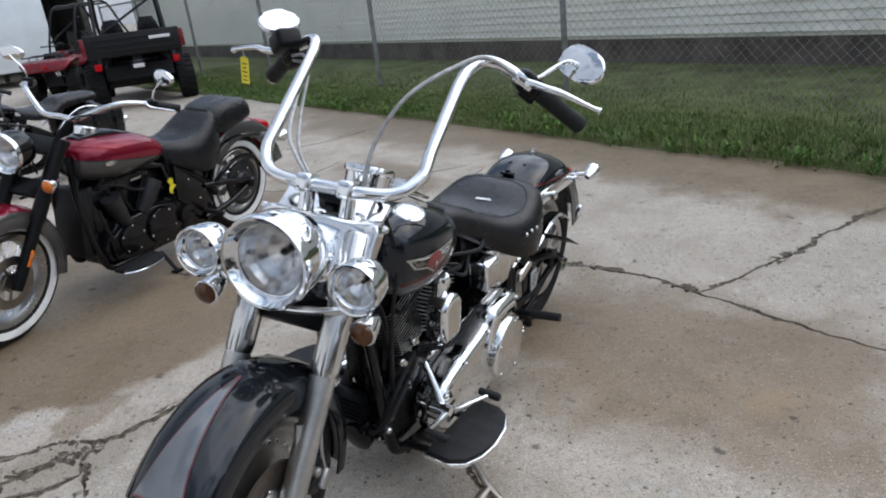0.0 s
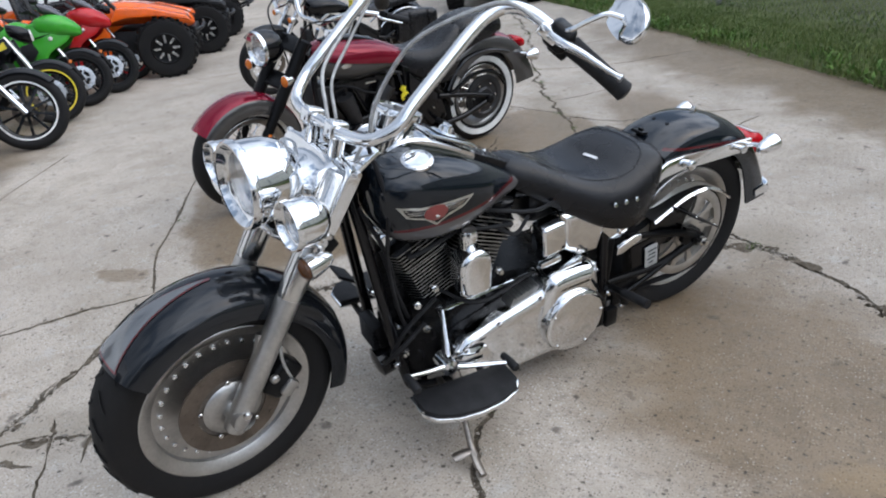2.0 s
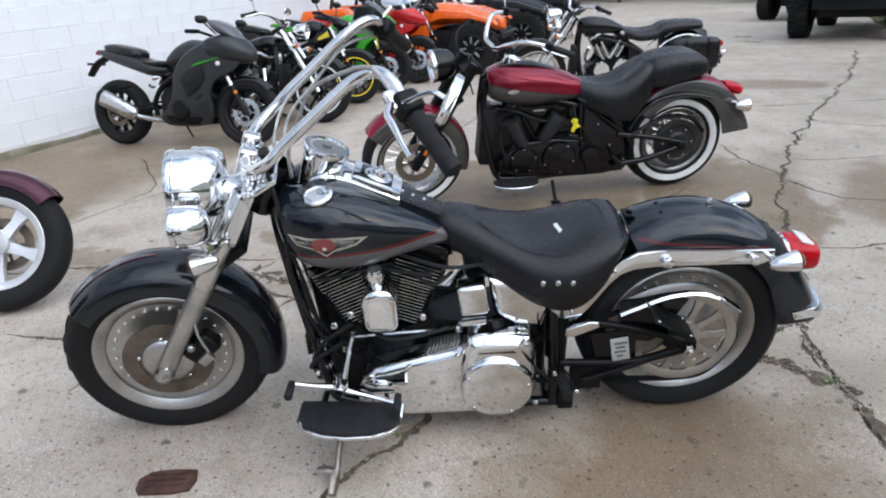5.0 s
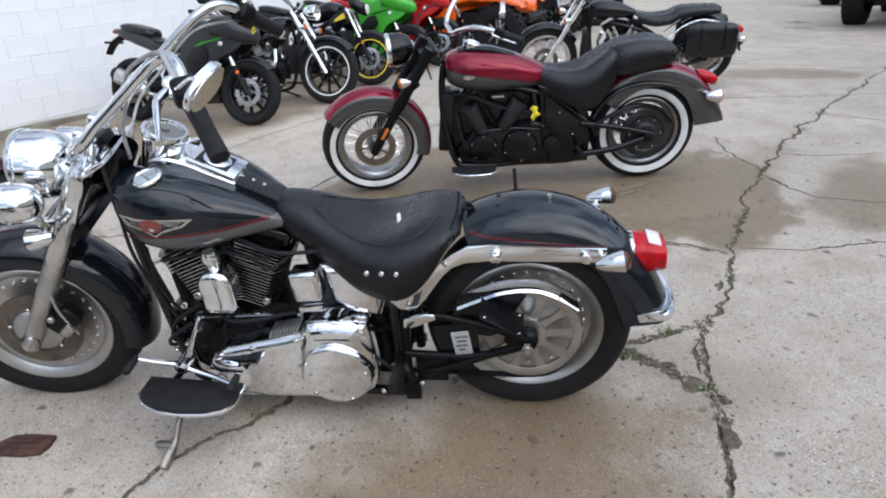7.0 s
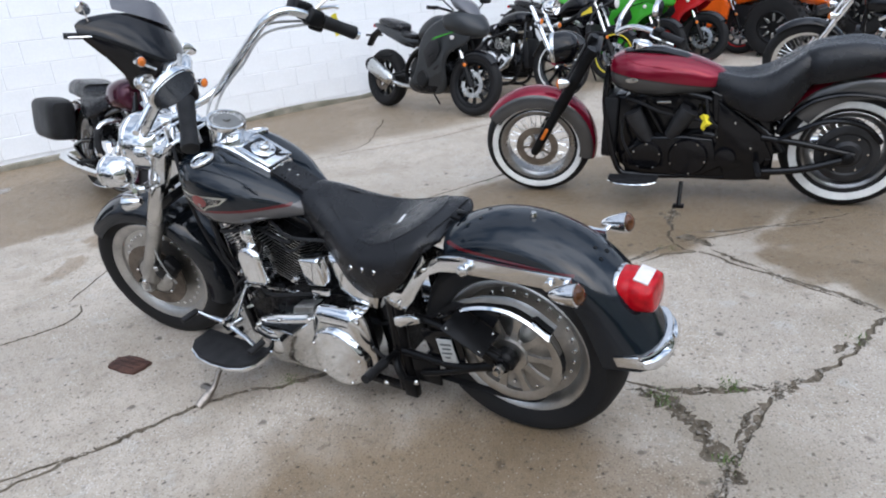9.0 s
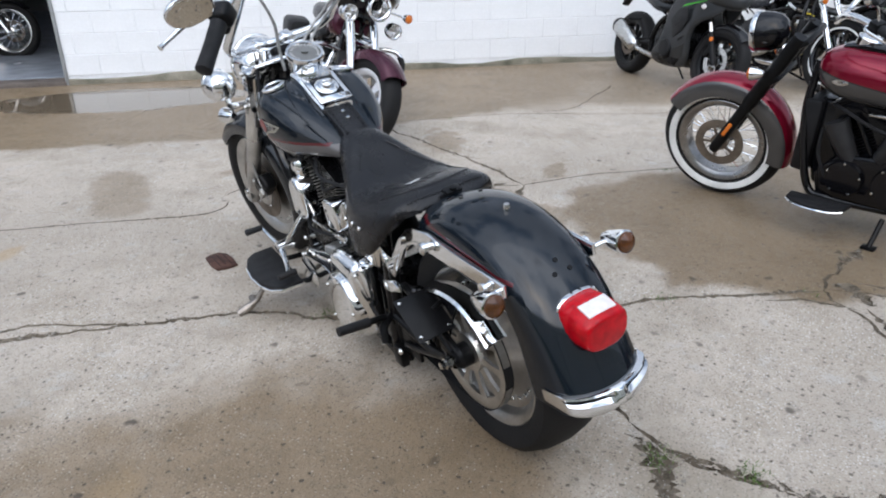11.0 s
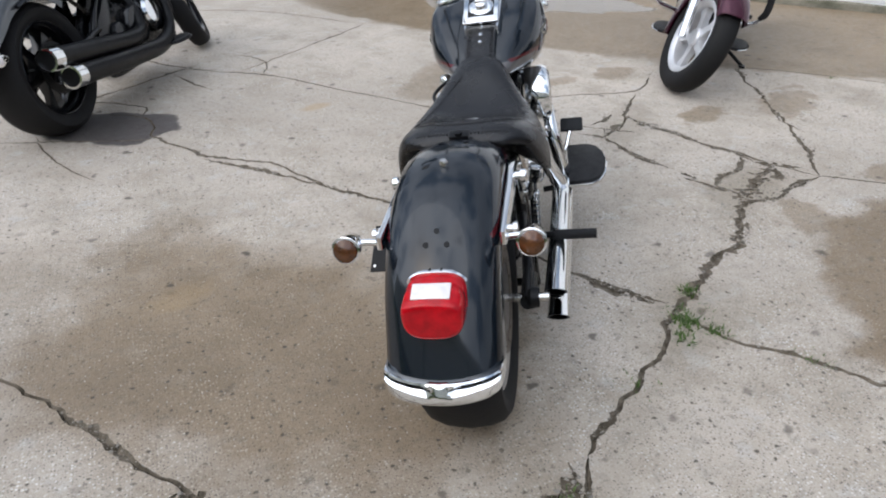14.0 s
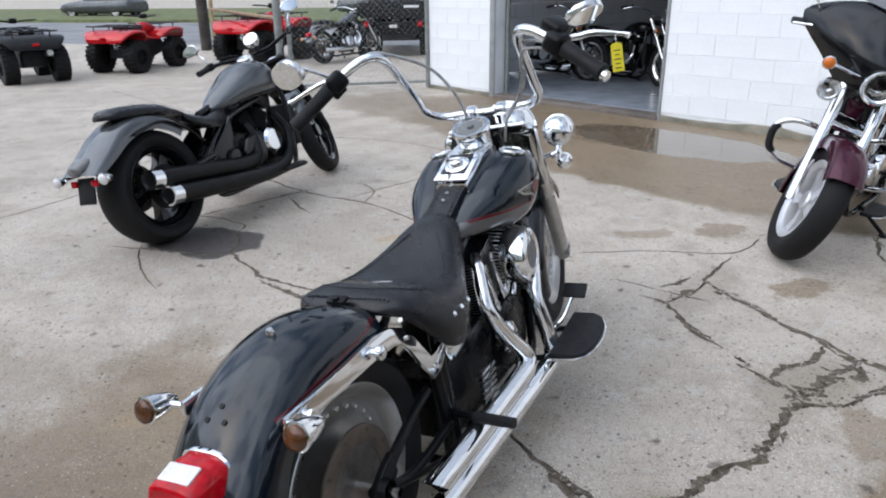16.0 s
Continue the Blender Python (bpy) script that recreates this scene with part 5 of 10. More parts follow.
    lathe(bm, [(0.04, -0.09), (0.043, -0.085), (0.043, 0.075), (0.04, 0.08)], axis((1.222, 0, 0.86), ax), 20)
    for x in (0.42, 0.62, 1.05):
        tube(bm, [(x, -0.12, 0.095), (x, 0.12, 0.095)], 0.014, 8, 1)
    part("frame", bm, BLACK, t)
    bm = B()
    box(bm, (0.05, 0.03, 0.07), pose(0.365, 0.15, 0.12), 0.006)
    box(bm, (0.10, 0.012, 0.09), pose(0.30, 0.135, 0.19), 0.004)
    tube(bm, [(0.4, 0.15, 0.25), (0.37, 0.19, 0.24), (0.35, 0.2, 0.2)], 0.014, 8, 4)
    each("frame_gusset", bm, SATIN, t)
    bolt_heads("frame_bolt", [(0.40, 0.165, 0.24), (0.33, 0.163, 0.16), (1.155, 0.115, 0.24), (0.46, 0.16, 0.12)], (0, 1, 0), 0.010, 0.010, CHROME, t)
    # label plate ahead of the rear wheel
    bm = B()
    prism(bm, [(0.29, 0.36), (0.15, 0.375), (0.145, 0.235), (0.26, 0.225)], 0.130, 0.138, SIDE, 0.003)
    part("side_plate", bm, BLACK, t)
    bm = B()
    box(bm, (0.055, 0.006, 0.085), pose(0.198, 0.146, 0.305, 0, 8, 0), 0.002)
    lb = part("label_plate", bm, material("label_plate", (0.55, 0.56, 0.55), 0.4, 0.3), t, "small grey sticker plate")
    bm = B()
    for k, w in enumerate((0.04, 0.03, 0.036, 0.02)):
        box(bm, (w, 0.002, 0.006), pose(0.198, 0.150, 0.33 - k * 0.016, 0, 8, 0))
    each("print_bar", bm, material("label_print", (0.10, 0.11, 0.11), 0.5), lb)

    # engine: cases, finned cylinders, rocker boxes
    bm = B()
    prism(bm, [(1.12, 0.16), (1.13, 0.30), (1.05, 0.375), (0.92, 0.40), (0.78, 0.385), (0.66, 0.40), (0.48, 0.42), (0.42, 0.36), (0.42, 0.17), (0.5, 0.12), (1.05, 0.11)], -0.095, 0.098, SIDE, 0.035, 4)
    prism(bm, [(1.02, 0.24), (0.99, 0.36), (0.92, 0.40), (0.82, 0.37), (0.80, 0.2), (0.9, 0.14)], -0.125, 0.112, SIDE, 0.045, 5)
    # plain dark slab added to fill see-through gaps between tubes and cylinders
    part("crankcase", bm, CASE, t)
    bm = B()
    prism(bm, [(1.16, 0.66), (1.14, 0.30), (1.10, 0.18), (0.95, 0.30), (1.0, 0.50), (0.86, 0.62), (0.70, 0.60), (0.72, 0.66), (1.0, 0.72)], -0.035, 0.035, SIDE, 0.015, 2)
    part("engine_filler", bm, CASE, t)
    bm = B()
    lathe(bm, [(0.045, -0.05), (0.048, -0.045), (0.048, 0.05), (0.03, 0.058), (0, 0.058)], axis((1.13, 0.02, 0.20), (0.9, 0, -0.2)), 20)
    part("oil_filter", bm, BLACK, t)
    bm = B()
    box(bm, (0.03, 0.10, 0.085), pose(1.165, 0.0, 0.30, 0, 12, 0), 0.006)
    for k in range(6):
        box(bm, (0.022, 0.10, 0.004), pose(1.185, 0, 0.266 + 0.014 * k, 0, 12, 0), 0.001)
    part("regulator", bm, SATIN, t)["kind"] = "stuff"
    # oil lines, fittings and sensors at the front of the cases
    bm = B()
    for pts in ([(1.13, 0.05, 0.235), (1.16, 0.10, 0.27), (1.12, 0.125, 0.36), (1.02, 0.12, 0.43)], [(1.14, 0.03, 0.22), (1.18, 0.085, 0.235), (1.15, 0.13, 0.30), (1.06, 0.125, 0.36)], [(1.10, -0.05, 0.25), (1.17, -0.09, 0.26), (1.13, -0.125, 0.34), (1.03, -0.125, 0.40)]):
        tube(bm, pts, 0.0065, 8, 7)
    each("oil_line", bm, PAD, t)
    bm = B()
    for p, d in (((1.125, 0.075, 0.34), (0.7, 0.5, 0.3)), ((1.115, 0.095, 0.255), (0.5, 0.8, 0)), ((1.075, 0.112, 0.42), (0.2, 1, 0.3)), ((1.11, 0.06, 0.16), (0.6, 0.6, -0.2)), ((1.05, 0.11, 0.33), (0.2, 1, 0)), ((1.02, 0.115, 0.46), (0, 1, 0.3)), ((0.80, 0.115, 0.44), (0, 1, 0.2)), ((1.13, 0.0, 0.36), (1, 0, 0.2))):
        lathe(bm, [(0.011, -0.008), (0.011, 0.008), (0.007, 0.010), (0.007, 0.018), (0, 0.019)], axis(p, d), 8)
    each("fitting", bm, CHROME_WORN, t)
    bm = B()
    lathe(bm, [(0.052, -0.03), (0.060, 0.0), (0.052, 0.018), (0.03, 0.026), (0, 0.028)], axis((1.03, 0.085, 0.365), (0.25, 1, 0.1)), 24)
    lathe(bm, [(0.040, -0.03), (0.044, 0.0), (0.036, 0.014), (0, 0.020)], axis((1.09, 0.075, 0.22), (0.6, 1, 0)), 20)
    each("case_boss", bm, CASE, t)
    crank = Vector((0.93, 0, 0.305))
    for side, sg in (("front", 1), ("rear", -1)):
        d = Vector((sg * math.sin(radians(22.5)), 0, math.cos(radians(22.5))))
        A = axis(crank, d)
        X = Matrix(((d.z, 0, d.x, crank.x), (0, 1, 0, 0), (-d.x, 0, d.z, crank.z), (0, 0, 0, 1)))
        bm = B()
        lathe(bm, [(0.066, 0.11), (0.066, 0.255)], X, 24)
        box(bm, (0.15, 0.155, 0.085), X @ Matrix.Translation((0, 0, 0.30)), 0.02)
        cyl = part("cylinder", bm, CASE, t)
        bm = B()
        for k in range(12):
            h = 0.128 + k * 0.0118
            q = [(-0.086, -0.055), (-0.06, -0.094), (0.06, -0.094), (0.086, -0.055), (0.086, 0.055), (0.06, 0.094), (-0.06, 0.094), (-0.086, 0.055)]
            prism(bm, q, h, h + 0.0034, X)
        for k in range(6):
            h = 0.274 + k * 0.0122
            q = [(-0.094, -0.055), (-0.068, -0.104), (0.068, -0.104), (0.094, -0.055), (0.094, 0.055), (0.068, 0.104), (-0.068, 0.104), (-0.094, 0.055)]
            prism(bm, q, h, h + 0.003, X)
        bm.normal_update()
        for face in bm.faces:
            face.material_index = 1 if abs(face.normal.dot(d)) < 0.5 else 0
        each("cooling_fin", bm, [CASE, FINS], cyl, "black fins with bright machined edges")
        bm = B()
        box(bm, (0.17, 0.13, 0.055), X @ Matrix.Translation((0, 0, 0.372)), 0.014, 3)
        box(bm, (0.14, 0.10, 0.02), X @ Matrix.Translation((0, 0, 0.405)), 0.008, 2)
        part("rocker_box", bm, CHROME if sg > 0 else BLACK, cyl)
        bm = B()
        for s in (-0.032, 0.032):
            lathe(bm, [(0.013, 0.10), (0.013, 0.13), (0.0095, 0.135), (0.0095, 0.26), (0.013, 0.265), (0.013, 0.30)], X @ Matrix.Translation((s, -0.10, 0)), 12)
        each("pushrod_tube", bm, CHROME, cyl)
        bm = B()
        tube(bm, [X @ Vector((sg * 0.02, 0.08, 0.32)), X @ Vector((sg * 0.03, 0.13, 0.33)), (0.93 - sg * 0.05, 0.09, 0.62)], 0.007, 8, 5)
        part("spark_lead", bm, PAD, cyl)
    # horn with its chrome cover, between the cylinders
    bm = B()
    prof = []
    for k in range(13):
        a = math.pi * k / 12
        prof.append((0.92 + 0.054 * math.cos(a), 0.535 + 0.052 * math.sin(a)))
    prof += [(0.868, 0.46), (0.885, 0.438), (0.955, 0.438), (0.972, 0.46)]
    pillow(bm, prof, 0.13, 0.196, SIDE, 0.024)
    horn = part("horn_cover", bm, CHROME, t, "chrome horn cover with a rounded top")
    bm = B()
    lathe(bm, [(0.022, -0.04), (0.022, -0.01), (0.028, -0.005), (0.028, 0.012), (0.02, 0.026), (0, 0.03)], axis((0.925, 0.15, 0.618), (0, 0.15, 1)), 20)
    part("horn_stud", bm, CHROME, horn)

    # primary cover and derby cover
    bm = B()
    rim_line = [(0.955, 0.300), (1.005, 0.255), (1.012, 0.195), (0.985, 0.140), (0.94, 0.108), (0.84, 0.105), (0.70, 0.108), (0.58, 0.108), (0.50, 0.135), (0.462, 0.195), (0.462, 0.29), (0.475, 0.385), (0.50, 0.405), (0.645, 0.410), (0.685, 0.372), (0.74, 0.352), (0.86, 0.325)]
    pl = catmull([(x, z, 0) for x, z in rim_line + rim_line[:1]], 3)[:-1]
    pillow(bm, [(p[0], p[1]) for p in pl], 0.115, 0.200, SIDE, 0.034)
    prim = part("primary_cover", bm, CHROME, t, "polished chrome primary cover")
    bm = B()
    lathe(bm, [(0.075, -0.02), (0.072, 0.012), (0.055, 0.024), (0.03, 0.03), (0, 0.031)], AY(0.945, 0.185, 0.2), 36)
    part("pulley_bulge", bm, CHROME, prim)
    bm = B()
    hs = [(0.475, 0.16), (0.462, 0.24), (0.468, 0.33), (0.492, 0.398), (0.53, 0.412), (0.635, 0.412), (0.672, 0.395), (0.700, 0.33), (0.708, 0.24), (0.69, 0.16), (0.64, 0.115), (0.585, 0.105), (0.53, 0.115)]
    hs = [(float(p[0]), float(p[1])) for p in catmull([(x, z, 0) for x, z in hs + hs[:1]], 3)[:-1]]
    pillow(bm, hs, 0.150, 0.214, SIDE, 0.050, 8)
    part("clutch_housing", bm, CHROME, prim)
    bm = B()
    lathe(bm, [(0.118, -0.045), (0.116, -0.016), (0.113, -0.006), (0.112, 0.004), (0.110, 0.014), (0.104, 0.021), (0.096, 0.023), (0.06, 0.027), (0, 0.029)], AY(0.585, 0.212, 0.238), 56)
    db = part("derby_cover", bm, CHROME, prim, "round chrome derby cover")
    bolt_heads("derby_bolt", [(0.585 + 0.098 * math.cos(a), 0.233, 0.238 + 0.098 * math.sin(a)) for a in (0.5, 1.76, 3.0, 4.27, 5.53)], (0, 1, 0), 0.006, 0.006, CHROME_WORN, db)
    bolt_heads("primary_bolt", [(0.49, 0.196, 0.38), (0.62, 0.196, 0.39), (0.70, 0.196, 0.35), (0.85, 0.196, 0.315), (0.97, 0.196, 0.27)], (0, 1, 0), 0.008, 0.010, CHROME_WORN, prim)
    bm = B()
    for k in range(9):
        box(bm, (0.006, 0.05, 0.03), pose(0.70 + 0.011 * k, 0.15, 0.372 - 0.0025 * k, 0, -25, 0), 0.001)
    each("starter_fin", bm, FINS, t)
    # oil tank wrap, coil cover
    bm = B()
    q = [(0.60, 0.585), (0.585, 0.455), (0.52, 0.41), (0.44, 0.40), (0.415, 0.48), (0.43, 0.585)]
    prism(bm, q, -0.145, 0.155, SIDE, 0.035, 5)
    part("oil_tank", bm, CHROME, t, "chrome horseshoe oil tank")
    bm = B()
    box(bm, (0.085, 0.07, 0.10), pose(0.645, 0.15, 0.53, 0, 5, 0), 0.012, 3)
    box(bm, (0.075, 0.02, 0.02), pose(0.645, 0.16, 0.445, 0, 5, 0), 0.005, 2)
    part("coil_cover", bm, CHROME, t)
    bm = B()
    for pts in ([(0.70, 0.12, 0.60), (0.76, 0.14, 0.57), (0.82, 0.12, 0.60)], [(0.60, 0.12, 0.62), (0.72, 0.16, 0.64), (0.85, 0.11, 0.66)], [(1.0, 0.1, 0.44), (0.9, 0.17, 0.40), (0.7, 0.15, 0.42)], [(1.16, 0.09, 0.62), (1.14, 0.12, 0.5), (1.10, 0.10, 0.38)], [(0.52, 0.17, 0.42), (0.48, 0.18, 0.3), (0.42, 0.17, 0.22)], [(1.2, 0.06, 0.75), (1.15, 0.11, 0.6), (1.13, 0.09, 0.42)]):
        tube(bm, pts, 0.006, 7, 6)
    each("hose", bm, PAD, t)
    bm = B()
    box(bm, (0.10, 0.16, 0.12), pose(0.62, 0, 0.60), 0.02)
    box(bm, (0.12, 0.12, 0.1), pose(0.80, 0, 0.60), 0.02)
    part("electrics_box", bm, SATIN, t)

    # air cleaner and two exhaust pipes on the far side
    bm = B()
    lathe(bm, [(0.0, 0.0), (0.085, 0.0), (0.092, 0.01), (0.094, 0.062), (0.086, 0.080), (0.072, 0.087), (0.05, 0.088), (0.047, 0.082), (0, 0.082)], axis((0.945, -0.12, 0.545), (0.06, -1, 0.04)), 44)
    ac = part("air_cleaner", bm, CHROME, t, "round chrome air cleaner")
    bm = B()
    lathe(bm, [(0.044, 0.0), (0.044, 0.004), (0.02, 0.006), (0, 0.006)], axis((0.949, -0.203, 0.548), (0.06, -1, 0.04)), 28)
    part("insert", bm, DIAL, ac)
    for pts in ([(1.02, -0.09, 0.60), (1.045, -0.145, 0.575), (1.0, -0.185, 0.50), (0.945, -0.204, 0.40), (0.948, -0.232, 0.275), (0.962, -0.240, 0.205), (0.930, -0.240, 0.176), (0.80, -0.236, 0.170), (0.4, -0.226, 0.176), (0.10, -0.220, 0.182)],
                [(0.76, -0.09, 0.60), (0.70, -0.125, 0.575), (0.645, -0.165, 0.485), (0.700, -0.195, 0.372), (0.762, -0.222, 0.285), (0.745, -0.228, 0.252), (0.66, -0.228, 0.243), (0.3, -0.221, 0.243), (0.13, -0.216, 0.245)]):
        bm = B()
        n = len(pts)
        tube(bm, pts, [0.021] * 3 + [0.024, 0.027] + [0.031] * (n - 5), 20, 8, False)
        slash_cut(bm, pts[-1])
        p = part("exhaust_pipe", bm, CHROME, t, "chrome slash-cut exhaust pipe")
        bm = B()
        e = Vector(pts[-1])
        lathe(bm, [(0.0312, 0.0), (0.028, 0.0), (0.027, -0.12), (0, -0.12)], axis(e, Vector(pts[-1]) - Vector(pts[-2])), 20)
        slash_cut(bm, pts[-1])
        part("bore", bm, SATIN, p)
    bm = B()
    for k in range(6):
        box(bm, (0.09, 0.02, 0.012), pose(0.62, -0.15, 0.20 + 0.02 * k), 0.003)
    lathe(bm, [(0.05, 0), (0.05, 0.03), (0.03, 0.045), (0, 0.046)], axis((0.8, -0.13, 0.32), (0, -1, 0)), 28)
    each("gearbox_cover", bm, CHROME, t)

    # fuel tank: two lobes, filler caps, console, leather strap
    for s in (1, -1):
        bm = B()
        st = [(1.192, 0.075 * s, 0.80, 0.018, 0.03, 0.03, 2.2), (1.182, 0.080 * s, 0.80, 0.062, 0.062, 0.075, 2.4), (1.14, 0.089 * s, 0.79, 0.093, 0.085, 0.126, 2.6), (1.05, 0.096 * s, 0.776, 0.105, 0.100, 0.138, 2.6),
              (0.95, 0.092 * s, 0.757, 0.099, 0.090, 0.120, 2.5), (0.86, 0.080 * s, 0.738, 0.085, 0.068, 0.082, 2.4), (0.78, 0.060 * s, 0.718, 0.060, 0.042, 0.056, 2.3), (0.72, 0.047 * s, 0.700, 0.040, 0.020, 0.030, 2.2), (0.69, 0.040 * s, 0.690, 0.018, 0.008, 0.012, 2.0)]
        body(bm, st, 36, 5)
        tk = part("fuel_tank", bm, PAINT_TANK, t, "black fuel tank with a silver lower panel and red pinstripe", sharp=60)
        bm = B()
        A = axis((1.058, 0.130 * s, 0.868), (0.05, 0.20 * s, 1))
        lathe(bm, [(0.036, -0.016), (0.038, -0.002), (0.043, 0.001), (0.043, 0.007), (0.039, 0.011), (0.034, 0.012), (0.032, 0.009), (0.012, 0.010), (0, 0.010)], A, 32)
        part("filler_cap", bm, CHROME, tk)
        # winged badge laid on the side of the tank, following its curve
        def surf(x, z, off):
            rows = catmull(st, 8)
            r = min(rows, key=lambda q: abs(q[0] - x))
            hh = r[4] if z > r[2] else r[5]
            v = min(0.999, abs(z - r[2]) / hh) ** r[6]
            return (x, r[1] + s * (r[3] * (1 - v) ** (1 / r[6]) + off), z)

        def inlay(name, poly, off, mt, label=""):
            bm = B()
            cx, cz = sum(p[0] for p in poly) / len(poly), sum(p[1] for p in poly) / len(poly)
            dense = []
            for (x0, z0), (x1, z1) in zip(poly, poly[1:] + poly[:1]):
                n = max(1, int(math.hypot(x1 - x0, z1 - z0) / 0.012))
                dense += [(x0 + (x1 - x0) * i / n, z0 + (z1 - z0) * i / n) for i in range(n)]
            rings = []
            for f in (1.0, 0.75, 0.5, 0.25, 0.04):
                rings.append([surf(cx + (x - cx) * f, cz + (z - cz) * f, off + (0.001 if f < 1 else 0)) for x, z in dense])
            loft(bm, rings, True, False)
            bm.faces.new([v for v in bm.verts][-len(dense):])
            return part(name, bm, mt, tk, label)
        inlay("badge_wing", [(1.148, 0.785), (1.09, 0.776), (1.052, 0.776), (0.925, 0.768), (0.96, 0.745), (1.02, 0.732), (1.045, 0.715), (1.075, 0.738), (1.125, 0.752)], 0.0012, material("badge_silver", (0.42, 0.40, 0.34), 0.3, 0.4), "winged silver badge")
        inlay("badge_field", [(1.137, 0.780), (1.09, 0.771), (1.052, 0.771), (0.945, 0.763), (0.965, 0.750), (1.02, 0.738), (1.045, 0.722), (1.072, 0.742), (1.12, 0.755)], 0.0026, BLACK)
        for k in range(3):
            inlay("badge_line", [(1.13 - 0.006 * k, 0.775 - 0.007 * k), (0.96 + 0.004 * k, 0.762 - 0.005 * k), (0.96 + 0.004 * k, 0.7600 - 0.005 * k), (1.13 - 0.006 * k, 0.7725 - 0.007 * k)], 0.0038, CHROME_WORN)
        inlay("badge_medallion", [(1.048 + 0.034 * math.cos(a), 0.755 + 0.022 * math.sin(a)) for a in (2 * math.pi * k / 14 for k in range(14))], 0.0048, material("badge_red", (0.20, 0.045, 0.04), 0.35, 0.0), "red round medallion")
        inlay("badge_star", [(1.046 + (0.009 if k % 2 else 0.004) * math.cos(k * math.pi / 5), 0.744 + (0.008 if k % 2 else 0.0035) * math.sin(k * math.pi / 5)) for k in range(10)], 0.0066, CHROME_WORN)
    bm = B()
    top = [(1.118, 0.848), (1.100, 0.885), (1.05, 0.902), (0.985, 0.888), (0.90, 0.846), (0.842, 0.816)]
    wid = [0.045, 0.056, 0.066, 0.064, 0.060, 0.055]
    rings = []
    for (x, z), w in zip(catmull([(a[0], a[1]) for a in top], 4), catmull([(w,) for w in wid], 4)):
        w = float(w[0])
        rings.append([(x, -w, z - 0.055), (x, -w, z - 0.006), (x, -w * 0.9, z), (x, 0, z + 0.003), (x, w * 0.9, z), (x, w, z - 0.006), (x, w, z - 0.055)])
    loft(bm, rings)
    dash = part("console", bm, CHROME, t, "chrome tank console")
    A = axis((1.044, 0.0, 0.950), (-0.42, 0, 1))
    bm = B()
    lathe(bm, [(0.054, -0.115), (0.059, -0.02), (0.061, -0.002), (0.066, 0.000), (0.067, 0.010), (0.064, 0.018), (0.056, 0.018), (0.054, 0.012)], A, 44)
    sp = part("speedometer", bm, CHROME, dash)
    bm = B()
    lathe(bm, [(0.056, 0.012), (0.02, 0.013), (0.012, 0.014), (0.012, 0.022), (0, 0.023)], A, 40)
    part("dial", bm, DIAL, sp, "grey speedometer face")
    bm = B()
    for k in range(21):
        a = radians(-130 + 13 * k)
        box(bm, (0.002, 0.007 if k % 2 else 0.010, 0.001), A @ Matrix.Rotation(a, 4, "Z") @ Matrix.Translation((0, 0.047, 0.0135)))
    each("dial_mark", bm, WHITE, sp)
    A = Matrix.Translation((0.905, 0.0, 0.860)) @ Matrix.Rotation(radians(-25.6), 4, "Y")
    bm = B()
    box(bm, (0.150, 0.118, 0.010), A, 0.004)
    part("console_plate", bm, CHROME, dash)
    bm = B()
    box(bm, (0.098, 0.086, 0.005), A @ Matrix.Translation((0.004, 0, 0.0055)), 0.002)
    part("switch_plate", bm, BLACK, dash)
    bm = B()
    lathe(bm, [(0.039, 0.002), (0.041, 0.008), (0.033, 0.012), (0.022, 0.011), (0.020, 0.024), (0.012, 0.027), (0, 0.028)], A, 28)
    box(bm, (0.012, 0.036, 0.012), A @ Matrix.Translation((0, 0, 0.028)), 0.004)
    part("ignition_switch", bm, CHROME, dash)
    bm = B()
    rings = []
    for x, z, w in ((0.865, 0.823, 0.048), (0.80, 0.790, 0.047), (0.74, 0.760, 0.046), (0.70, 0.735, 0.045)):
        rings.append([(x, -w, z - 0.03), (x, -w, z - 0.003), (x, -w * 0.5, z), (x, 0, z + 0.001), (x, w * 0.5, z), (x, w, z - 0.003), (x, w, z - 0.03)])
    loft(bm, rings)
    strap = part("tank_strap", bm, LEATHER, t, "studded black leather tank strap")
    bolt_heads("stud", [(0.838 - 0.031 * k, 0, 0.811 - 0.0155 * k) for k in range(3)], (-0.45, 0, 1), 0.0065, 0.006, CHROME, strap)
    bm = B()
    for k in range(12):
        for s in (-1, 1):
            box(bm, (0.003, 0.010, 0.0014), pose(0.85 - 0.0135 * k, 0.036 * s, 0.8165 - 0.0066 * k, 0, 26, 0))
    each("lace", bm, PAD, strap)

    # saddle
    bm = B()
    st = [(0.742, 0.045, 0.742, 0.712, 0.0), (0.73, 0.066, 0.752, 0.690, 0.0), (0.70, 0.086, 0.752, 0.665, 0.0), (0.64, 0.112, 0.740, 0.625, 0.006), (0.56, 0.150, 0.724, 0.575, 0.036), (0.48, 0.192, 0.715, 0.530, 0.060), (0.40, 0.214, 0.712, 0.508, 0.054),
          (0.33, 0.212, 0.714, 0.522, 0.030), (0.27, 0.194, 0.712, 0.575, 0.010), (0.225, 0.166, 0.704, 0.640, 0.004), (0.198, 0.128, 0.690, 0.660, 0.0), (0.184, 0.098, 0.676, 0.664, 0.0)]
    square = 2.9
    rings = []
    def seat_z(x, y):
        r = min(catmull(st, 12), key=lambda q: abs(q[0] - x))
        u = min(0.999, abs(y) / r[1])
        return r[3] + (r[2] - r[3]) * (1 - u ** square) ** (1 / square) - r[4] * (1 - u * u)
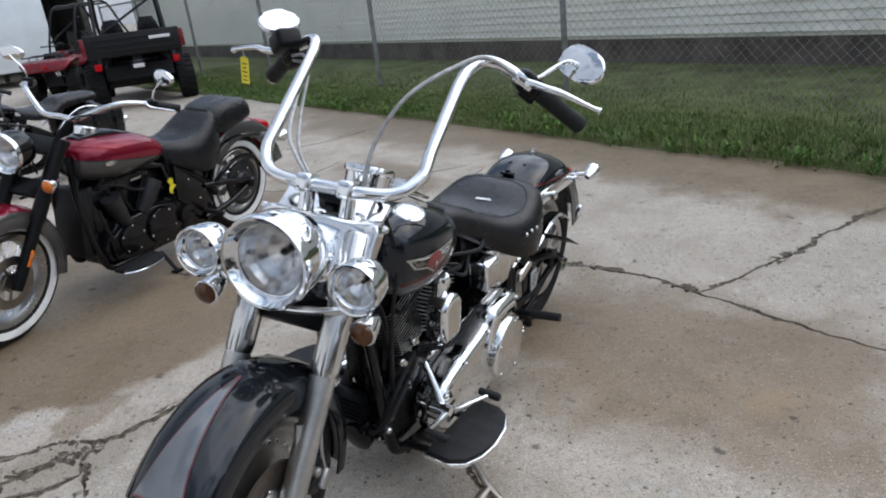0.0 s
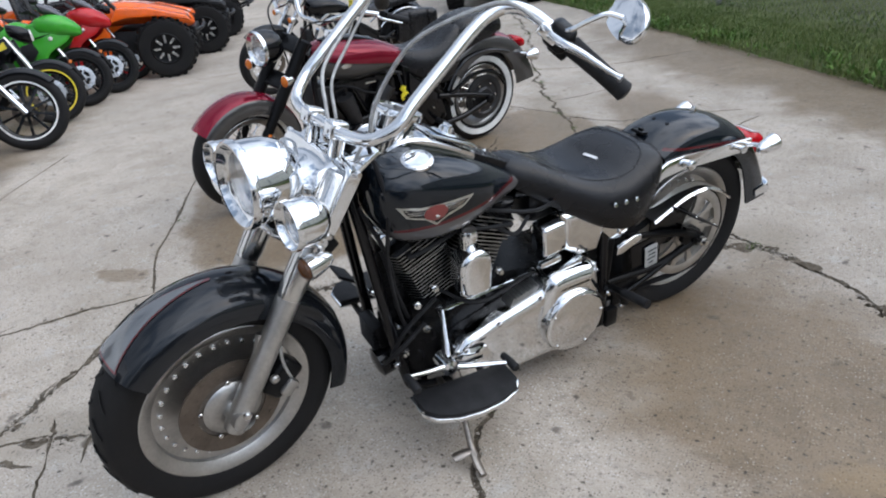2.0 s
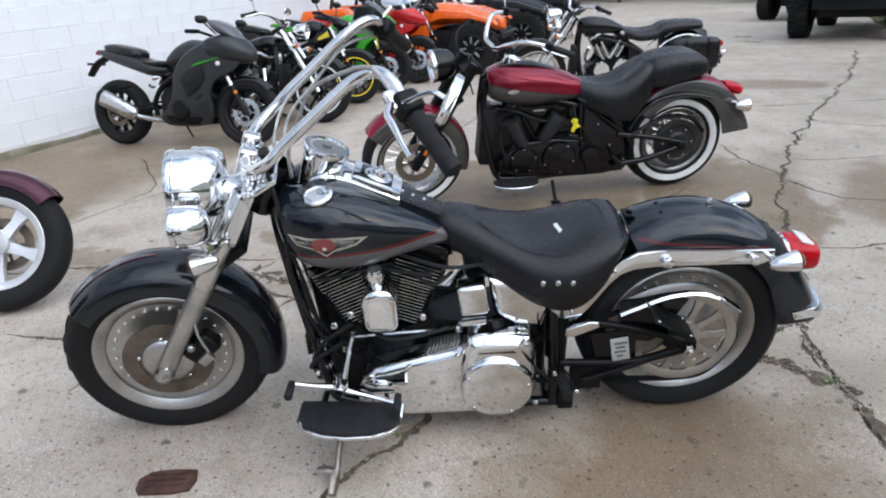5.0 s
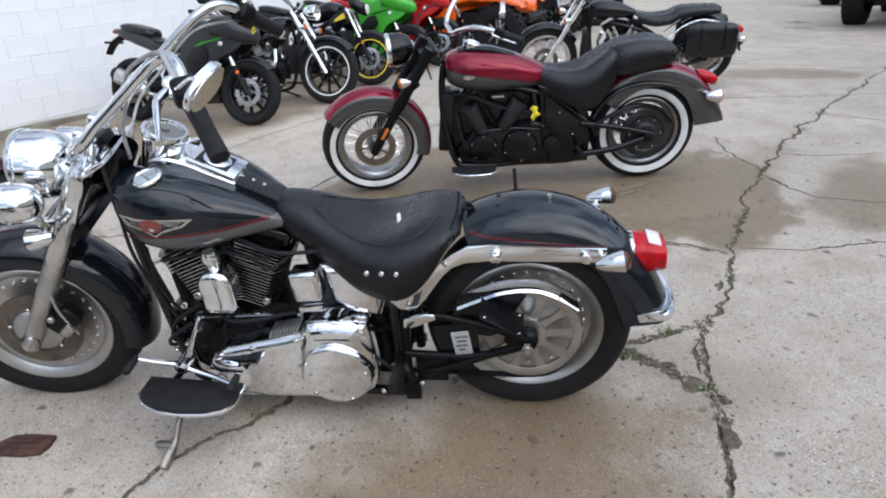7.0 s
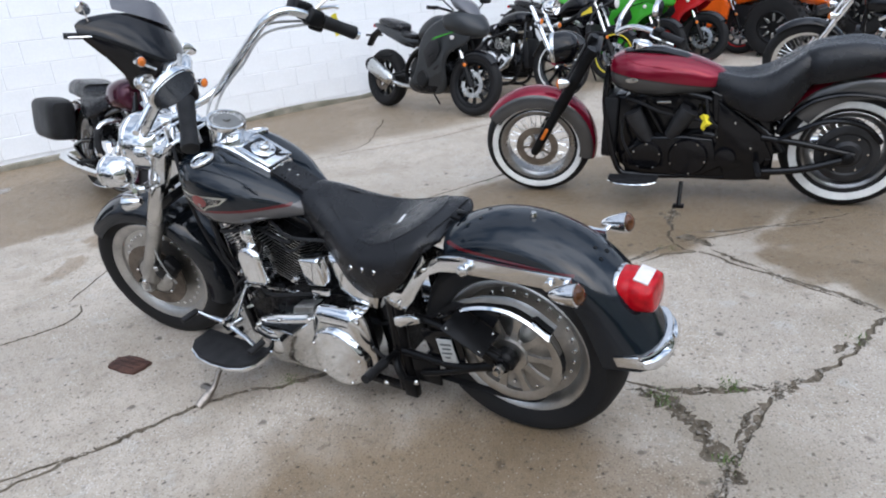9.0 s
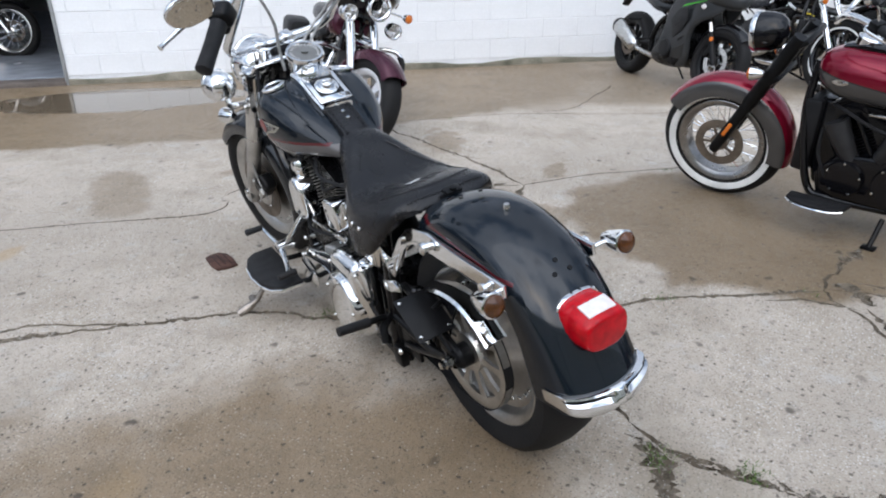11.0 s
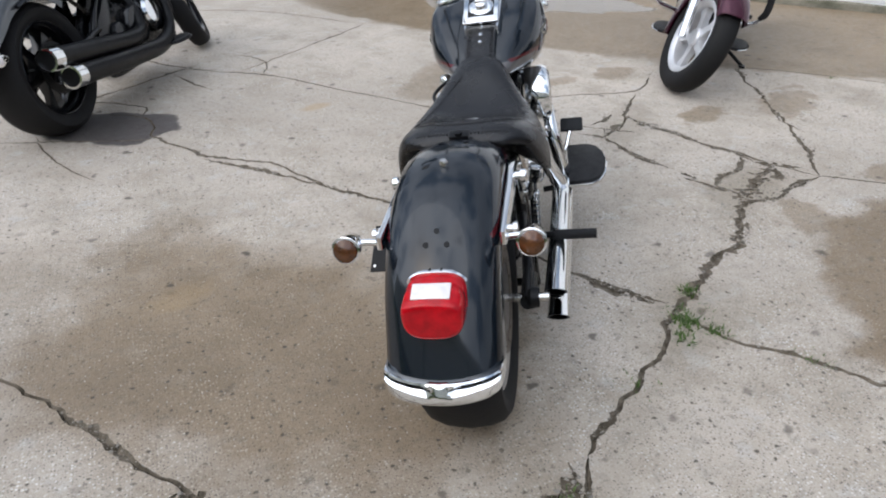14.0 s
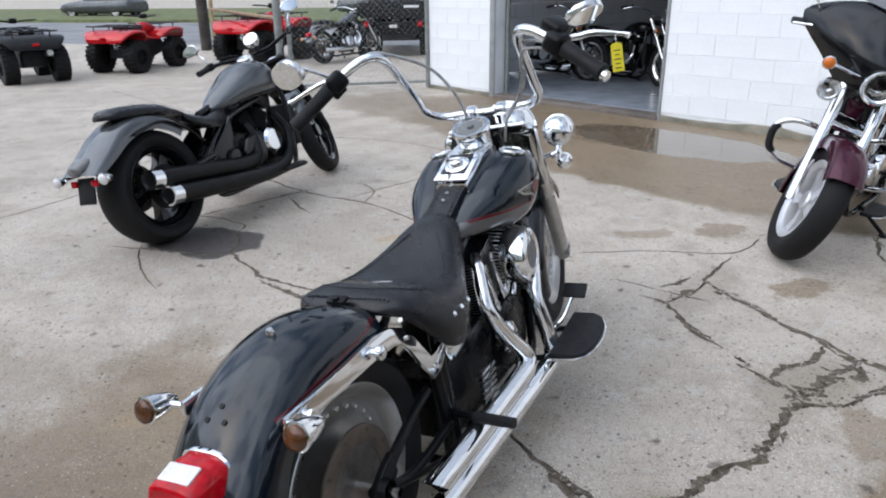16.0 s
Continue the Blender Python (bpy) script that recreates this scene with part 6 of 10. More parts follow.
    for x, hw, zt, zb, dip in catmull(st, 6):
        h = zt - zb
        half = []
        for k in range(15):
            a = radians(90 * k / 14)
            u = math.sin(a) ** (2 / square)
            half.append((u, zb + h * math.cos(a) ** (2 / square) - dip * (1 - u * u)))
        half += [(0.965, zb - 0.004), (0.90, zb + 0.05 * h), (0.5, zb + 0.35 * h), (0.0, zb + 0.35 * h)]
        rings.append([(x, hw * u, z) for u, z in half] + [(x, -hw * u, z) for u, z in half[-2:0:-1]])
    loft(bm, rings)
    seat = part("saddle", bm, LEATHER, t, "black leather solo saddle with side skirts", sharp=75)
    for s in (1, -1):
        bolt_heads("stud", [(0.445 - 0.042 * k, 0.206 * s, 0.598 - 0.002 * k) for k in range(3)], (0, s, 0.35), 0.0075, 0.006, CHROME, seat)
    # welted seam round the sitting pad
    bm = B()
    seam = [(0.62, 0.045), (0.56, 0.085), (0.48, 0.128), (0.40, 0.152), (0.33, 0.150), (0.275, 0.118), (0.25, 0.06)]
    seam = seam + [(0.245, 0.0)] + [(x, -y) for x, y in seam[::-1]]
    tube(bm, [(float(p[0]), float(p[1]), seat_z(p[0], p[1]) - 0.0005) for p in catmull([(x, y, 0) for x, y in seam], 4)], 0.0032, 8, 1)
    part("seam_welt", bm, LEATHER, seat)
    bm = B()
    box(bm, (0.012, 0.060, 0.0015), pose(0.378, 0.008, seat_z(0.378, 0.008) + 0.0012, 0, 17, 12), 0.0005)
    part("saddle_tag", bm, WHITE, seat, "small white fabric tag")
    bm = B()
    for k in range(24):
        y = -0.118 + 0.236 * k / 23
        x = 0.214 - 0.010 * (1 - (y / 0.13) ** 2)
        box(bm, (0.015, 0.0035, 0.003), pose(x, y, seat_z(x, y) - 0.0002, 0, 10, 0), 0.001)
    each("lace", bm, PAD, seat)
    bm = B()
    box(bm, (0.03, 0.05, 0.010), pose(0.172, 0, 0.700, 0, -12, 0), 0.003)
    lathe(bm, [(0.010, 0), (0.010, 0.008), (0, 0.010)], axis((0.166, 0, 0.703), (-0.2, 0, 1)), 10)
    part("seat_bracket", bm, SATIN, seat)

    # rear fender with chrome struts, lamp and tip
    bm = B()
    fender(bm, (0.0, 0.318), 0.408, 63, 173.5, 0.122, 0.10, 0.05, 0.005, 48, 0.030, 0.78, 0.15)
    rf = part("rear_fender", bm, PAINT_FENDER, t, "broad black rear fender with a red pinstripe", sharp=60)
    bolt_heads("fender_nut", [(-0.068, 0, 0.7195)], (-0.17, 0, 1), 0.010, 0.016, CHROME_WORN, rf)
    bm = B()
    for x, y in ((-0.235, 0.0), (-0.258, 0.022), (-0.258, -0.022), (0.08, 0.03), (0.08, -0.03)):
        a = math.atan2(math.sqrt(0.4025 ** 2 - x * x), x)
        lathe(bm, [(0.006, -0.002), (0.006, 0.0008), (0, 0.0008)], axis((0.4085 * math.cos(a), y, 0.318 + 0.4085 * math.sin(a) - abs(y) * 0.05), (math.cos(a), 0, math.sin(a))), 10)
    each("screw_hole", bm, SATIN, rf)
    for s in (1, -1):
        bm = B()
        q = [(0.425, 0.470), (0.38, 0.425), (0.335, 0.415), (0.300, 0.46), (0.245, 0.545), (0.215, 0.575), (0.175, 0.592), (0.11, 0.594), (-0.02, 0.592), (-0.195, 0.586), (-0.225, 0.602), (-0.222, 0.630), (-0.02, 0.638), (0.10, 0.645), (0.165, 0.640), (0.215, 0.618), (0.262, 0.572), (0.330, 0.478), (0.36, 0.478), (0.40, 0.500)]
        prism(bm, q, 0.126 * s if s > 0 else -0.139, 0.139 if s > 0 else -0.126, SIDE, 0.004, 2)
        sr = part("fender_strut", bm, CHROME, rf, "chrome fender strut")
        bolt_heads("strut_bolt", [(0.352, 0.139 * s, 0.445), (0.232, 0.139 * s, 0.585)], (0, s, 0), 0.008, 0.007, CHROME_WORN, sr)
        bm = B()
        lathe(bm, [(0.011, 0), (0.011, 0.012), (0.017, 0.014), (0.017, 0.026), (0.012, 0.030), (0, 0.031)], axis((0.085, 0.139 * s, 0.617), (0, s, 0)), 16)
        lathe(bm, [(0.009, 0), (0.009, 0.010), (0.014, 0.012), (0.014, 0.020), (0, 0.022)], axis((-0.165, 0.139 * s, 0.608), (0, s, 0)), 14)
        each("docking_stud", bm, CHROME, sr)
        bm = B()
        tube(bm, [(-0.205, 0.135 * s, 0.610), (-0.212, 0.16 * s, 0.616), (-0.220, 0.188 * s, 0.620)], 0.008, 10, 3)
        part("signal_stem", bm, CHROME, sr)
        bullet_signal("turn_signal", sr, (-0.262, 0.194 * s, 0.626), (-1, 0, 0.16), 0.0295, 0.078, I)
    a = radians(147)
    T = Matrix.Translation((0.402 * math.cos(a), 0, 0.326 + 0.402 * math.sin(a))) @ Matrix.Rotation(radians(2), 4, "Y")

    def oval(dx, w, h0, h1, e=2.9, n=40):
        out = []
        for i in range(n):
            u = 2 * math.pi * i / n
            cy, sz = math.cos(u), math.sin(u)
            out.append(T @ Vector((dx, w * math.copysign(abs(cy) ** (2 / e), cy), (h1 if sz > 0 else -h0) * math.copysign(abs(sz) ** (2 / e), sz))))
        return out
    bm = B()
    loft(bm, [oval(0.075, 0.056, -0.048, 0.046), oval(0.046, 0.064, -0.052, 0.050), oval(0.030, 0.067, -0.055, 0.052), oval(0.026, 0.064, -0.053, 0.050)])
    tl = part("tail_lamp", bm, CHROME, rf, "red tail lamp in a chrome base")
    bm = B()
    loft(bm, [oval(0.034, 0.059, -0.054, 0.043), oval(0.024, 0.0625, -0.056, 0.046), oval(0.0, 0.063, -0.056, 0.047), oval(-0.004, 0.061, -0.054, 0.045), oval(-0.008, 0.063, -0.056, 0.046), oval(-0.025, 0.063, -0.056, 0.044), oval(-0.050, 0.062, -0.055, 0.036), oval(-0.060, 0.060, -0.053, 0.032), oval(-0.0645, 0.056, -0.049, 0.028), oval(-0.066, 0.050, -0.043, 0.022)])
    part("red_lens", bm, RED_LENS, tl, "red ribbed lens", sharp=60)
    bm = B()
    box(bm, (0.040, 0.078, 0.005), T @ Matrix.Translation((-0.032, 0, 0.0402)) @ Matrix.Rotation(radians(-19), 4, "Y"), 0.002)
    part("plate_window", bm, WHITE_LENS, tl, "clear window on top")
    bm = B()
    loft(bm, [oval(0.078, 0.066, -0.058, 0.050), oval(0.052, 0.0725, -0.061, 0.055), oval(0.041, 0.072, -0.060, 0.054)])
    part("gasket", bm, PAD, tl)
    bm = B()
    for y in (0.012, -0.012):
        box(bm, (0.022, 0.005, 0.004), T @ Matrix.Translation((0.040, y, 0.0505)), 0.001)
    each("slot", bm, SATIN, tl)
    bm = B()
    box(bm, (0.004, 0.112, 0.140), pose(0.070, 0.194, 0.440, 0, 60, 0), 0.0015)
    pb = part("plate_bracket", bm, SATIN, t, "riveted black plate bracket")
    bm = B()
    tube(bm, [(0.08, 0.130, 0.448), (0.075, 0.165, 0.440)], 0.008, 8, 1)
    part("arm", bm, SATIN, pb)
    bolt_heads("rivet", [(0.117, 0.238, 0.470), (0.021, 0.238, 0.414), (0.021, 0.152, 0.414)], (-0.5, 0, 0.87), 0.005, 0.004, CHROME_WORN, pb)
    # chrome tip round the fender's lower edge
    bm = B()
    rings = []
    for k in range(49):
        u = -1 + 2 * k / 48
        bq = radians(80 * u)
        y = 0.127 * math.sin(bq) / math.sin(radians(80))
        dr = -0.05 * (1 - math.cos(bq)) / (1 - math.cos(radians(80)))
        if abs(u) > 0.9:
            dr -= (abs(u) - 0.9) * 0.4
        low = radians(174.4 - 3.6 * abs(u) ** 3)
        hi = radians(168.2 - 2.2 * abs(u) ** 1.5)
        R0 = 0.402 + 0.026
        # a channel either side runs out into the raised point at the middle
        cut = 0.011 * min(1.0, max(0.0, (abs(u) - 0.07) * 6)) * (1 - 0.8 * abs(u) ** 3)
        crest = 0.005 * max(0.0, 1 - abs(u) * 7)
        top = 0.50 + 0.16 * min(1.0, abs(u) * 2.2)
        pt = lambda R, q: (R * math.cos(low + (hi - low) * q), y, 0.318 + R * math.sin(low + (hi - low) * q))
        rings.append([pt(R0 + dr - 0.006, 0), pt(R0 + dr + 0.017, 0), pt(R0 + dr + 0.020, 0.10), pt(R0 + dr + 0.019 + crest, top - 0.16), pt(R0 + dr + 0.017 + crest - cut, top), pt(R0 + dr + 0.013 + crest - cut, 0.78), pt(R0 + dr + 0.013 + crest * 0.5, 0.86), pt(R0 + dr + 0.011, 0.95), pt(R0 + dr + 0.002, 1.0), pt(R0 + dr - 0.010, 1.0)])
    loft(bm, rings)
    ft = part("fender_tip", bm, CHROME, rf, "chrome fender tip with a point at its middle")
    for sd in (1, -1):
        bm = B()
        rings = []
        for k in range(17):
            u = 0.10 + 0.80 * k / 16
            bq = radians(80 * u)
            y = sd * 0.127 * math.sin(bq) / math.sin(radians(80))
            dr = -0.05 * (1 - math.cos(bq)) / (1 - math.cos(radians(80)))
            low, hi = radians(174.4 - 3.6 * u ** 3), radians(168.2 - 2.2 * u ** 1.5)
            top = 0.50 + 0.16 * min(1.0, u * 2.2)
            half = 0.105 * min(1.0, (u - 0.09) * 3.5) * (1 - 0.75 * u ** 2)
            mid = (top + 0.78) / 2
            cut = 0.011 * min(1.0, max(0.0, (u - 0.07) * 6)) * (1 - 0.8 * u ** 3)
            R1 = 0.428 + dr + 0.015 - cut + 0.0015
            pt = lambda R, q: (R * math.cos(low + (hi - low) * q), y, 0.318 + R * math.sin(low + (hi - low) * q))
            rings.append([pt(R1 + 0.002, mid - half), pt(R1, mid + half), pt(R1 - 0.006, mid + half), pt(R1 - 0.004, mid - half)])
        loft(bm, rings)
        part("channel", bm, BLACK, ft, "black channel")

    # floorboards, pedals, pegs, kickstand
    def floorboard(s, z0):
        q = [(0.865, 0.0), (0.870, 0.085), (0.895, 0.120), (0.95, 0.142), (1.03, 0.150), (1.10, 0.142), (1.155, 0.118), (1.182, 0.080), (1.180, 0.0)]
        F = pose(0.012, 0.250 * s, z0) @ Matrix.Rotation(radians(-4), 4, "Y")
        if s < 0:
            q = [(x, -y) for x, y in q]
        bm = B()
        prism(bm, q, -0.012, 0.002, F @ Matrix.Translation((0, 0, 0.07)), 0.004, 2)
        fb = part("floorboard", bm, CHROME, t, "half-moon floorboard with a black rubber pad")
        cx, cy = 1.02, 0.07 * s
        bm = B()
        prism(bm, [(cx + (x - cx) * 0.955, cy + (y - cy) * 0.93) for x, y in q], 0.002, 0.014, F @ Matrix.Translation((0, 0, 0.07)), 0.004, 2)
        part("rubber_pad", bm, PAD, fb)
        bm = B()
        for x in (0.92, 1.12):
            tube(bm, [F @ Vector((x, -0.09 * s, 0.03)), F @ Vector((x, 0.06 * s, 0.052))], 0.011, 8, 1)
        each("bracket", bm, SATIN, fb)
    floorboard(1, 0.082)
    floorboard(-1, 0.084)
    bm = B()
    tube(bm, [(1.195, 0.268, 0.328), (1.13, 0.262, 0.310), (1.07, 0.256, 0.297), (1.02, 0.260, 0.278), (0.95, 0.276, 0.266), (0.884, 0.300, 0.260)], [0.007, 0.008, 0.012, 0.011, 0.009, 0.007], 10, 5, flat=0.8)
    lathe(bm, [(0.024, -0.03), (0.024, 0.03), (0.012, 0.036)], AY(1.058, 0.235, 0.290), 16)
    sh = part("shift_lever", bm, CHROME, t, "chrome heel-toe shift lever")
    for x, z in ((1.195, 0.328), (0.884, 0.262)):
        bm = B()
        lathe(bm, [(0, -0.035), (0.011, -0.033), (0.013, 0.03), (0.010, 0.035), (0, 0.036)], AY(x, 0.30, z), 12)
        part("peg_rubber", bm, PAD, sh)
    bm = B()
    tube(bm, [(1.018, 0.150, 0.402), (1.032, 0.185, 0.36), (1.048, 0.225, 0.30)], [0.010, 0.012, 0.016], 10, 5, flat=0.6)
    tube(bm, [(1.018, 0.150, 0.402), (0.69, 0.140, 0.412)], 0.005, 8, 1)
    lathe(bm, [(0.014, -0.012), (0.014, 0.012)], AY(1.018, 0.150, 0.402), 12)
    lathe(bm, [(0.012, -0.012), (0.012, 0.012)], AY(0.69, 0.140, 0.412), 12)
    part("shift_rod", bm, CHROME, t)
    bm = B()
    tube(bm, [(1.0, -0.19, 0.22), (1.08, -0.24, 0.26), (1.14, -0.265, 0.325)], 0.008, 8, 4)
    bp = part("brake_pedal", bm, CHROME, t)
    bm = B()
    box(bm, (0.06, 0.085, 0.014), pose(1.155, -0.272, 0.342, 0, -35, 0), 0.006)
    part("pedal_pad", bm, PAD, bp)
    for s, p0, p1 in ((1, (0.39, 0.17, 0.262), (0.385, 0.330, 0.285)), (-1, (0.39, -0.15, 0.28), (0.365, -0.335, 0.292))):
        bm = B()
        tube(bm, [p0, tuple((np.array(p0) * 0.6 + np.array(p1) * 0.4))], 0.011, 10, 1)
        pg = part("passenger_peg", bm, SATIN, t)
        bm = B()
        tube(bm, [tuple((np.array(p0) * 0.65 + np.array(p1) * 0.35)), p1], [0.016, 0.015], 12, 1)
        part("peg_rubber", bm, PAD, pg)
    iM = M.inverted()
    g = lambda x, y, z: tuple(iM @ Vector((x, y, z)))
    bm = B()
    tube(bm, [(1.02, 0.12, 0.12), g(0.128, 1.885, 0.125), g(0.179, 1.838, 0.052), g(0.200, 1.82, 0.032)], [0.011, 0.0095, 0.010, 0.013], 10, 4)
    tube(bm, [g(0.190, 1.828, 0.040), g(0.214, 1.808, 0.022), g(0.240, 1.790, 0.008)], [0.014, 0.017, 0.013], 12, 4, flat=0.6)
    tube(bm, [g(0.188, 1.830, 0.044), g(0.168, 1.806, 0.044), g(0.152, 1.784, 0.040)], [0.011, 0.015, 0.014], 10, 3, flat=0.55)
    ks = part("kickstand", bm, ALU_DARK, t, "dulled chrome kickstand with a side tab")

    # front fender
    bm = B()
    fender(bm, (FA[0] - 0.014, FA[2] - 0.004), 0.354, 43, 198, 0.098, 0.085, 0.045, 0.005, 52, 0.0, 0.8)
    ff = part("front_fender", bm, PAINT_TANKLESS, t, "long black front fender with a silver panel", ST, 60)
    # silver panel on its nose, edged in red
    def fender_patch(name, a0, a1, w0, w1, off, mt):
        bm = B()
        rings = []
        for i in range(25):
            u = i / 24
            an = radians(a0 + (a1 - a0) * u)
            w = w0 + (w1 - w0) * u ** 0.8
            row = []
            for k in range(7):
                y = w * (-1 + 2 * k / 6)
                bq = math.asin(min(0.999, abs(y) / 0.098 * math.sin(radians(80))))
                dr = -0.045 * (1 - math.cos(bq)) / (1 - math.cos(radians(80)))
                row.append((FA[0] - 0.014 + (0.354 + dr + off) * math.cos(an), y, FA[2] - 0.004 + (0.354 + dr + off) * math.sin(an)))
            rings.append(row)
        loft(bm, rings, False, False)
        return part(name, bm, mt, ff, m=ST)
    fender_patch("red_edge", 44.6, 94, 0.0575, 0.004, 0.0014, RED_PIN)
    fender_patch("silver_panel", 45.5, 92, 0.054, 0.002, 0.0026, SILVER_PANEL)

    # fork legs
    fdir = ax
    for s in (1, -1):
        y = 0.115 * s
        base = Vector((FA[0], y, FA[2]))
        p = lambda d, dy=0: tuple(base + fdir * d + Vector((0, dy, 0)))
        bm = B()
        tube(bm, [p(-0.045), p(-0.03), p(0.06), p(0.25), p(0.36)], [0.022, 0.029, 0.030, 0.030, 0.031], 20, 3)
        lathe(bm, [(0.03, -0.03), (0.03, 0.03)], AY(FA[0], y, FA[2]), 20)
        leg = part("fork_leg", bm, ALU, t, "grey cast fork leg", ST)
        bm = B()
        tube(bm, [p(0.34), p(0.36), p(0.672), p(0.680)], [0.030, 0.034, 0.034, 0.028], 20, 1)
        part("fork_cover", bm, CHROME_WORN, leg, m=ST)
        bolt_heads("fork_bolt", [p(0.02, 0.03 * s)], (0, s, 0), 0.012, 0.008, CHROME_WORN, leg, ST)
        bm = B()
        tube(bm, [p(0.10), (FA[0] - 0.10, 0.10 * s, FA[2] + 0.21)], 0.012, 8, 1)
        part("fender_mount", bm, ALU, leg, m=ST)
    # front caliper, behind the leg
    bm = B()
    box(bm, (0.11, 0.06, 0.075), pose(FA[0] - 0.125, 0.105, FA[2] + 0.06, 0, 40, 0), 0.016, 3)
    cal = part("brake_caliper", bm, SATIN, t, m=ST)
    bm = B()
    box(bm, (0.05, 0.022, 0.034), pose(FA[0] - 0.135, 0.137, FA[2] + 0.035, 0, 40, 0), 0.008, 2)
    lathe(bm, [(0.012, 0.0), (0.012, 0.010), (0.008, 0.014), (0, 0.015)], axis((FA[0] - 0.10, 0.134, FA[2] + 0.085), (0, 1, 0)), 12)
    part("caliper_bridge", bm, ALU, cal, m=ST)
    bm = B()
    tube(bm, [(FA[0] - 0.16, 0.13, FA[2] + 0.01), (FA[0] - 0.13, 0.135, FA[2] + 0.15), (1.46, 0.125, 0.62), (1.27, 0.11, 0.86), (1.20, 0.13, 0.98)], 0.0045, 8, 6)
    part("brake_line", bm, CABLE, t, m=ST)

    # headlamp nacelle, lamps, light bar
    bm = B()
    def nacelle_ring(f, neck=0.0, back=0.0):
        # f runs from the lamp's neck to the plate's edge
        out = []
        for k in range(64):
            w = 2 * math.pi * k / 64
            cy, sz = math.cos(w), math.sin(w)
            m = (abs(cy) ** 14 + abs(sz) ** 14) ** (-1 / 14)
            py, pz = cy * m, sz * m
            py = 0.009 + py * (0.158 - 0.010 * (1 - pz))
            pz = 0.922 + (pz - 1) * 0.085
            qy, qz = 0.044 * cy, 0.848 + 0.044 * sz
            y, z = qy + (py - qy) * f, qz + (pz - qz) * f
            out.append((1.275 + (0.922 - z) * 0.56 + neck - back * 0.87, y, z - back * 0.49))
        return out
    loft(bm, [nacelle_ring(*q) for q in ((0.0, 0.085), (0.03, 0.055), (0.09, 0.030), (0.18, 0.013), (0.30, 0.004), (0.44, 0.001), (0.66, 0.0), (0.90, 0.0), (0.965, 0.001), (0.99, -0.001), (1.0, -0.006), (1.0, -0.006, 0.030))])
    nac = part("nacelle", bm, CHROME, t, "wide flat chrome headlamp nacelle", ST, 45)
    bolt_heads("nacelle_bolt", [(1.264, 0.168, 0.908), (1.264, -0.156, 0.908), (1.352, 0.152, 0.766), (1.352, -0.140, 0.766)], (0, 1, 0), 0.010, 0.012, CHROME_WORN, nac, ST)
    bm = B()
    box(bm, (0.085, 0.28, 0.014), pose(1.222, 0.012, 0.915, 0, 28, 0), 0.005)
    part("top_tree", bm, CHROME, nac, m=ST)
    bm = B()
    box(bm, (0.09, 0.26, 0.03), pose(1.35, 0, 0.70, 0, 32, 0), 0.008)
    part("lower_tree", bm, SATIN, nac, m=ST)
    hd = (1, 0, 0.05)
    lamp_bulb("headlamp", t, (1.484, -0.002, 0.882), hd, 0.104, 0.150, CHROME, ST, None, "large chrome bullet headlamp")
    for s in (1, -1):
        ps = lamp_bulb("passing_lamp", t, (1.458, 0.196 * s, 0.856), hd, 0.057, 0.088, CHROME, ST, None, "small chrome passing lamp")
        bm = B()
        tube(bm, [(1.405, 0.192 * s, 0.815), (1.395, 0.195 * s, 0.785), (1.38, 0.17 * s, 0.772)], 0.013, 10, 4)
        part("lamp_stem", bm, CHROME, ps, m=ST)
        sg = bullet_signal("front_signal", t, (1.440, 0.205 * s, 0.738), (1, 0, -0.1), 0.031, 0.07, ST)
        bm = B()
        tube(bm, [(1.40, 0.200 * s, 0.748), (1.385, 0.190 * s, 0.785)], 0.009, 8, 1)
        part("signal_stem", bm, CHROME, sg, m=ST)
    bm = B()
    tube(bm, [(1.385, -0.205, 0.785), (1.42, -0.12, 0.762), (1.44, 0, 0.752), (1.42, 0.12, 0.762), (1.385, 0.205, 0.785)], 0.010, 10, 6)
    part("light_bar", bm, CHROME, t, m=ST)

    # handlebar with its fittings
    bm = B()
    HB = ST @ Matrix.Translation((0, 0.018, 0))
    half = [(1.253, 0.0, 0.982), (1.258, 0.085, 0.984), (1.236, 0.166, 0.990), (1.186, 0.208, 1.022), (1.136, 0.209, 1.067), (1.038, 0.211, 1.145), (0.975, 0.213, 1.195), (0.932, 0.219, 1.224), (0.888, 0.240, 1.241), (0.854, 0.287, 1.228), (0.820, 0.360, 1.178), (0.749, 0.480, 1.080)]
    bar = [(x, -y, z) for x, y, z in half[:0:-1]] + half
    tube(bm, bar, 0.0155, 16, 6)
    hb = part("handlebar", bm, CHROME, t, "tall chrome ape-hanger handlebar", HB)
    bm = B()
    for s in (1, -1):
        lathe(bm, [(0.020, -0.055), (0.018, 0.0), (0.026, 0.004)], axis((1.248, 0.055 * s, 0.972), (-0.3, 0, 1)), 16)
        box(bm, (0.052, 0.042, 0.045), pose(1.254, 0.055 * s, 0.984, 0, -20, 0), 0.010, 3)
    each("riser", bm, CHROME, hb, m=HB)
    bm = B()
    box(bm, (0.04, 0.07, 0.03), pose(1.225, 0.0, 0.955, 0, 20, 0), 0.008)
    part("wiring_box", bm, SATIN, hb, m=HB)
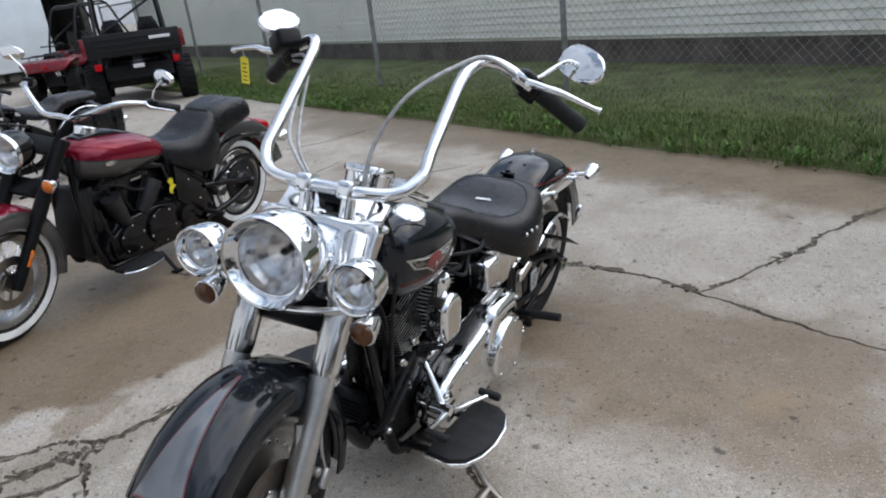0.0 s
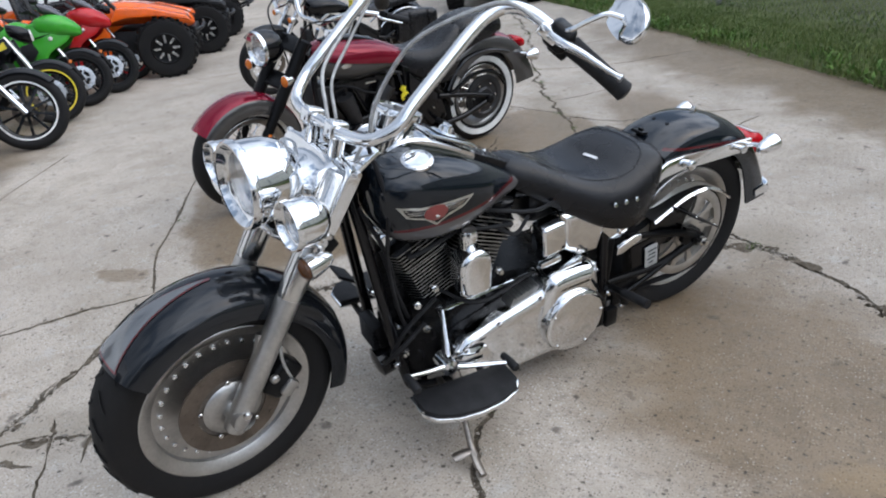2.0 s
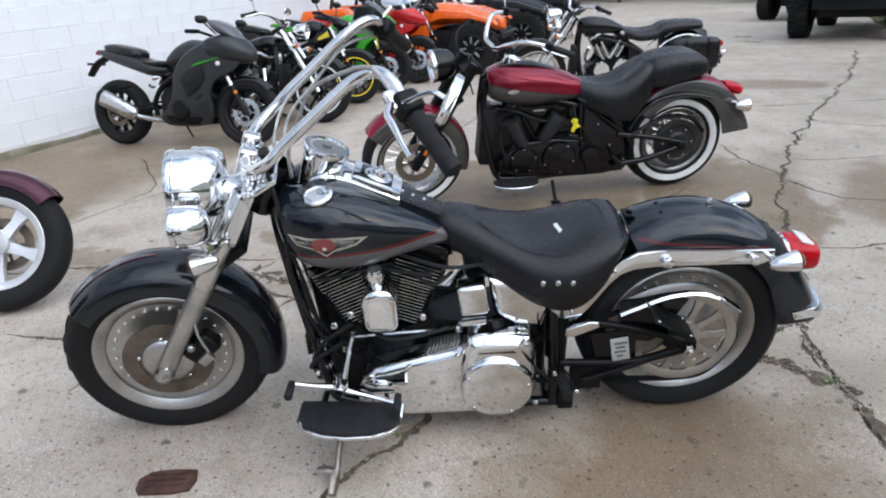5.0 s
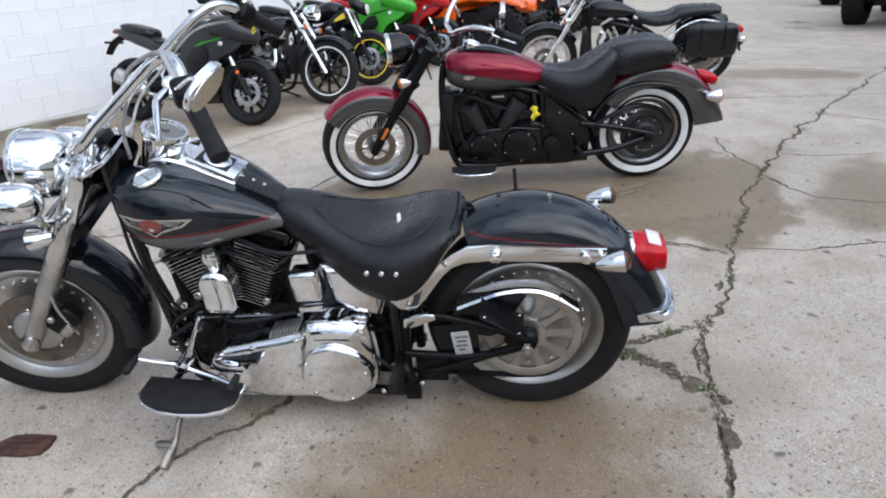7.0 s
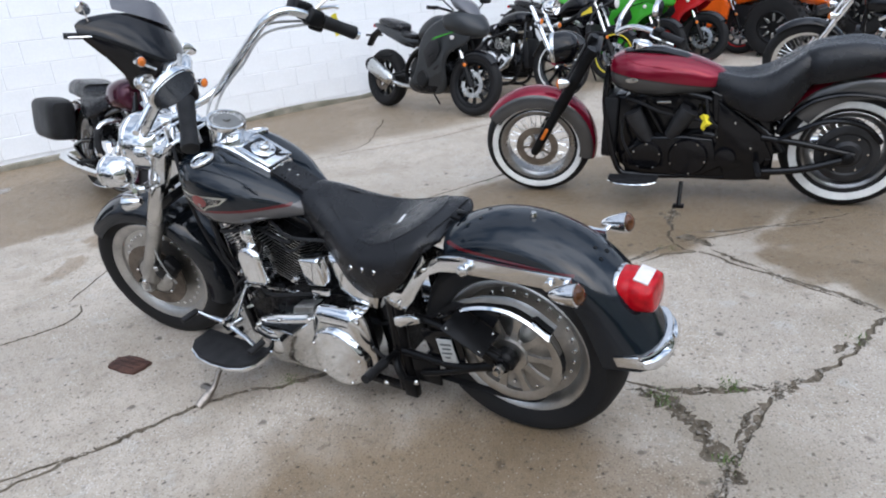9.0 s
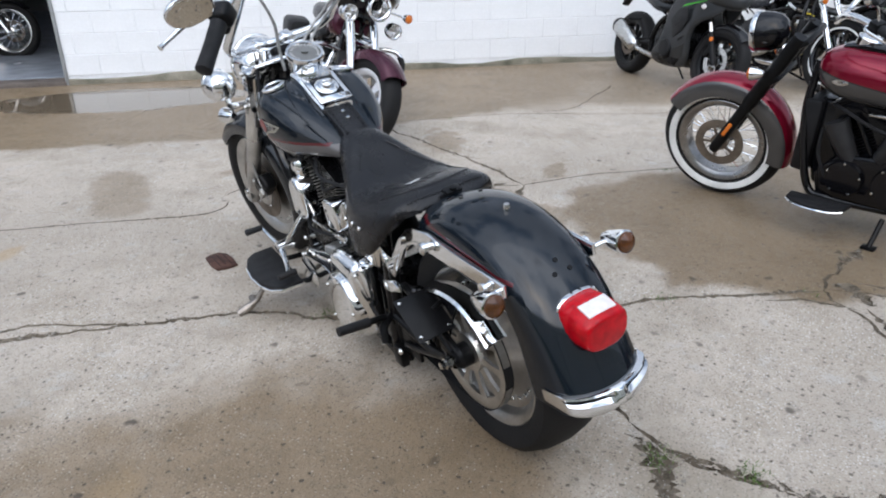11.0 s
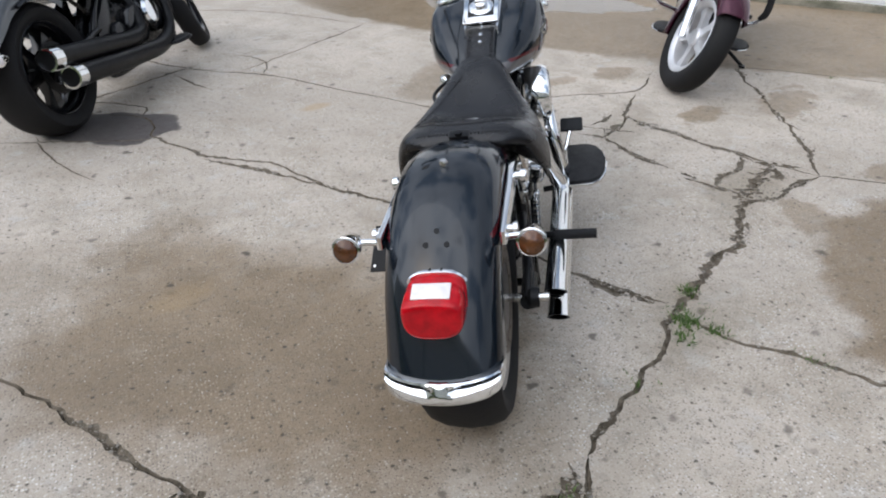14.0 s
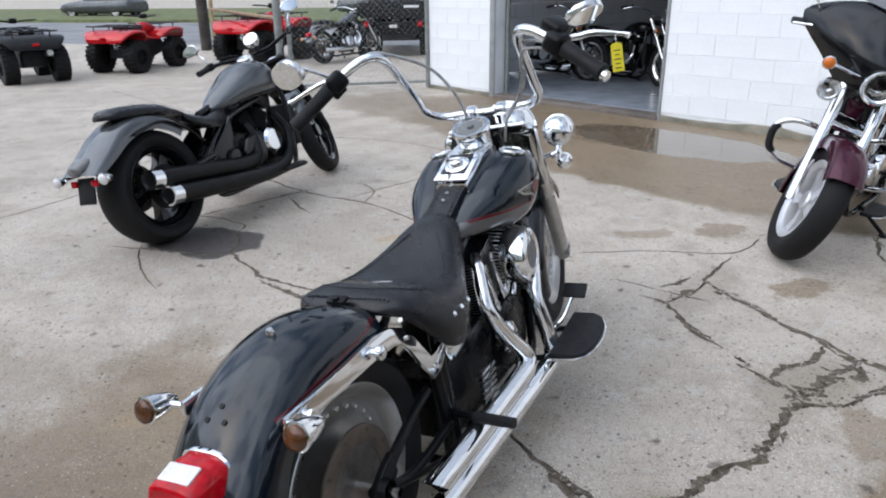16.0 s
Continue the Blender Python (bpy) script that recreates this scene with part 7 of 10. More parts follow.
    for s in (1, -1):
        a0, a1 = Vector((0.816, 0.368 * s, 1.172)), Vector((0.749, 0.480, 1.080)) if s > 0 else Vector((0.757, -0.466, 1.096))
        d = (a1 - a0).normalized()
        up = 0.0 if s > 0 else 0.026
        bm = B()
        L = (a1 - a0).length
        lathe(bm, [(0.0195, 0.0), (0.0245, 0.004), (0.0235, 0.02), (0.022, L * 0.6), (0.0235, L - 0.01), (0.024, L + 0.004), (0.014, L + 0.010), (0, L + 0.010)], axis(a0, d), 18)
        part("grip", bm, PAD, hb, m=HB)
        bm = B()
        c = a0 - d * 0.03
        box(bm, (0.066, 0.060, 0.062), axis(c, d), 0.016, 3)
        box(bm, (0.03, 0.03, 0.05), axis(c + Vector((0.0, 0, -0.03)), d), 0.008)
        sw = part("switch_housing", bm, SATIN, hb, m=HB)
        bm = B()
        c2 = a0 - d * 0.035 + Vector((0.03, 0, 0.008))
        box(bm, (0.03, 0.03, 0.055), axis(c2, d), 0.008, 2)
        if s < 0:
            box(bm, (0.075, 0.055, 0.075), axis(c2 + Vector((0.012, 0, 0.026)), d), 0.014, 3)
        part("clamp", bm, CHROME if s > 0 else SATIN, sw, m=HB)
        bm = B()
        tube(bm, [c2, Vector((0.877, 0.400 * s, 1.194)), Vector((0.870, 0.445 * s, 1.184 + up * 0.5)), Vector((0.852, 0.520 * s, 1.156 + up)), Vector((0.845, 0.542 * s, 1.148 + up))], [0.011, 0.010, 0.009, 0.006, 0.009], 10, 5, flat=1.0)
        part("lever", bm, CHROME, sw, m=HB)
        bm = B()
        mc = Vector((0.742, 0.466, 1.234)) if s > 0 else Vector((0.752, -0.442, 1.250))
        tube(bm, [c2, Vector((0.836, 0.376 * s, 1.208)), Vector((0.802, 0.408 * s, 1.232)), Vector((0.776, 0.432 * s, 1.245)), mc + Vector((0.012, -0.01 * s, 0.004))], 0.006, 8, 5)
        mi = part("mirror_stem", bm, CHROME, hb, m=HB)
        bm = B()
        q = [(-0.062, -0.010), (-0.055, 0.026), (-0.02, 0.042), (0.035, 0.040), (0.064, 0.018), (0.066, -0.014), (0.04, -0.036), (-0.01, -0.042), (-0.048, -0.034)]
        q = [(float(p[0]), float(p[1])) for p in catmull([(x * s, y) for x, y in q + q[:1]], 4)[:-1]]
        MF = Matrix.Translation(mc) @ Matrix.Rotation(radians(-17 if s > 0 else 58), 4, "Z") @ Matrix.Rotation(radians(-28 if s > 0 else -62), 4, "Y") @ Matrix(((0, 0, -1, 0), (1, 0, 0, 0), (0, 1, 0, 0), (0, 0, 0, 1))) @ Matrix.Rotation(radians(-18 * s), 4, "Z") @ Matrix.Scale(1.04, 4)
        prism(bm, q, -0.014, 0.004, MF, 0.007, 3)
        ms = part("mirror_shell", bm, CHROME, hb, m=HB)
        bm = B()
        prism(bm, [(x * 0.90, y * 0.88) for x, y in q], 0.0042, 0.0058, MF)
        part("mirror_glass", bm, MIRROR, ms, m=HB)
    # cables
    for pts, r, mt in (([(0.845, 0.35, 1.190), (0.89, 0.262, 1.250), (0.945, 0.205, 1.240), (1.05, 0.112, 1.172), (1.105, 0.056, 1.07), (1.145, 0.042, 0.98), (1.15, 0.04, 0.90)], 0.0055, CABLE),
                       ([(0.845, -0.35, 1.180), (0.95, -0.235, 1.205), (1.05, -0.20, 1.13), (1.15, -0.165, 1.05), (1.19, -0.10, 0.98), (1.20, -0.07, 0.92)], 0.005, CABLE),
                       ([(0.85, -0.34, 1.172), (0.955, -0.225, 1.18), (1.06, -0.185, 1.09), (1.14, -0.145, 1.02), (1.17, -0.09, 0.95), (1.18, -0.07, 0.88)], 0.0045, CABLE),
                       ([(1.205, 0.11, 0.95), (1.185, 0.15, 0.80), (1.19, 0.145, 0.62), (1.15, 0.13, 0.42), (1.10, 0.12, 0.3)], 0.006, PAD)):
        bm = B()
        tube(bm, pts, r, 8, 8)
        part("cable", bm, mt, hb, m=HB)
    # yellow price tag hanging from the lever
    tg = thing("price_tag", M @ HB, "yellow price tag hanging from the brake lever", "tag")
    bm = B()
    prism(bm, [(-0.016, -0.040), (0.016, -0.040), (0.016, 0.032), (0.010, 0.038), (-0.010, 0.038), (-0.016, 0.032)], -0.0006, 0.0006, Matrix.Translation((0.846, -0.505, 1.122)) @ Matrix.Rotation(radians(80), 4, "Z") @ Matrix.Rotation(radians(90), 4, "X"))
    part("card", bm, YELLOW, tg)
    bm = B()
    for k, w in enumerate((0.018, 0.011, 0.020, 0.014, 0.017)):
        box(bm, (w, 0.003, 0.0018), Matrix.Translation((0.846, -0.505, 1.122)) @ Matrix.Rotation(radians(80), 4, "Z") @ Matrix.Rotation(radians(90), 4, "X") @ Matrix.Translation((0, 0.018 - 0.012 * k, 0)))
    each("print_bar", bm, INK, tg)
    bm = B()
    tube(bm, [(0.846, -0.505, 1.160), (0.850, -0.505, 1.175), (0.853, -0.505, 1.188)], 0.0012, 5, 3)
    part("string", bm, WHITE, tg)
    return t


PAINT_TANKLESS = paint("black_gloss_paint", (0.008, 0.0095, 0.012), 0.1)
big_cruiser()

# ---- the other motorcycles ----
def lean_pose(x, y, yaw, lean=8.0):
    return Matrix.Translation((x, y, 0)) @ Matrix.Rotation(radians(yaw), 4, "Z") @ Matrix.Rotation(radians(-lean), 4, "X")


GREY_METAL = (0.085, 0.082, 0.080)
V_GREY = paint("dark_grey_metallic", GREY_METAL, 0.45)
V_RED = paint("candy_red_metallic", (0.20, 0.006, 0.022), 0.35)
PURPLE = paint("dark_maroon_metallic", (0.055, 0.010, 0.022), 0.35)
STEEL_GREY = paint("grey_metallic", (0.10, 0.105, 0.11), 0.5)
GREEN = paint("lime_green_paint", (0.055, 0.36, 0.03), 0.1)
SPORT_RED = paint("bright_red_paint", (0.46, 0.012, 0.016), 0.1)
ORANGE = paint("orange_plastic", (0.80, 0.13, 0.012), 0.0)
YELLOW_RIM = material("yellow_rim_tape", (0.70, 0.55, 0.03), 0.4)
PLASTIC = material("black_plastic", (0.008, 0.008, 0.009), 0.5, 0, 0.25, 12, 200, bump=0.3, spec=0.3)
WINDSHIELD = material("smoked_windshield", (0.10, 0.10, 0.11), 0.06, 0, 0.05, 5, 60, spec=0.5)
BRIGHT_ALLOY = material("bright_silver_alloy", (0.62, 0.62, 0.63), 0.32, 0.5, 0.08, 10, 90)
SMOKE_GREY = material("clear_grey_lens", (0.13, 0.125, 0.125), 0.1, 0, 0.1, 20, 100)
SILVER_CAN = material("muffler_steel", (0.50, 0.50, 0.49), 0.25, 1.0, 0.12, 10, 90)


def steered(head, rake, angle):
    h = Vector(head)
    ax = Vector((-math.sin(radians(rake)), 0, math.cos(radians(rake))))
    return Matrix.Translation(h) @ Matrix.Rotation(radians(angle), 4, ax) @ Matrix.Translation(-h), ax


def split_sides(bm, limit):
    for f in bm.faces:
        if abs(f.calc_center_median().y) > limit:
            f.material_index = 1


def v_engine(t, x, z, s=1.0, case=CASE, cover=BLACK, fin=FINS, spread=27):
    bm = B()
    prism(bm, [(x + 0.22 * s, z - 0.15 * s), (x + 0.24 * s, z - 0.04), (x + 0.14 * s, z + 0.07 * s), (x - 0.10 * s, z + 0.07 * s), (x - 0.20 * s, z + 0.11 * s), (x - 0.36 * s, z + 0.08 * s), (x - 0.42 * s, z + 0.02), (x - 0.40 * s, z - 0.11 * s), (x - 0.30 * s, z - 0.16 * s)], -0.11 * s, 0.11 * s, SIDE, 0.022, 3)
    eng = part("engine_case", bm, case, t)
    for cx, r in ((x + 0.09, 0.085 * s), (x - 0.13 * s, 0.105 * s), (x - 0.32 * s, 0.055 * s)):
        for sd in (1, -1):
            bm = B()
            lathe(bm, [(r, -0.02), (r, 0.025), (r * 0.92, 0.04), (r * 0.5, 0.045), (0, 0.046)], axis((cx, 0.115 * s * sd, z - 0.03), (0, sd, 0)), 28)
            part("round_cover", bm, cover, eng)
    for sg in (1, -1):
        d = Vector((sg * math.sin(radians(spread)), 0, math.cos(radians(spread))))
        X = Matrix(((d.z, 0, d.x, x), (0, 1, 0, 0), (-d.x, 0, d.z, z), (0, 0, 0, 1)))
        bm = B()
        lathe(bm, [(0.06 * s, 0.05), (0.06 * s, 0.22 * s)], X, 20)
        box(bm, (0.14 * s, 0.15 * s, 0.09 * s), X @ Matrix.Translation((0, 0, 0.285 * s)), 0.02)
        cyl = part("cylinder", bm, case, t)
        bm = B()
        for k in range(9):
            prism(bm, [(-0.072 * s, -0.05 * s), (-0.05 * s, -0.08 * s), (0.05 * s, -0.08 * s), (0.072 * s, -0.05 * s), (0.072 * s, 0.05 * s), (0.05 * s, 0.08 * s), (-0.05 * s, 0.08 * s), (-0.072 * s, 0.05 * s)], (0.10 + k * 0.014) * s, (0.10 + k * 0.014) * s + 0.004, X)
        each("cooling_fin", bm, fin, cyl)
        bm = B()
        tube(bm, [X @ Vector((0.03, 0.09, 0.06)), X @ Vector((0.03, 0.095, 0.27 * s))], 0.013, 10, 1)
        tube(bm, [X @ Vector((-0.03, 0.09, 0.06)), X @ Vector((-0.03, 0.095, 0.27 * s))], 0.013, 10, 1)
        each("pushrod_tube", bm, cover, cyl)
        bm = B()
        box(bm, (0.13 * s, 0.17 * s, 0.03 * s), X @ Matrix.Translation((0, 0, 0.34 * s)), 0.01)
        part("head_cover", bm, cover, cyl)
    return eng


def cruiser(name, M, label, P):
    """A cruiser motorcycle from a table of sizes and paints; x ahead from the rear axle, y to its left."""
    g = P.get
    t = thing(name, M, label, "motorcycle", g("group", ""))
    wb, rake = P["wb"], g("rake", 32)
    FA, RA = (wb, 0, P["Rf"]), (0, 0, P["Rr"])
    ST, ax = steered((wb - 0.42, 0, 0.86), rake, g("steer", 8))
    wheel(t, RA, P["Rr"], P["hwr"], P["rimr"], g("style_r", "cast"), g("rim_mat", ALU), None, g("white", False), g("spokes", 5), (-1,), None, g("stripe"), disc_mat=g("disc_mat"))
    wheel(t, FA, P["Rf"], P["hwf"], P["rimf"], g("style_f", "cast"), g("rim_mat", ALU), ST, g("white", False), g("spokes", 5), (1,), None, g("stripe"), disc_mat=g("disc_mat"))
    fp, fs = P["fender"], g("fender_side")
    bm = B()
    fender(bm, (FA[0], FA[2]), P["Rf"] + 0.035, *g("fa", (30, 190)), P["hwf"] + 0.022, g("fskirt", 0.07), 0.035, 0.005, 40)
    if fs:
        split_sides(bm, (P["hwf"] + 0.022) * 0.80)
    part("front_fender", bm, [fp, fs] if fs else fp, t, m=ST, sharp=60)
    bm = B()
    gap, back = g("rgap", 0.065), g("rback", 0.0)
    fender(bm, (-back, P["Rr"]), P["Rr"] + gap, *g("ra", (58, 178)), P["hwr"] + 0.024, g("rskirt", 0.09), 0.04, 0.005, 44, g("flare", 0.03), 0.75, g("rskirt_end", 0.13))
    if fs:
        split_sides(bm, (P["hwr"] + 0.024) * 0.80)
    rf = part("rear_fender", bm, [fp, fs] if fs else fp, t, sharp=60)
    # forks
    fm = g("fork", CHROME)
    for s in (1, -1):
        b0 = Vector((FA[0], 0.105 * s, FA[2]))
        top = b0 + ax * ((0.92 - FA[2]) / ax.z)
        bm = B()
        tube(bm, [b0 - ax * 0.03, b0, b0 + ax * 0.30, b0 + ax * 0.32], [0.024, 0.028, 0.028, 0.026], 16, 1)
        leg = part("fork_leg", bm, g("fork_low", fm), t, m=ST)
        bm = B()
        tube(bm, [b0 + ax * 0.30, top], [g("tube_r", 0.026)] * 2, 16, 1)
        part("fork_tube", bm, fm, leg, m=ST)
        if g("fork_reflector"):
            bm = B()
            box(bm, (0.02, 0.008, 0.08), Matrix.Translation(b0 + ax * 0.13 + Vector((0.005, 0.03 * s, 0))) @ Matrix.Rotation(radians(-rake), 4, "Y"), 0.004)
            part("side_reflector", bm, AMBER, leg, m=ST)
    bm = B()
    for z in (0.70, 0.88):
        x = FA[0] - (z - FA[2]) * math.tan(radians(rake)) - 0.02
        box(bm, (0.10, 0.26, 0.03), pose(x, 0, z, 0, rake, 0), 0.01)
    part("triple_tree", bm, g("tree", SATIN), t, m=ST)
    hx = FA[0] - (0.86 - FA[2]) * math.tan(radians(rake)) + 0.16
    if not g("fairing"):
        lamp_bulb("headlamp", t, (hx + 0.03, 0, g("lamp_z", 0.86)), (1, 0, -0.05), g("lamp_r", 0.088), 0.14, g("lamp", SATIN), ST, None)
    for s in (1, -1):
        fsig = bullet_signal("turn_signal", t, (hx - 0.01, g("sig_y", 0.175) * s, g("sig_z", 0.76)), (1, 0, 0), 0.032, 0.06, ST, g("sig_lens", AMBER))
        bm = B()
        tube(bm, [(hx - 0.06, 0.10 * s, g("sig_z", 0.76) - 0.01), (hx - 0.05, (g("sig_y", 0.175) - 0.01) * s, g("sig_z", 0.76))], 0.008, 8, 1)
        part("signal_stem", bm, fm, fsig, m=ST)
    # handlebar
    hbz, hbx = g("bar_z", 1.06), hx - 0.20
    half = g("bar") or [(hbx, 0, hbz - 0.08), (hbx, 0.08, hbz - 0.08), (hbx - 0.02, 0.16, hbz - 0.04), (hbx - 0.06, 0.26, hbz), (hbx - 0.15, 0.36, hbz + 0.005), (hbx - 0.25, 0.45, hbz - 0.03)]
    bm = B()
    tube(bm, [(x, -y, z) for x, y, z in half[:0:-1]] + half, 0.0135, 14, 5)
    hb = part("handlebar", bm, g("bar_mat", CHROME), t, m=ST)
    for s in (1, -1):
        e1, e0 = Vector(half[-1]), Vector(half[-2])
        e1.y *= s
        e0.y *= s
        d = (e1 - e0).normalized()
        bm = B()
        tube(bm, [e1 - d * 0.11, e1 + d * 0.008], 0.0195, 14, 1)
        part("grip", bm, PAD, hb, m=ST)
        bm = B()
        box(bm, (0.05, 0.05, 0.05), axis(e1 - d * 0.135, d), 0.012, 2)
        hs = part("switch_housing", bm, SATIN, hb, m=ST)
        bm = B()
        tube(bm, [e1 - d * 0.14 + Vector((0.03, 0, 0)), e1 - d * 0.09 + Vector((0.06, 0, 0)), e1 + d * 0.01 + Vector((0.045, 0, -0.005))], [0.008, 0.007, 0.006], 8, 4)
        part("lever", bm, g("lever", CHROME), hs, m=ST)
        if g("mirrors", True):
            mc = e1 - d * 0.10 + Vector((0.02, 0.06 * s, 0.15))
            bm = B()
            tube(bm, [e1 - d * 0.13, e1 - d * 0.12 + Vector((0.01, 0.01 * s, 0.07)), mc + Vector((0.02, 0, -0.01))], 0.005, 8, 4)
            ms = part("mirror_stem", bm, g("lever", CHROME), hb, m=ST)
            bm = B()
            q = [(0.062 * math.cos(a) + 0.006 * math.cos(2 * a), 0.04 * math.sin(a)) for a in (2 * math.pi * k / 20 for k in range(20))]
            MF = Matrix.Translation(mc) @ Matrix.Rotation(radians(-14 * s), 4, "Z") @ Matrix(((0, 0, -1, 0), (1, 0, 0, 0), (0, 1, 0, 0), (0, 0, 0, 1)))
            prism(bm, q, -0.02, 0.004, MF, 0.008, 3)
            sh = part("mirror_shell", bm, g("mirror", CHROME), hb, m=ST)
            bm = B()
            prism(bm, [(x * 0.9, y * 0.88) for x, y in q], 0.0045, 0.006, MF)
            part("mirror_glass", bm, MIRROR, sh, m=ST)
    bm = B()
    for a in ([(hbx - 0.1, 0.3, hbz), (hbx + 0.02, 0.18, hbz - 0.03), (hbx + 0.03, 0.08, 0.86), (hbx, 0.06, 0.72)], [(hbx - 0.1, -0.3, hbz), (hbx + 0.03, -0.18, hbz - 0.05), (hbx + 0.02, -0.08, 0.84), (hbx, -0.06, 0.72)]):
        tube(bm, a, 0.005, 7, 6)
    each("cable", bm, PAD, hb, m=ST)
    # tank, saddle
    bm = B()
    body(bm, P["tank"], 32, 5)
    tk = part("fuel_tank", bm, P["tank_mat"], t, sharp=60)
    if g("dash"):
        bm = B()
        rings = []
        for x, z, w in g("dash"):
            rings.append([(x, -w, z - 0.04), (x, -w, z - 0.004), (x, -w * 0.8, z), (x, 0, z + 0.004), (x, w * 0.8, z), (x, w, z - 0.004), (x, w, z - 0.04)])
        loft(bm, rings)
        da = part("console", bm, g("dash_mat", BLACK), tk)
        x, z, w = g("dash")[1]
        bm = B()
        lathe(bm, [(0.052, -0.03), (0.054, 0.006), (0.046, 0.012), (0.044, 0.006), (0, 0.006)], axis((x, 0, z + 0.012), (-0.35, 0, 1)), 28)
        part("speedometer", bm, CHROME, da)
    if g("badge"):
        for s in (1, -1):
            bm = B()
            x, y, z = g("badge")
            prism(bm, [(0.035 * math.cos(a), 0.013 * math.sin(a)) for a in (2 * math.pi * k / 18 for k in range(18))], -0.002, 0.003, Matrix.Translation((x, y * s, z)) @ Matrix.Rotation(radians(-5 * s), 4, "X") @ SIDE, 0.001)
            part("badge", bm, CHROME_WORN, tk)
    for st in P["seats"]:
        bm = B()
        rings = []
        for x, hw, zt, zb, dip in catmull(st, 5):
            halfp = [(0.0, zt - dip), (0.35, zt - dip * 0.6), (0.62, zt - 0.002), (0.82, zt - 0.018), (0.94, zt - (zt - zb) * 0.4), (1.0, zb + 0.015), (0.97, zb), (0.6, zb), (0, zb)]
            rings.append([(x, hw * u, z) for u, z in halfp] + [(x, -hw * u, z) for u, z in halfp[-2:0:-1]])
        loft(bm, rings)
        part("saddle", bm, LEATHER, t, sharp=70)
    # frame and engine
    ex, ez = g("engine", (0.86, 0.36))
    bm = B()
    prism(bm, [(wb - 0.66, 0.60), (wb - 0.58, 0.46), (wb - 0.58, 0.24), (wb - 0.66, 0.16), (0.46, 0.17), (0.42, 0.42), (0.58, 0.60), (0.9, 0.64)], -0.03, 0.03, SIDE, 0.03, 3)
    part("engine_block", bm, g("case", CASE), t)
    v_engine(t, ex, ez, g("engine_s", 1.0), g("case", CASE), g("cover", BLACK), g("fin", FINS))
    bm = B()
    lowy, lowz = g("low", (0.13, 0.12))
    for s in (1, -1):
        tube(bm, [(wb - 0.46, 0.05 * s, 0.80), (wb - 0.44, 0.085 * s, 0.55), (wb - 0.50, 0.11 * s, 0.22), (wb - 0.62, 0.12 * s, lowz + 0.01), (0.75, lowy * s, lowz), (0.42, (lowy + 0.01) * s, lowz + 0.01), (0.36, 0.14 * s, 0.3)], 0.019, 12, 5)
        tube(bm, [(wb - 0.50, 0.05 * s, 0.72), (0.62, 0.10 * s, 0.60), (0.36, 0.13 * s, 0.42), (0.30, 0.14 * s, 0.34)], 0.019, 12, 4)
        tube(bm, [(0.42, 0.14 * s, 0.22), (0.2, 0.155 * s, 0.25), (-0.03, 0.155 * s, P["Rr"])], 0.020, 10, 4)
        tube(bm, [(0.40, 0.14 * s, 0.42), (0.2, 0.155 * s, 0.39), (-0.03, 0.155 * s, P["Rr"] + 0.01)], 0.018, 10, 4)
    tube(bm, [(wb - 0.46, 0, 0.82), (0.9, 0, 0.76), (0.5, 0, 0.66)], 0.024, 10, 4)
    part("frame", bm, g("frame", BLACK), t)
    bm = B()
    prism(bm, [(0.62, 0.62), (0.40, 0.44), (0.34, 0.30), (0.46, 0.24), (0.62, 0.40)], 0.115, 0.145, SIDE, 0.012)
    prism(bm, [(0.62, 0.62), (0.40, 0.44), (0.34, 0.30), (0.46, 0.24), (0.62, 0.40)], -0.145, -0.115, SIDE, 0.012)
    each("side_cover", bm, g("side_cover", BLACK), t)
    bm = B()
    box(bm, g("radiator", (0.06, 0.20, 0.30)), pose(g("radiator_x", wb - 0.40), 0, 0.45, 0, -6, 0), 0.012)
    part("radiator", bm, PLASTIC, t)
    # fender struts and drive guard
    for s in (1, -1):
        bm = B()
        way = g("strut_way") or [(0.36, 0.52), (0.22, 0.62), (0.05, P["Rr"] + 0.36), (-0.16, P["Rr"] + 0.32)]
        tube(bm, [(x, (0.13 if i == 0 else P["hwr"] + 0.035) * s, z) for i, (x, z) in enumerate(way)], g("strut_r", 0.014), 10, 5, flat=0.6)
        part("fender_strut", bm, g("strut", CHROME), rf)
    bm = B()
    tube(bm, [(0.34, 0.15, 0.40), (0.12, 0.16, P["Rr"] + 0.19), (-0.05, 0.16, P["Rr"] + 0.17), (-0.14, 0.16, P["Rr"] + 0.08)], 0.014, 8, 5)
    part("belt_guard", bm, g("guard", BLACK), t)
    bm = B()
    pr = g("pulley_r", 0.14)
    lathe(bm, [(pr - 0.01, -0.012), (pr, -0.008), (pr, 0.008), (pr - 0.01, 0.012), (pr - 0.035, 0.012), (pr - 0.045, 0.004), (0.07, 0.006), (0.055, 0.02), (0.0, 0.022)], AY(0, P["hwr"] + 0.02, P["Rr"]), 36)
    pu = part("pulley", bm, g("pulley_mat", ALU_DARK), t)
    bolt_heads("pulley_bolt", [((pr - 0.055) * math.cos(k * 1.047), P["hwr"] + 0.026, P["Rr"] + (pr - 0.055) * math.sin(k * 1.047)) for k in range(6)], (0, 1, 0), 0.008, 0.008, CHROME_WORN, pu)
    bm = B()
    lathe(bm, [(0.028, -0.02), (0.028, 0.02), (0.016, 0.028), (0, 0.028)], AY(-0.005, 0.165, P["Rr"]), 20)
    part("axle_nut", bm, SATIN, t)
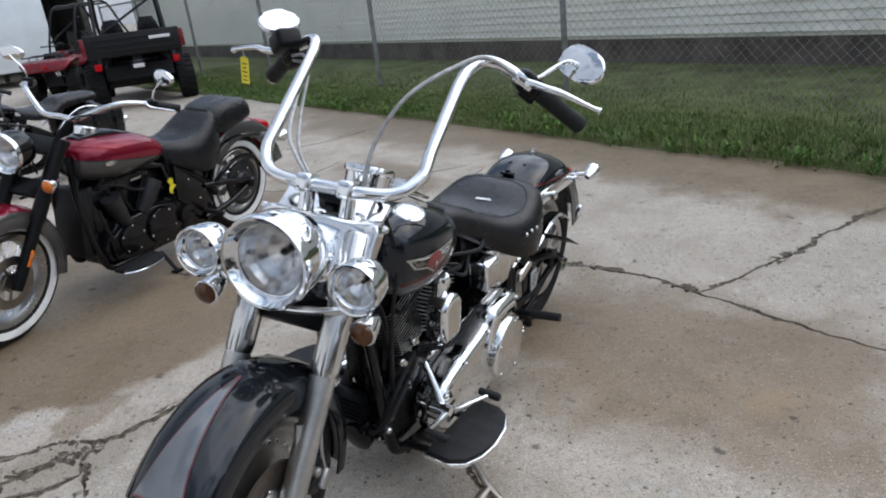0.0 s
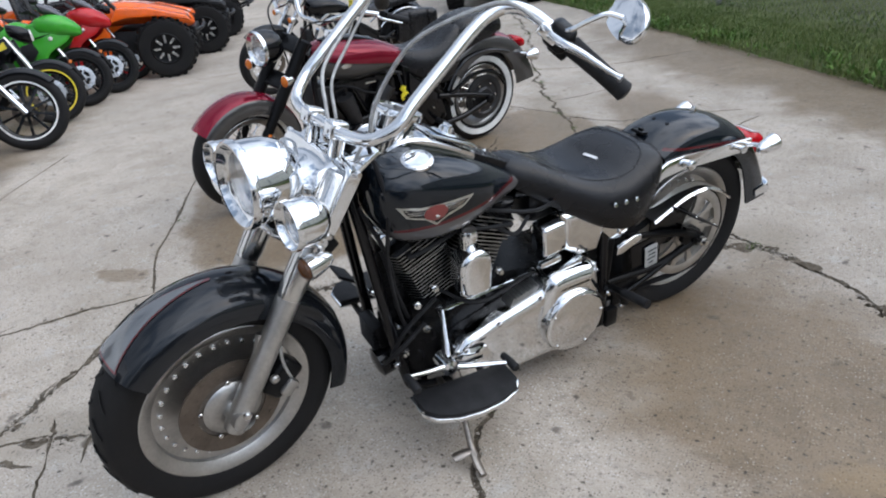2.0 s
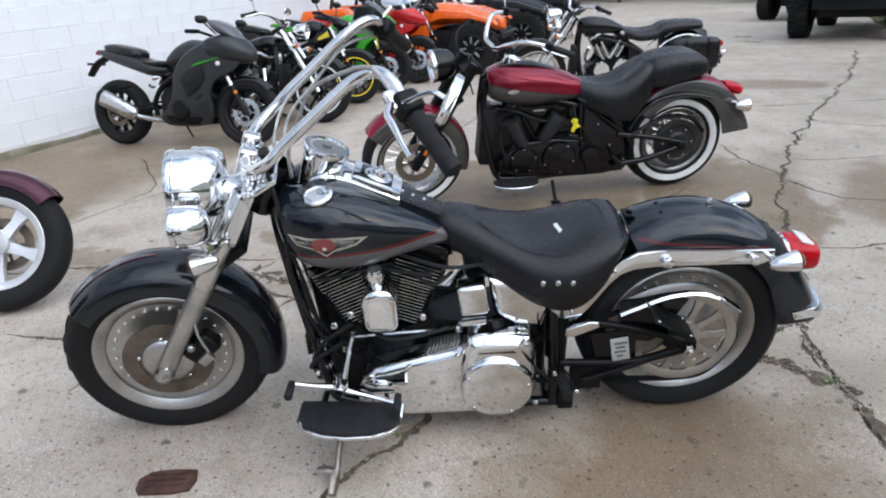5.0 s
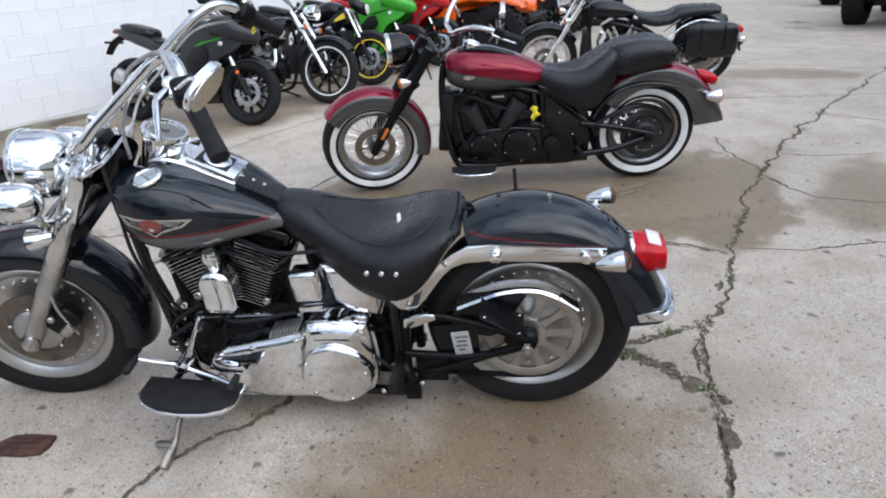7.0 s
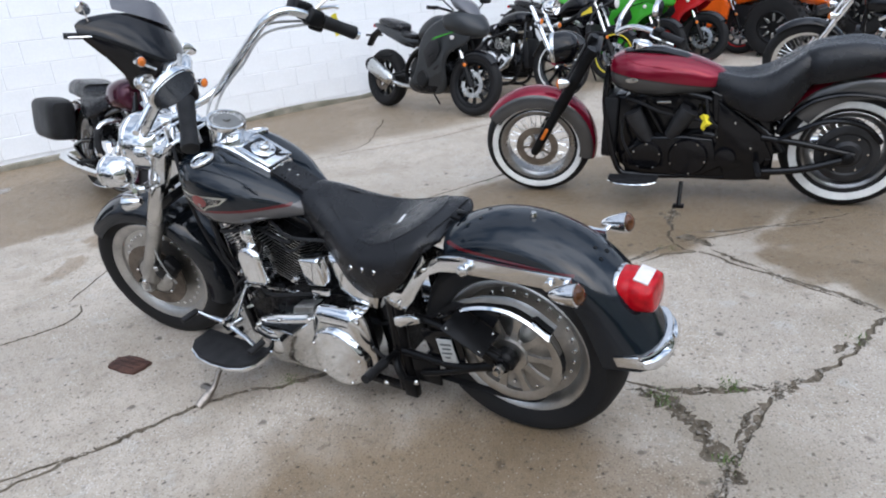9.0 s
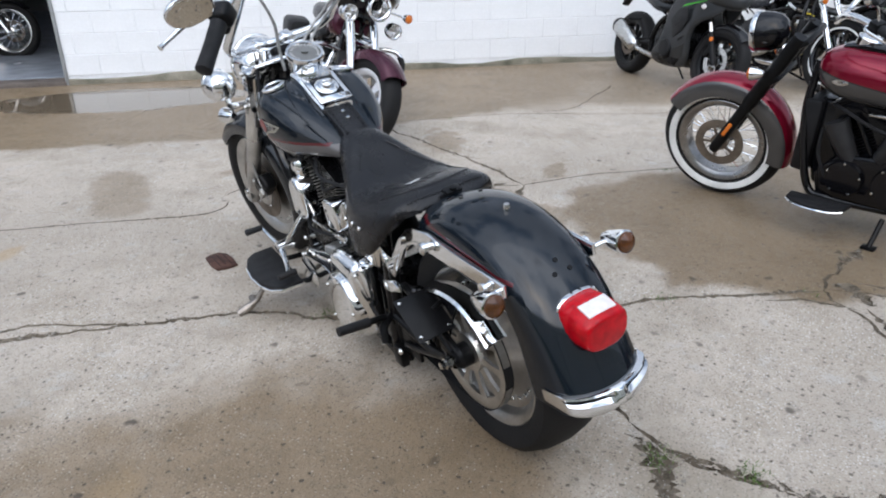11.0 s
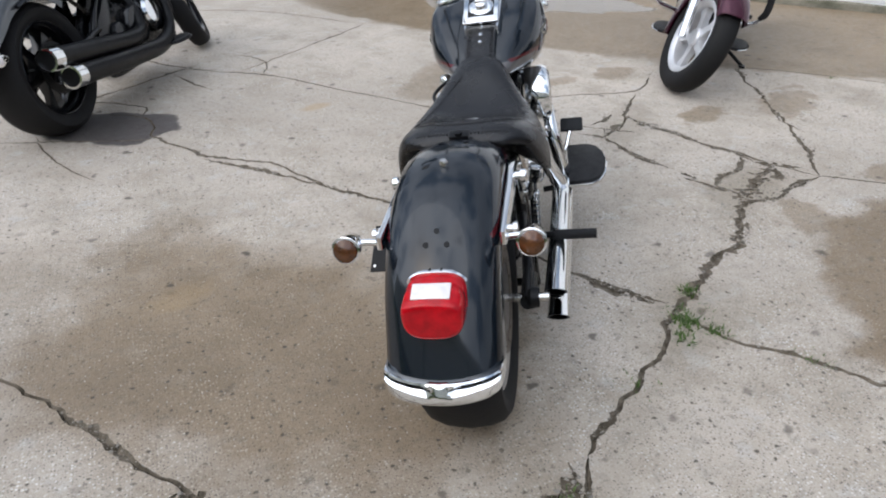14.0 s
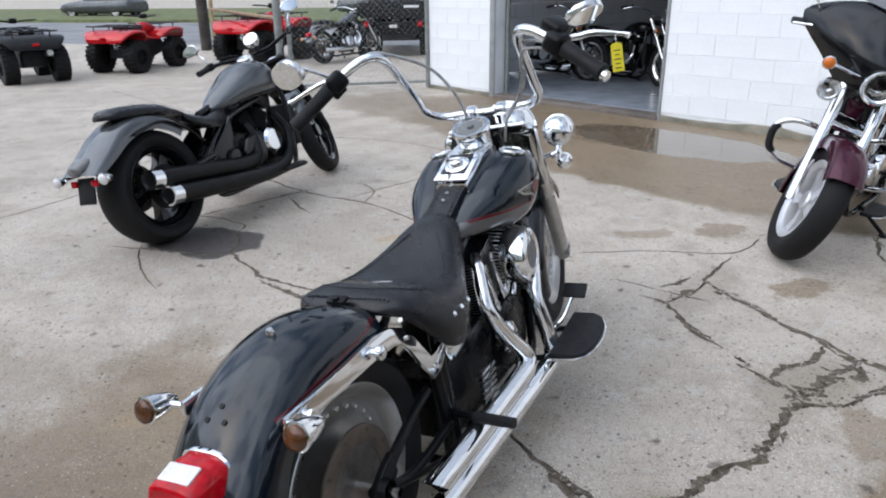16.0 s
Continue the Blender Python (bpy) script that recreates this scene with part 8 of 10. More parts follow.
    # exhaust
    for pts, r, mt, tip in P["exhaust"]:
        bm = B()
        tube(bm, pts, r, 18, 6, True)
        e = part("exhaust_pipe", bm, mt, t)
        if tip is not None:
            bm = B()
            d = (Vector(pts[-1]) - Vector(pts[-2])).normalized()
            rr = r[-1] if isinstance(r, list) else r
            lathe(bm, [(rr * 0.8, -0.07), (rr * 1.04, -0.06), (rr * 1.04, 0.012), (rr * 0.85, 0.012), (rr * 0.8, -0.05), (0, -0.05)], axis(pts[-1], d), 20)
            part("tip", bm, tip, e)
    # boards, tail lamp, stand
    for s in (1, -1):
        bm = B()
        q = [(0.88, 0), (0.885, 0.07), (0.93, 0.105), (1.02, 0.115), (1.10, 0.10), (1.15, 0.06), (1.155, 0)]
        q = [(x + g("board_x", 0.0), y) for x, y in q]
        prism(bm, [(x, y * s) for x, y in q], 0, 0.02, pose(0, 0.20 * s, 0.19), 0.004)
        fb = part("floorboard", bm, PAD, t)
        bm = B()
        tube(bm, [(x, 0.20 * s + (y + 0.003) * s, 0.196) for x, y in q[1:-1]], 0.005, 6, 3)
        part("rim", bm, g("board_rim", CHROME), fb)
        bm = B()
        tube(bm, [(0.42, 0.14 * s, 0.27), (0.40, 0.27 * s, 0.26)], 0.015, 10, 1)
        part("passenger_peg", bm, PAD, t)
    tx, tz = -back - (P["Rr"] + gap + 0.015) * math.cos(radians(g("tail_at", 38))), P["Rr"] + (P["Rr"] + gap + 0.015) * math.sin(radians(g("tail_at", 38)))
    bm = B()
    body(bm, [(tx + 0.05, 0, tz + 0.02, 0.045, 0.02, 0.02, 2.4), (tx, 0, tz, 0.062, 0.035, 0.035, 2.6), (tx - 0.05, 0, tz - 0.015, 0.05, 0.03, 0.035, 2.6), (tx - 0.07, 0, tz - 0.02, 0.03, 0.02, 0.02, 2.4)], 20, 3)
    tl = part("tail_lamp", bm, g("tail_mat", RED_LENS), rf)
    for s in (1, -1):
        sx = tx - 0.02 if not g("sig_up") else tx + 0.10
        bm = B()
        tube(bm, [(sx + 0.06, 0.10 * s, tz - 0.06), (sx, 0.165 * s, tz - 0.07)], 0.008, 8, 1)
        ss = part("signal_stem", bm, CHROME, rf)
        bullet_signal("turn_signal", ss, (sx - 0.02, 0.17 * s, tz - 0.07), (-1, 0, 0), g("rsig_r", 0.030), g("rsig_r", 0.030) * 2.1, Matrix.Identity(4), AMBER if not g("clear_sig") else WHITE_LENS)
    bm = B()
    box(bm, (0.012, 0.12, 0.14), pose(-back - (P["Rr"] + gap - 0.028), 0, P["Rr"] + 0.09, 0, 14, 0), 0.004)
    pb = part("plate_bracket", bm, PLASTIC, rf)
    if g("reflectors"):
        bm = B()
        for s in (1, -1):
            box(bm, (0.014, 0.045, 0.035), pose(-back - (P["Rr"] + gap - 0.028), 0.075 * s, P["Rr"] + 0.13), 0.005)
        each("side_reflector", bm, RED_LENS, pb)
    iM = M.inverted()
    foot = iM @ Vector((*(M @ Vector((*g("foot", (0.95, 0.33)), 0))).xy, 0.01))
    bm = B()
    tube(bm, [(0.80, 0.13, 0.14), tuple(foot)], 0.012, 8, 1)
    box(bm, (0.06, 0.04, 0.012), Matrix.Translation(foot), 0.003)
    part("kickstand", bm, SATIN, t)
    return t, ST


DARK_STEEL = material("dark_cast_metal", (0.030, 0.030, 0.032), 0.42, 0.35, 0.2, 14, 160, bump=0.15)
# rim chrome darkened in colour for the dark surroundings it reflects
DIM_CHROME = material("dim_chrome", (0.36, 0.355, 0.35), 0.26, 1.0, 0.15, 12, 90, rvar=0.14)


def red_cruiser():
    red = two_tone("red_over_grey_tank_paint", GREY_METAL, (0.03, 0.03, 0.03), (0.20, 0.006, 0.022), 0.195, 0.551, 0.003, None, 0.35)
    P = dict(wb=1.665, Rf=0.325, Rr=0.322, hwf=0.068, hwr=0.088, rimf=0.222, rimr=0.205, style_f="wire", style_r="wire", rim_mat=DIM_CHROME, white=True, fender=V_RED, fender_side=V_GREY, fa=(38, 196), fskirt=0.10,
             ra=(34, 173), radiator=(0.08, 0.20, 0.36), radiator_x=1.205, strut_way=[(0.33, 0.44), (0.27, 0.53), (0.18, 0.605), (0.06, 0.638), (-0.06, 0.632), (-0.20, 0.598)], strut_r=[0.026, 0.025, 0.024, 0.022, 0.019, 0.012], board_x=0.035, case=BLACK, fin=SATIN, pulley_mat=DARK_STEEL, rgap=0.095, rback=0.05, rskirt=0.13, rskirt_end=0.20, rsig_r=0.040, tail_at=44, fork=SATIN, fork_low=SATIN, tube_r=0.034, fork_reflector=True, lamp=BLACK, lamp_r=0.092, lamp_z=0.90, sig_z=0.76, steer=10,
             tank=[(1.20, 0, 0.77, 0.03, 0.03, 0.03, 2.2), (1.18, 0, 0.77, 0.11, 0.075, 0.09, 2.4), (1.08, 0, 0.765, 0.165, 0.105, 0.125, 2.5), (0.95, 0, 0.755, 0.168, 0.105, 0.135, 2.5), (0.80, 0, 0.738, 0.150, 0.094, 0.115, 2.4), (0.67, 0, 0.712, 0.120, 0.068, 0.082, 2.3), (0.61, 0, 0.70, 0.07, 0.045, 0.055, 2.2), (0.59, 0, 0.695, 0.04, 0.02, 0.03, 2.0)],
             tank_mat=red, dash=[(1.12, 0.872, 0.045), (1.03, 0.886, 0.065), (0.92, 0.872, 0.058), (0.80, 0.835, 0.05), (0.72, 0.79, 0.035)], badge=(1.06, 0.168, 0.745),
             seats=[[(0.67, 0.085, 0.755, 0.66, 0.0), (0.60, 0.125, 0.742, 0.60, 0.006), (0.50, 0.165, 0.730, 0.555, 0.016), (0.40, 0.185, 0.742, 0.515, 0.018), (0.31, 0.180, 0.790, 0.535, 0.010), (0.24, 0.160, 0.832, 0.62, 0.004), (0.19, 0.13, 0.842, 0.70, 0.0)],
                    [(0.23, 0.125, 0.840, 0.70, 0.0), (0.16, 0.150, 0.866, 0.700, 0.004), (0.02, 0.155, 0.880, 0.725, 0.008), (-0.08, 0.145, 0.868, 0.745, 0.006), (-0.14, 0.115, 0.836, 0.752, 0.0), (-0.165, 0.07, 0.795, 0.755, 0.0)]],
             foot=(0.80, 0.24), engine=(0.90, 0.33), engine_s=1.02, frame=BLACK, strut=BLACK, low=(0.085, 0.165), disc_mat=ALU_DARK, pulley_r=0.15, exhaust=[([(1.0, -0.1, 0.55), (1.06, -0.16, 0.42), (0.9, -0.19, 0.26), (0.5, -0.2, 0.24), (-0.1, -0.2, 0.26)], [0.02, 0.022, 0.03, 0.045, 0.045], CHROME, None)],
             bar=[(1.16, 0, 0.99), (1.16, 0.09, 0.99), (1.13, 0.17, 1.03), (1.06, 0.28, 1.075), (0.94, 0.37, 1.06), (0.84, 0.44, 1.03)])
    t, ST = cruiser("motorcycle", lean_pose(-1.385, 4.775, -113.4, 7.5), "red and grey cruiser motorcycle with whitewall tyres and wire wheels", P)
    bm = B()
    tube(bm, [(0.985, 0.105, 0.38), (1.03, 0.118, 0.47), (1.065, 0.12, 0.555)], [0.036, 0.047, 0.052], 18, 3)
    tube(bm, [(0.865, 0.105, 0.41), (0.815, 0.118, 0.49), (0.765, 0.12, 0.565)], [0.036, 0.047, 0.052], 18, 3)
    each("cylinder_cover", bm, DARK_STEEL, t)
    bm = B()
    prism(bm, [(1.17, 0.63), (1.20, 0.40), (1.17, 0.22), (1.10, 0.17), (0.60, 0.17), (0.62, 0.60), (0.90, 0.62)], -0.07, 0.07, SIDE, 0.02, 3)
    part("crankcase", bm, BLACK, t)
    spots = [(0.99 + 0.075 * math.cos(a), 0.152, 0.30 + 0.075 * math.sin(a)) for a in (0.4, 1.6, 2.9, 4.2, 5.4)] + [(0.77 + 0.095 * math.cos(a), 0.152, 0.30 + 0.095 * math.sin(a)) for a in (0.9, 2.2, 3.4, 4.6, 5.9)] + [(1.05, 0.118, 0.43), (0.62, 0.118, 0.41), (0.53, 0.148, 0.50), (0.45, 0.148, 0.36)]
    bolt_heads("case_bolt", spots, (0, 1, 0), 0.007, 0.008, CHROME_WORN, t)
    bm = B()
    prism(bm, [(1.10, 0.21), (1.12, 0.33), (0.98, 0.41), (0.80, 0.42), (0.64, 0.40), (0.60, 0.24), (0.70, 0.185), (1.02, 0.185)], 0.112, 0.135, SIDE, 0.015, 3)
    prism(bm, [(0.60, 0.46), (0.52, 0.40), (0.46, 0.26), (0.58, 0.20), (0.64, 0.34)], 0.108, 0.130, SIDE, 0.012, 3)
    each("case_cover", bm, BLACK, t)
    bm = B()
    for sd in (1, -1):
        prism(bm, [(0.66, 0.67), (0.46, 0.58), (0.36, 0.49), (0.335, 0.34), (0.345, 0.165), (0.58, 0.16), (0.625, 0.34)], 0.085 * sd if sd > 0 else -0.122, 0.122 if sd > 0 else -0.085, SIDE, 0.012, 3)
    each("frame_cover", bm, BLACK, t)
    bm = B()
    box(bm, (0.075, 0.012, 0.012), pose(0.895, 0.135, 0.612), 0.003)
    part("name_strip", bm, CHROME_WORN, t)
    bm = B()
    for pts in ([(1.10, 0.09, 0.62), (1.02, 0.14, 0.61), (0.9, 0.13, 0.55), (0.70, 0.12, 0.50)], [(0.68, 0.11, 0.62), (0.66, 0.14, 0.52), (0.58, 0.13, 0.44)], [(1.13, 0.10, 0.50), (1.12, 0.13, 0.38), (1.05, 0.13, 0.24)]):
        tube(bm, pts, 0.008, 8, 6)
    each("hose", bm, PAD, t)
    M = t.matrix_world.copy()
    tg = thing("key_tag", M, "crumpled yellow tag tied to the motorcycle's frame", "tag")
    bm = B()
    rings = []
    for x, z, w in ((0.692, 0.555, 0.003), (0.685, 0.545, 0.024), (0.678, 0.52, 0.012), (0.672, 0.50, 0.028), (0.690, 0.480, 0.012), (0.685, 0.465, 0.003)):
        rings.append([(x - w, 0.165, z), (x, 0.18, z + 0.006), (x + w, 0.168, z - 0.004), (x, 0.160, z)])
    loft(bm, rings)
    part("ribbon", bm, YELLOW, tg)


def grey_cruiser():
    P = dict(wb=1.75, Rf=0.335, Rr=0.328, hwf=0.062, hwr=0.108, rimf=0.255, rimr=0.225, rim_mat=BLACK, spokes=5, fender=STEEL_GREY, fa=(60, 160), fskirt=0.05, ra=(50, 158), rgap=0.10, rback=0.03, rskirt=0.10, rskirt_end=0.07, flare=0.06, rake=34, tail_mat=SMOKE_GREY, reflectors=True, tail_at=30,
             fork=SATIN, lamp=CHROME, steer=26, clear_sig=True,
             tank=[(1.25, 0, 0.78, 0.04, 0.03, 0.03, 2.2), (1.22, 0, 0.785, 0.125, 0.09, 0.09, 2.3), (1.10, 0, 0.80, 0.172, 0.135, 0.115, 2.3), (0.95, 0, 0.79, 0.172, 0.130, 0.11, 2.3), (0.80, 0, 0.75, 0.135, 0.095, 0.085, 2.2), (0.66, 0, 0.70, 0.085, 0.055, 0.05, 2.1), (0.60, 0, 0.68, 0.04, 0.02, 0.02, 2.0)],
             tank_mat=STEEL_GREY, dash=[(1.16, 0.905, 0.03), (1.08, 0.940, 0.045), (0.98, 0.928, 0.04), (0.90, 0.898, 0.02)],
             seats=[[(0.70, 0.07, 0.70, 0.63, 0.0), (0.60, 0.12, 0.672, 0.59, 0.006), (0.46, 0.160, 0.655, 0.58, 0.012), (0.33, 0.150, 0.69, 0.62, 0.004), (0.27, 0.12, 0.715, 0.66, 0)], [(0.28, 0.11, 0.725, 0.68, 0), (0.10, 0.125, 0.785, 0.73, 0.004), (-0.10, 0.105, 0.805, 0.745, 0.002), (-0.20, 0.075, 0.795, 0.745, 0), (-0.23, 0.04, 0.78, 0.75, 0)]],
             engine=(0.92, 0.39), engine_s=1.1, cover=BLACK, fin=SATIN, strut=BLACK, disc_mat=SATIN, low=(0.10, 0.155), bar_mat=SATIN, lever=CHROME, guard=CHROME, board_rim=SATIN,
             exhaust=[([(1.12, -0.1, 0.56), (1.15, -0.16, 0.44), (1.07, -0.20, 0.29), (0.86, -0.225, 0.215), (0.48, -0.235, 0.235), (-0.13, -0.245, 0.298)], [0.024, 0.026, 0.033, 0.046, 0.050, 0.054], SATIN, CHROME), ([(0.80, -0.1, 0.54), (0.80, -0.15, 0.44), (0.74, -0.185, 0.335), (0.58, -0.200, 0.315), (0.28, -0.205, 0.348), (-0.20, -0.21, 0.405)], [0.024, 0.028, 0.036, 0.046, 0.050, 0.054], SATIN, CHROME)],
             bar=[(1.24, 0, 0.98), (1.24, 0.09, 0.98), (1.21, 0.17, 0.995), (1.13, 0.27, 1.005), (1.04, 0.32, 0.995), (0.95, 0.355, 0.975)])
    t, ST = cruiser("motorcycle", lean_pose(1.57, 0.33, -116.8, 9.5), "dark grey power cruiser with a wide rear tyre and black exhausts", P)
    bm = B()
    lathe(bm, [(0.085, -0.02), (0.085, 0.012), (0.07, 0.03), (0.03, 0.036), (0, 0.036)], axis((0.97, -0.145, 0.40), (0, -1, 0.1)), 32)
    part("clutch_cover", bm, CHROME, t, "round chrome clutch cover")
    bm = B()
    lathe(bm, [(0, -0.06), (0.03, -0.055), (0.050, -0.03), (0.056, 0.0), (0.052, 0.008), (0.046, 0.006), (0, 0.006)], axis((1.20, 0, 1.075), (-0.75, 0, 0.65)), 28)
    ga = part("gauge", bm, CHROME, t, "round chrome gauge above the handlebar", ST)
    bm = B()
    tube(bm, [(1.235, 0, 0.985), (1.225, 0, 1.04)], 0.012, 8, 1)
    part("gauge_stem", bm, SATIN, ga, m=ST)


def fairing_tourer():
    P = dict(wb=1.62, Rf=0.325, Rr=0.32, hwf=0.066, hwr=0.08, rimf=0.215, rimr=0.205, rim_mat=BRIGHT_ALLOY, spokes=5, fender=PURPLE, fa=(42, 200), fskirt=0.085, ra=(58, 180), fork=CHROME, fork_low=CHROME, tree=CHROME, tube_r=0.03, steer=30, fairing=True, sig_z=0.95, sig_y=0.275,
             tank=[(1.18, 0, 0.78, 0.04, 0.03, 0.03, 2.2), (1.15, 0, 0.78, 0.13, 0.085, 0.10, 2.4), (1.02, 0, 0.78, 0.17, 0.11, 0.12, 2.4), (0.85, 0, 0.76, 0.15, 0.10, 0.10, 2.3), (0.70, 0, 0.73, 0.10, 0.06, 0.06, 2.2), (0.64, 0, 0.72, 0.05, 0.03, 0.03, 2.0)],
             tank_mat=PURPLE, dash=[(1.08, 0.885, 0.04), (1.0, 0.898, 0.06), (0.88, 0.875, 0.05), (0.78, 0.84, 0.03)], dash_mat=CHROME,
             seats=[[(0.66, 0.09, 0.77, 0.66, 0), (0.5, 0.17, 0.73, 0.58, 0.01), (0.34, 0.18, 0.75, 0.60, 0.008), (0.25, 0.15, 0.80, 0.68, 0)], [(0.26, 0.14, 0.81, 0.70, 0), (0.1, 0.15, 0.83, 0.72, 0.004), (-0.1, 0.14, 0.83, 0.73, 0), (-0.15, 0.1, 0.80, 0.74, 0)]],
             engine=(0.84, 0.38), cover=CHROME, fin=CHROME_WORN, exhaust=[([(1.0, -0.1, 0.55), (1.05, -0.17, 0.4), (0.85, -0.2, 0.24), (0.3, -0.22, 0.22), (-0.12, -0.22, 0.23)], [0.02, 0.022, 0.03, 0.045, 0.045], CHROME, None)], mirrors=True, bar_z=1.05)
    M = lean_pose(-3.06, -0.19, 43.0, 8)
    t, ST = cruiser("motorcycle", M, "maroon touring motorcycle with a black fork-mounted fairing and chrome guards", P)
    # fork-mounted fairing: a broad wing either side of the lamp, with a low screen
    bm = B()
    rings = []
    for z, xf, hw, xb in ((0.82, 1.31, 0.11, 1.23), (0.89, 1.38, 0.18, 1.23), (0.97, 1.42, 0.29, 1.17), (1.04, 1.41, 0.40, 1.09), (1.11, 1.37, 0.445, 1.05), (1.18, 1.32, 0.385, 1.08), (1.25, 1.26, 0.26, 1.14), (1.29, 1.22, 0.14, 1.17)):
        row = []
        for k in range(17):
            u = -1 + k / 8
            row.append((xf - (xf - xb) * abs(u) ** 2.2, hw * u, z - 0.02 * abs(u) ** 2))
        row += [(x - 0.02, y * 0.95, z2) for x, y, z2 in row[::-1]]
        rings.append(row)
    loft(bm, catmull_rows(rings, 2))
    f = part("fairing", bm, BLACK, t, "glossy black batwing fairing", ST, 60)
    bm = B()
    rings = []
    for z, x, hw in ((1.25, 1.285, 0.26), (1.30, 1.245, 0.25), (1.36, 1.20, 0.20), (1.385, 1.175, 0.13)):
        row = [(x - 0.16 * abs(-1 + k / 6) ** 2.2, hw * (-1 + k / 6), z) for k in range(13)]
        rings.append(row + [(x - 0.005, y, z) for x, y, z in row[::-1]])
    loft(bm, rings)
    part("windshield", bm, WINDSHIELD, f, "low smoked windshield", ST)
    lamp_bulb("headlamp", t, (1.455, 0, 0.935), (1, 0, -0.05), 0.085, 0.10, CHROME, ST)
    for s in (1, -1):
        lamp_bulb("passing_lamp", t, (1.43, 0.20 * s, 0.835), (1, 0, -0.05), 0.055, 0.08, CHROME, ST)
        bm = B()
        tube(bm, [(1.20, 0.09 * s, 0.60), (1.24, 0.20 * s, 0.635), (1.27, 0.30 * s, 0.625), (1.285, 0.345 * s, 0.57), (1.285, 0.345 * s, 0.47), (1.26, 0.30 * s, 0.40), (1.20, 0.18 * s, 0.36), (1.16, 0.1 * s, 0.34)], 0.016, 12, 5)
        eg = part("engine_guard", bm, CHROME, t)
        bm = B()
        tube(bm, [(1.275, 0.325 * s, 0.60), (1.286, 0.346 * s, 0.56), (1.286, 0.346 * s, 0.48), (1.272, 0.325 * s, 0.435)], 0.021, 12, 4)
        part("guard_pad", bm, PAD, eg)
        bm = B()
        body(bm, [(0.22, 0.27 * s, 0.54, 0.02, 0.1, 0.1, 3), (0.18, 0.27 * s, 0.54, 0.09, 0.15, 0.14, 5), (-0.1, 0.275 * s, 0.54, 0.10, 0.16, 0.15, 5), (-0.36, 0.27 * s, 0.53, 0.09, 0.14, 0.14, 5), (-0.41, 0.27 * s, 0.53, 0.03, 0.1, 0.1, 3)], 24, 3)
        part("saddlebag", bm, PLASTIC, t, "black hard saddlebag")


def catmull_rows(rows, n):
    """Fills in rings between rings."""
    flat = catmull([np.array(r).ravel() for r in rows], n)
    return [[tuple(p) for p in f.reshape(-1, 3)] for f in flat]


def plain_cruiser(x, y, yaw, label, **over):
    P = dict(wb=1.56, Rf=0.335, Rr=0.315, hwf=0.055, hwr=0.072, rimf=0.25, rimr=0.215, style_f="wire", style_r="cast", rim_mat=CHROME_WORN, fender=BLACK, fa=(50, 150), fskirt=0.03, ra=(55, 165), rskirt=0.05, rskirt_end=0.06, lamp=CHROME, lamp_r=0.075, lamp_z=0.92,
             tank=[(1.13, 0, 0.80, 0.03, 0.03, 0.03, 2.2), (1.10, 0, 0.80, 0.09, 0.07, 0.07, 2.3), (0.98, 0, 0.80, 0.125, 0.085, 0.085, 2.3), (0.82, 0, 0.78, 0.11, 0.075, 0.07, 2.2), (0.70, 0, 0.755, 0.06, 0.04, 0.04, 2.0), (0.66, 0, 0.75, 0.03, 0.02, 0.02, 2.0)],
             tank_mat=BLACK, seats=[[(0.68, 0.08, 0.77, 0.68, 0), (0.52, 0.14, 0.735, 0.64, 0.01), (0.36, 0.15, 0.745, 0.65, 0.006), (0.26, 0.13, 0.79, 0.69, 0), (0.1, 0.12, 0.80, 0.71, 0.003), (-0.1, 0.10, 0.79, 0.72, 0), (-0.14, 0.06, 0.77, 0.73, 0)]],
             engine=(0.80, 0.40), cover=CHROME, fin=CHROME_WORN, exhaust=[([(0.98, -0.1, 0.55), (1.0, -0.16, 0.4), (0.8, -0.18, 0.25), (0.4, -0.19, 0.23), (-0.15, -0.19, 0.25)], [0.02, 0.022, 0.028, 0.04, 0.04], CHROME, None)], bar_z=1.05, group="parked motorcycles")
    P.update(over)
    return cruiser("motorcycle", lean_pose(x, y, yaw, 8), label, P)


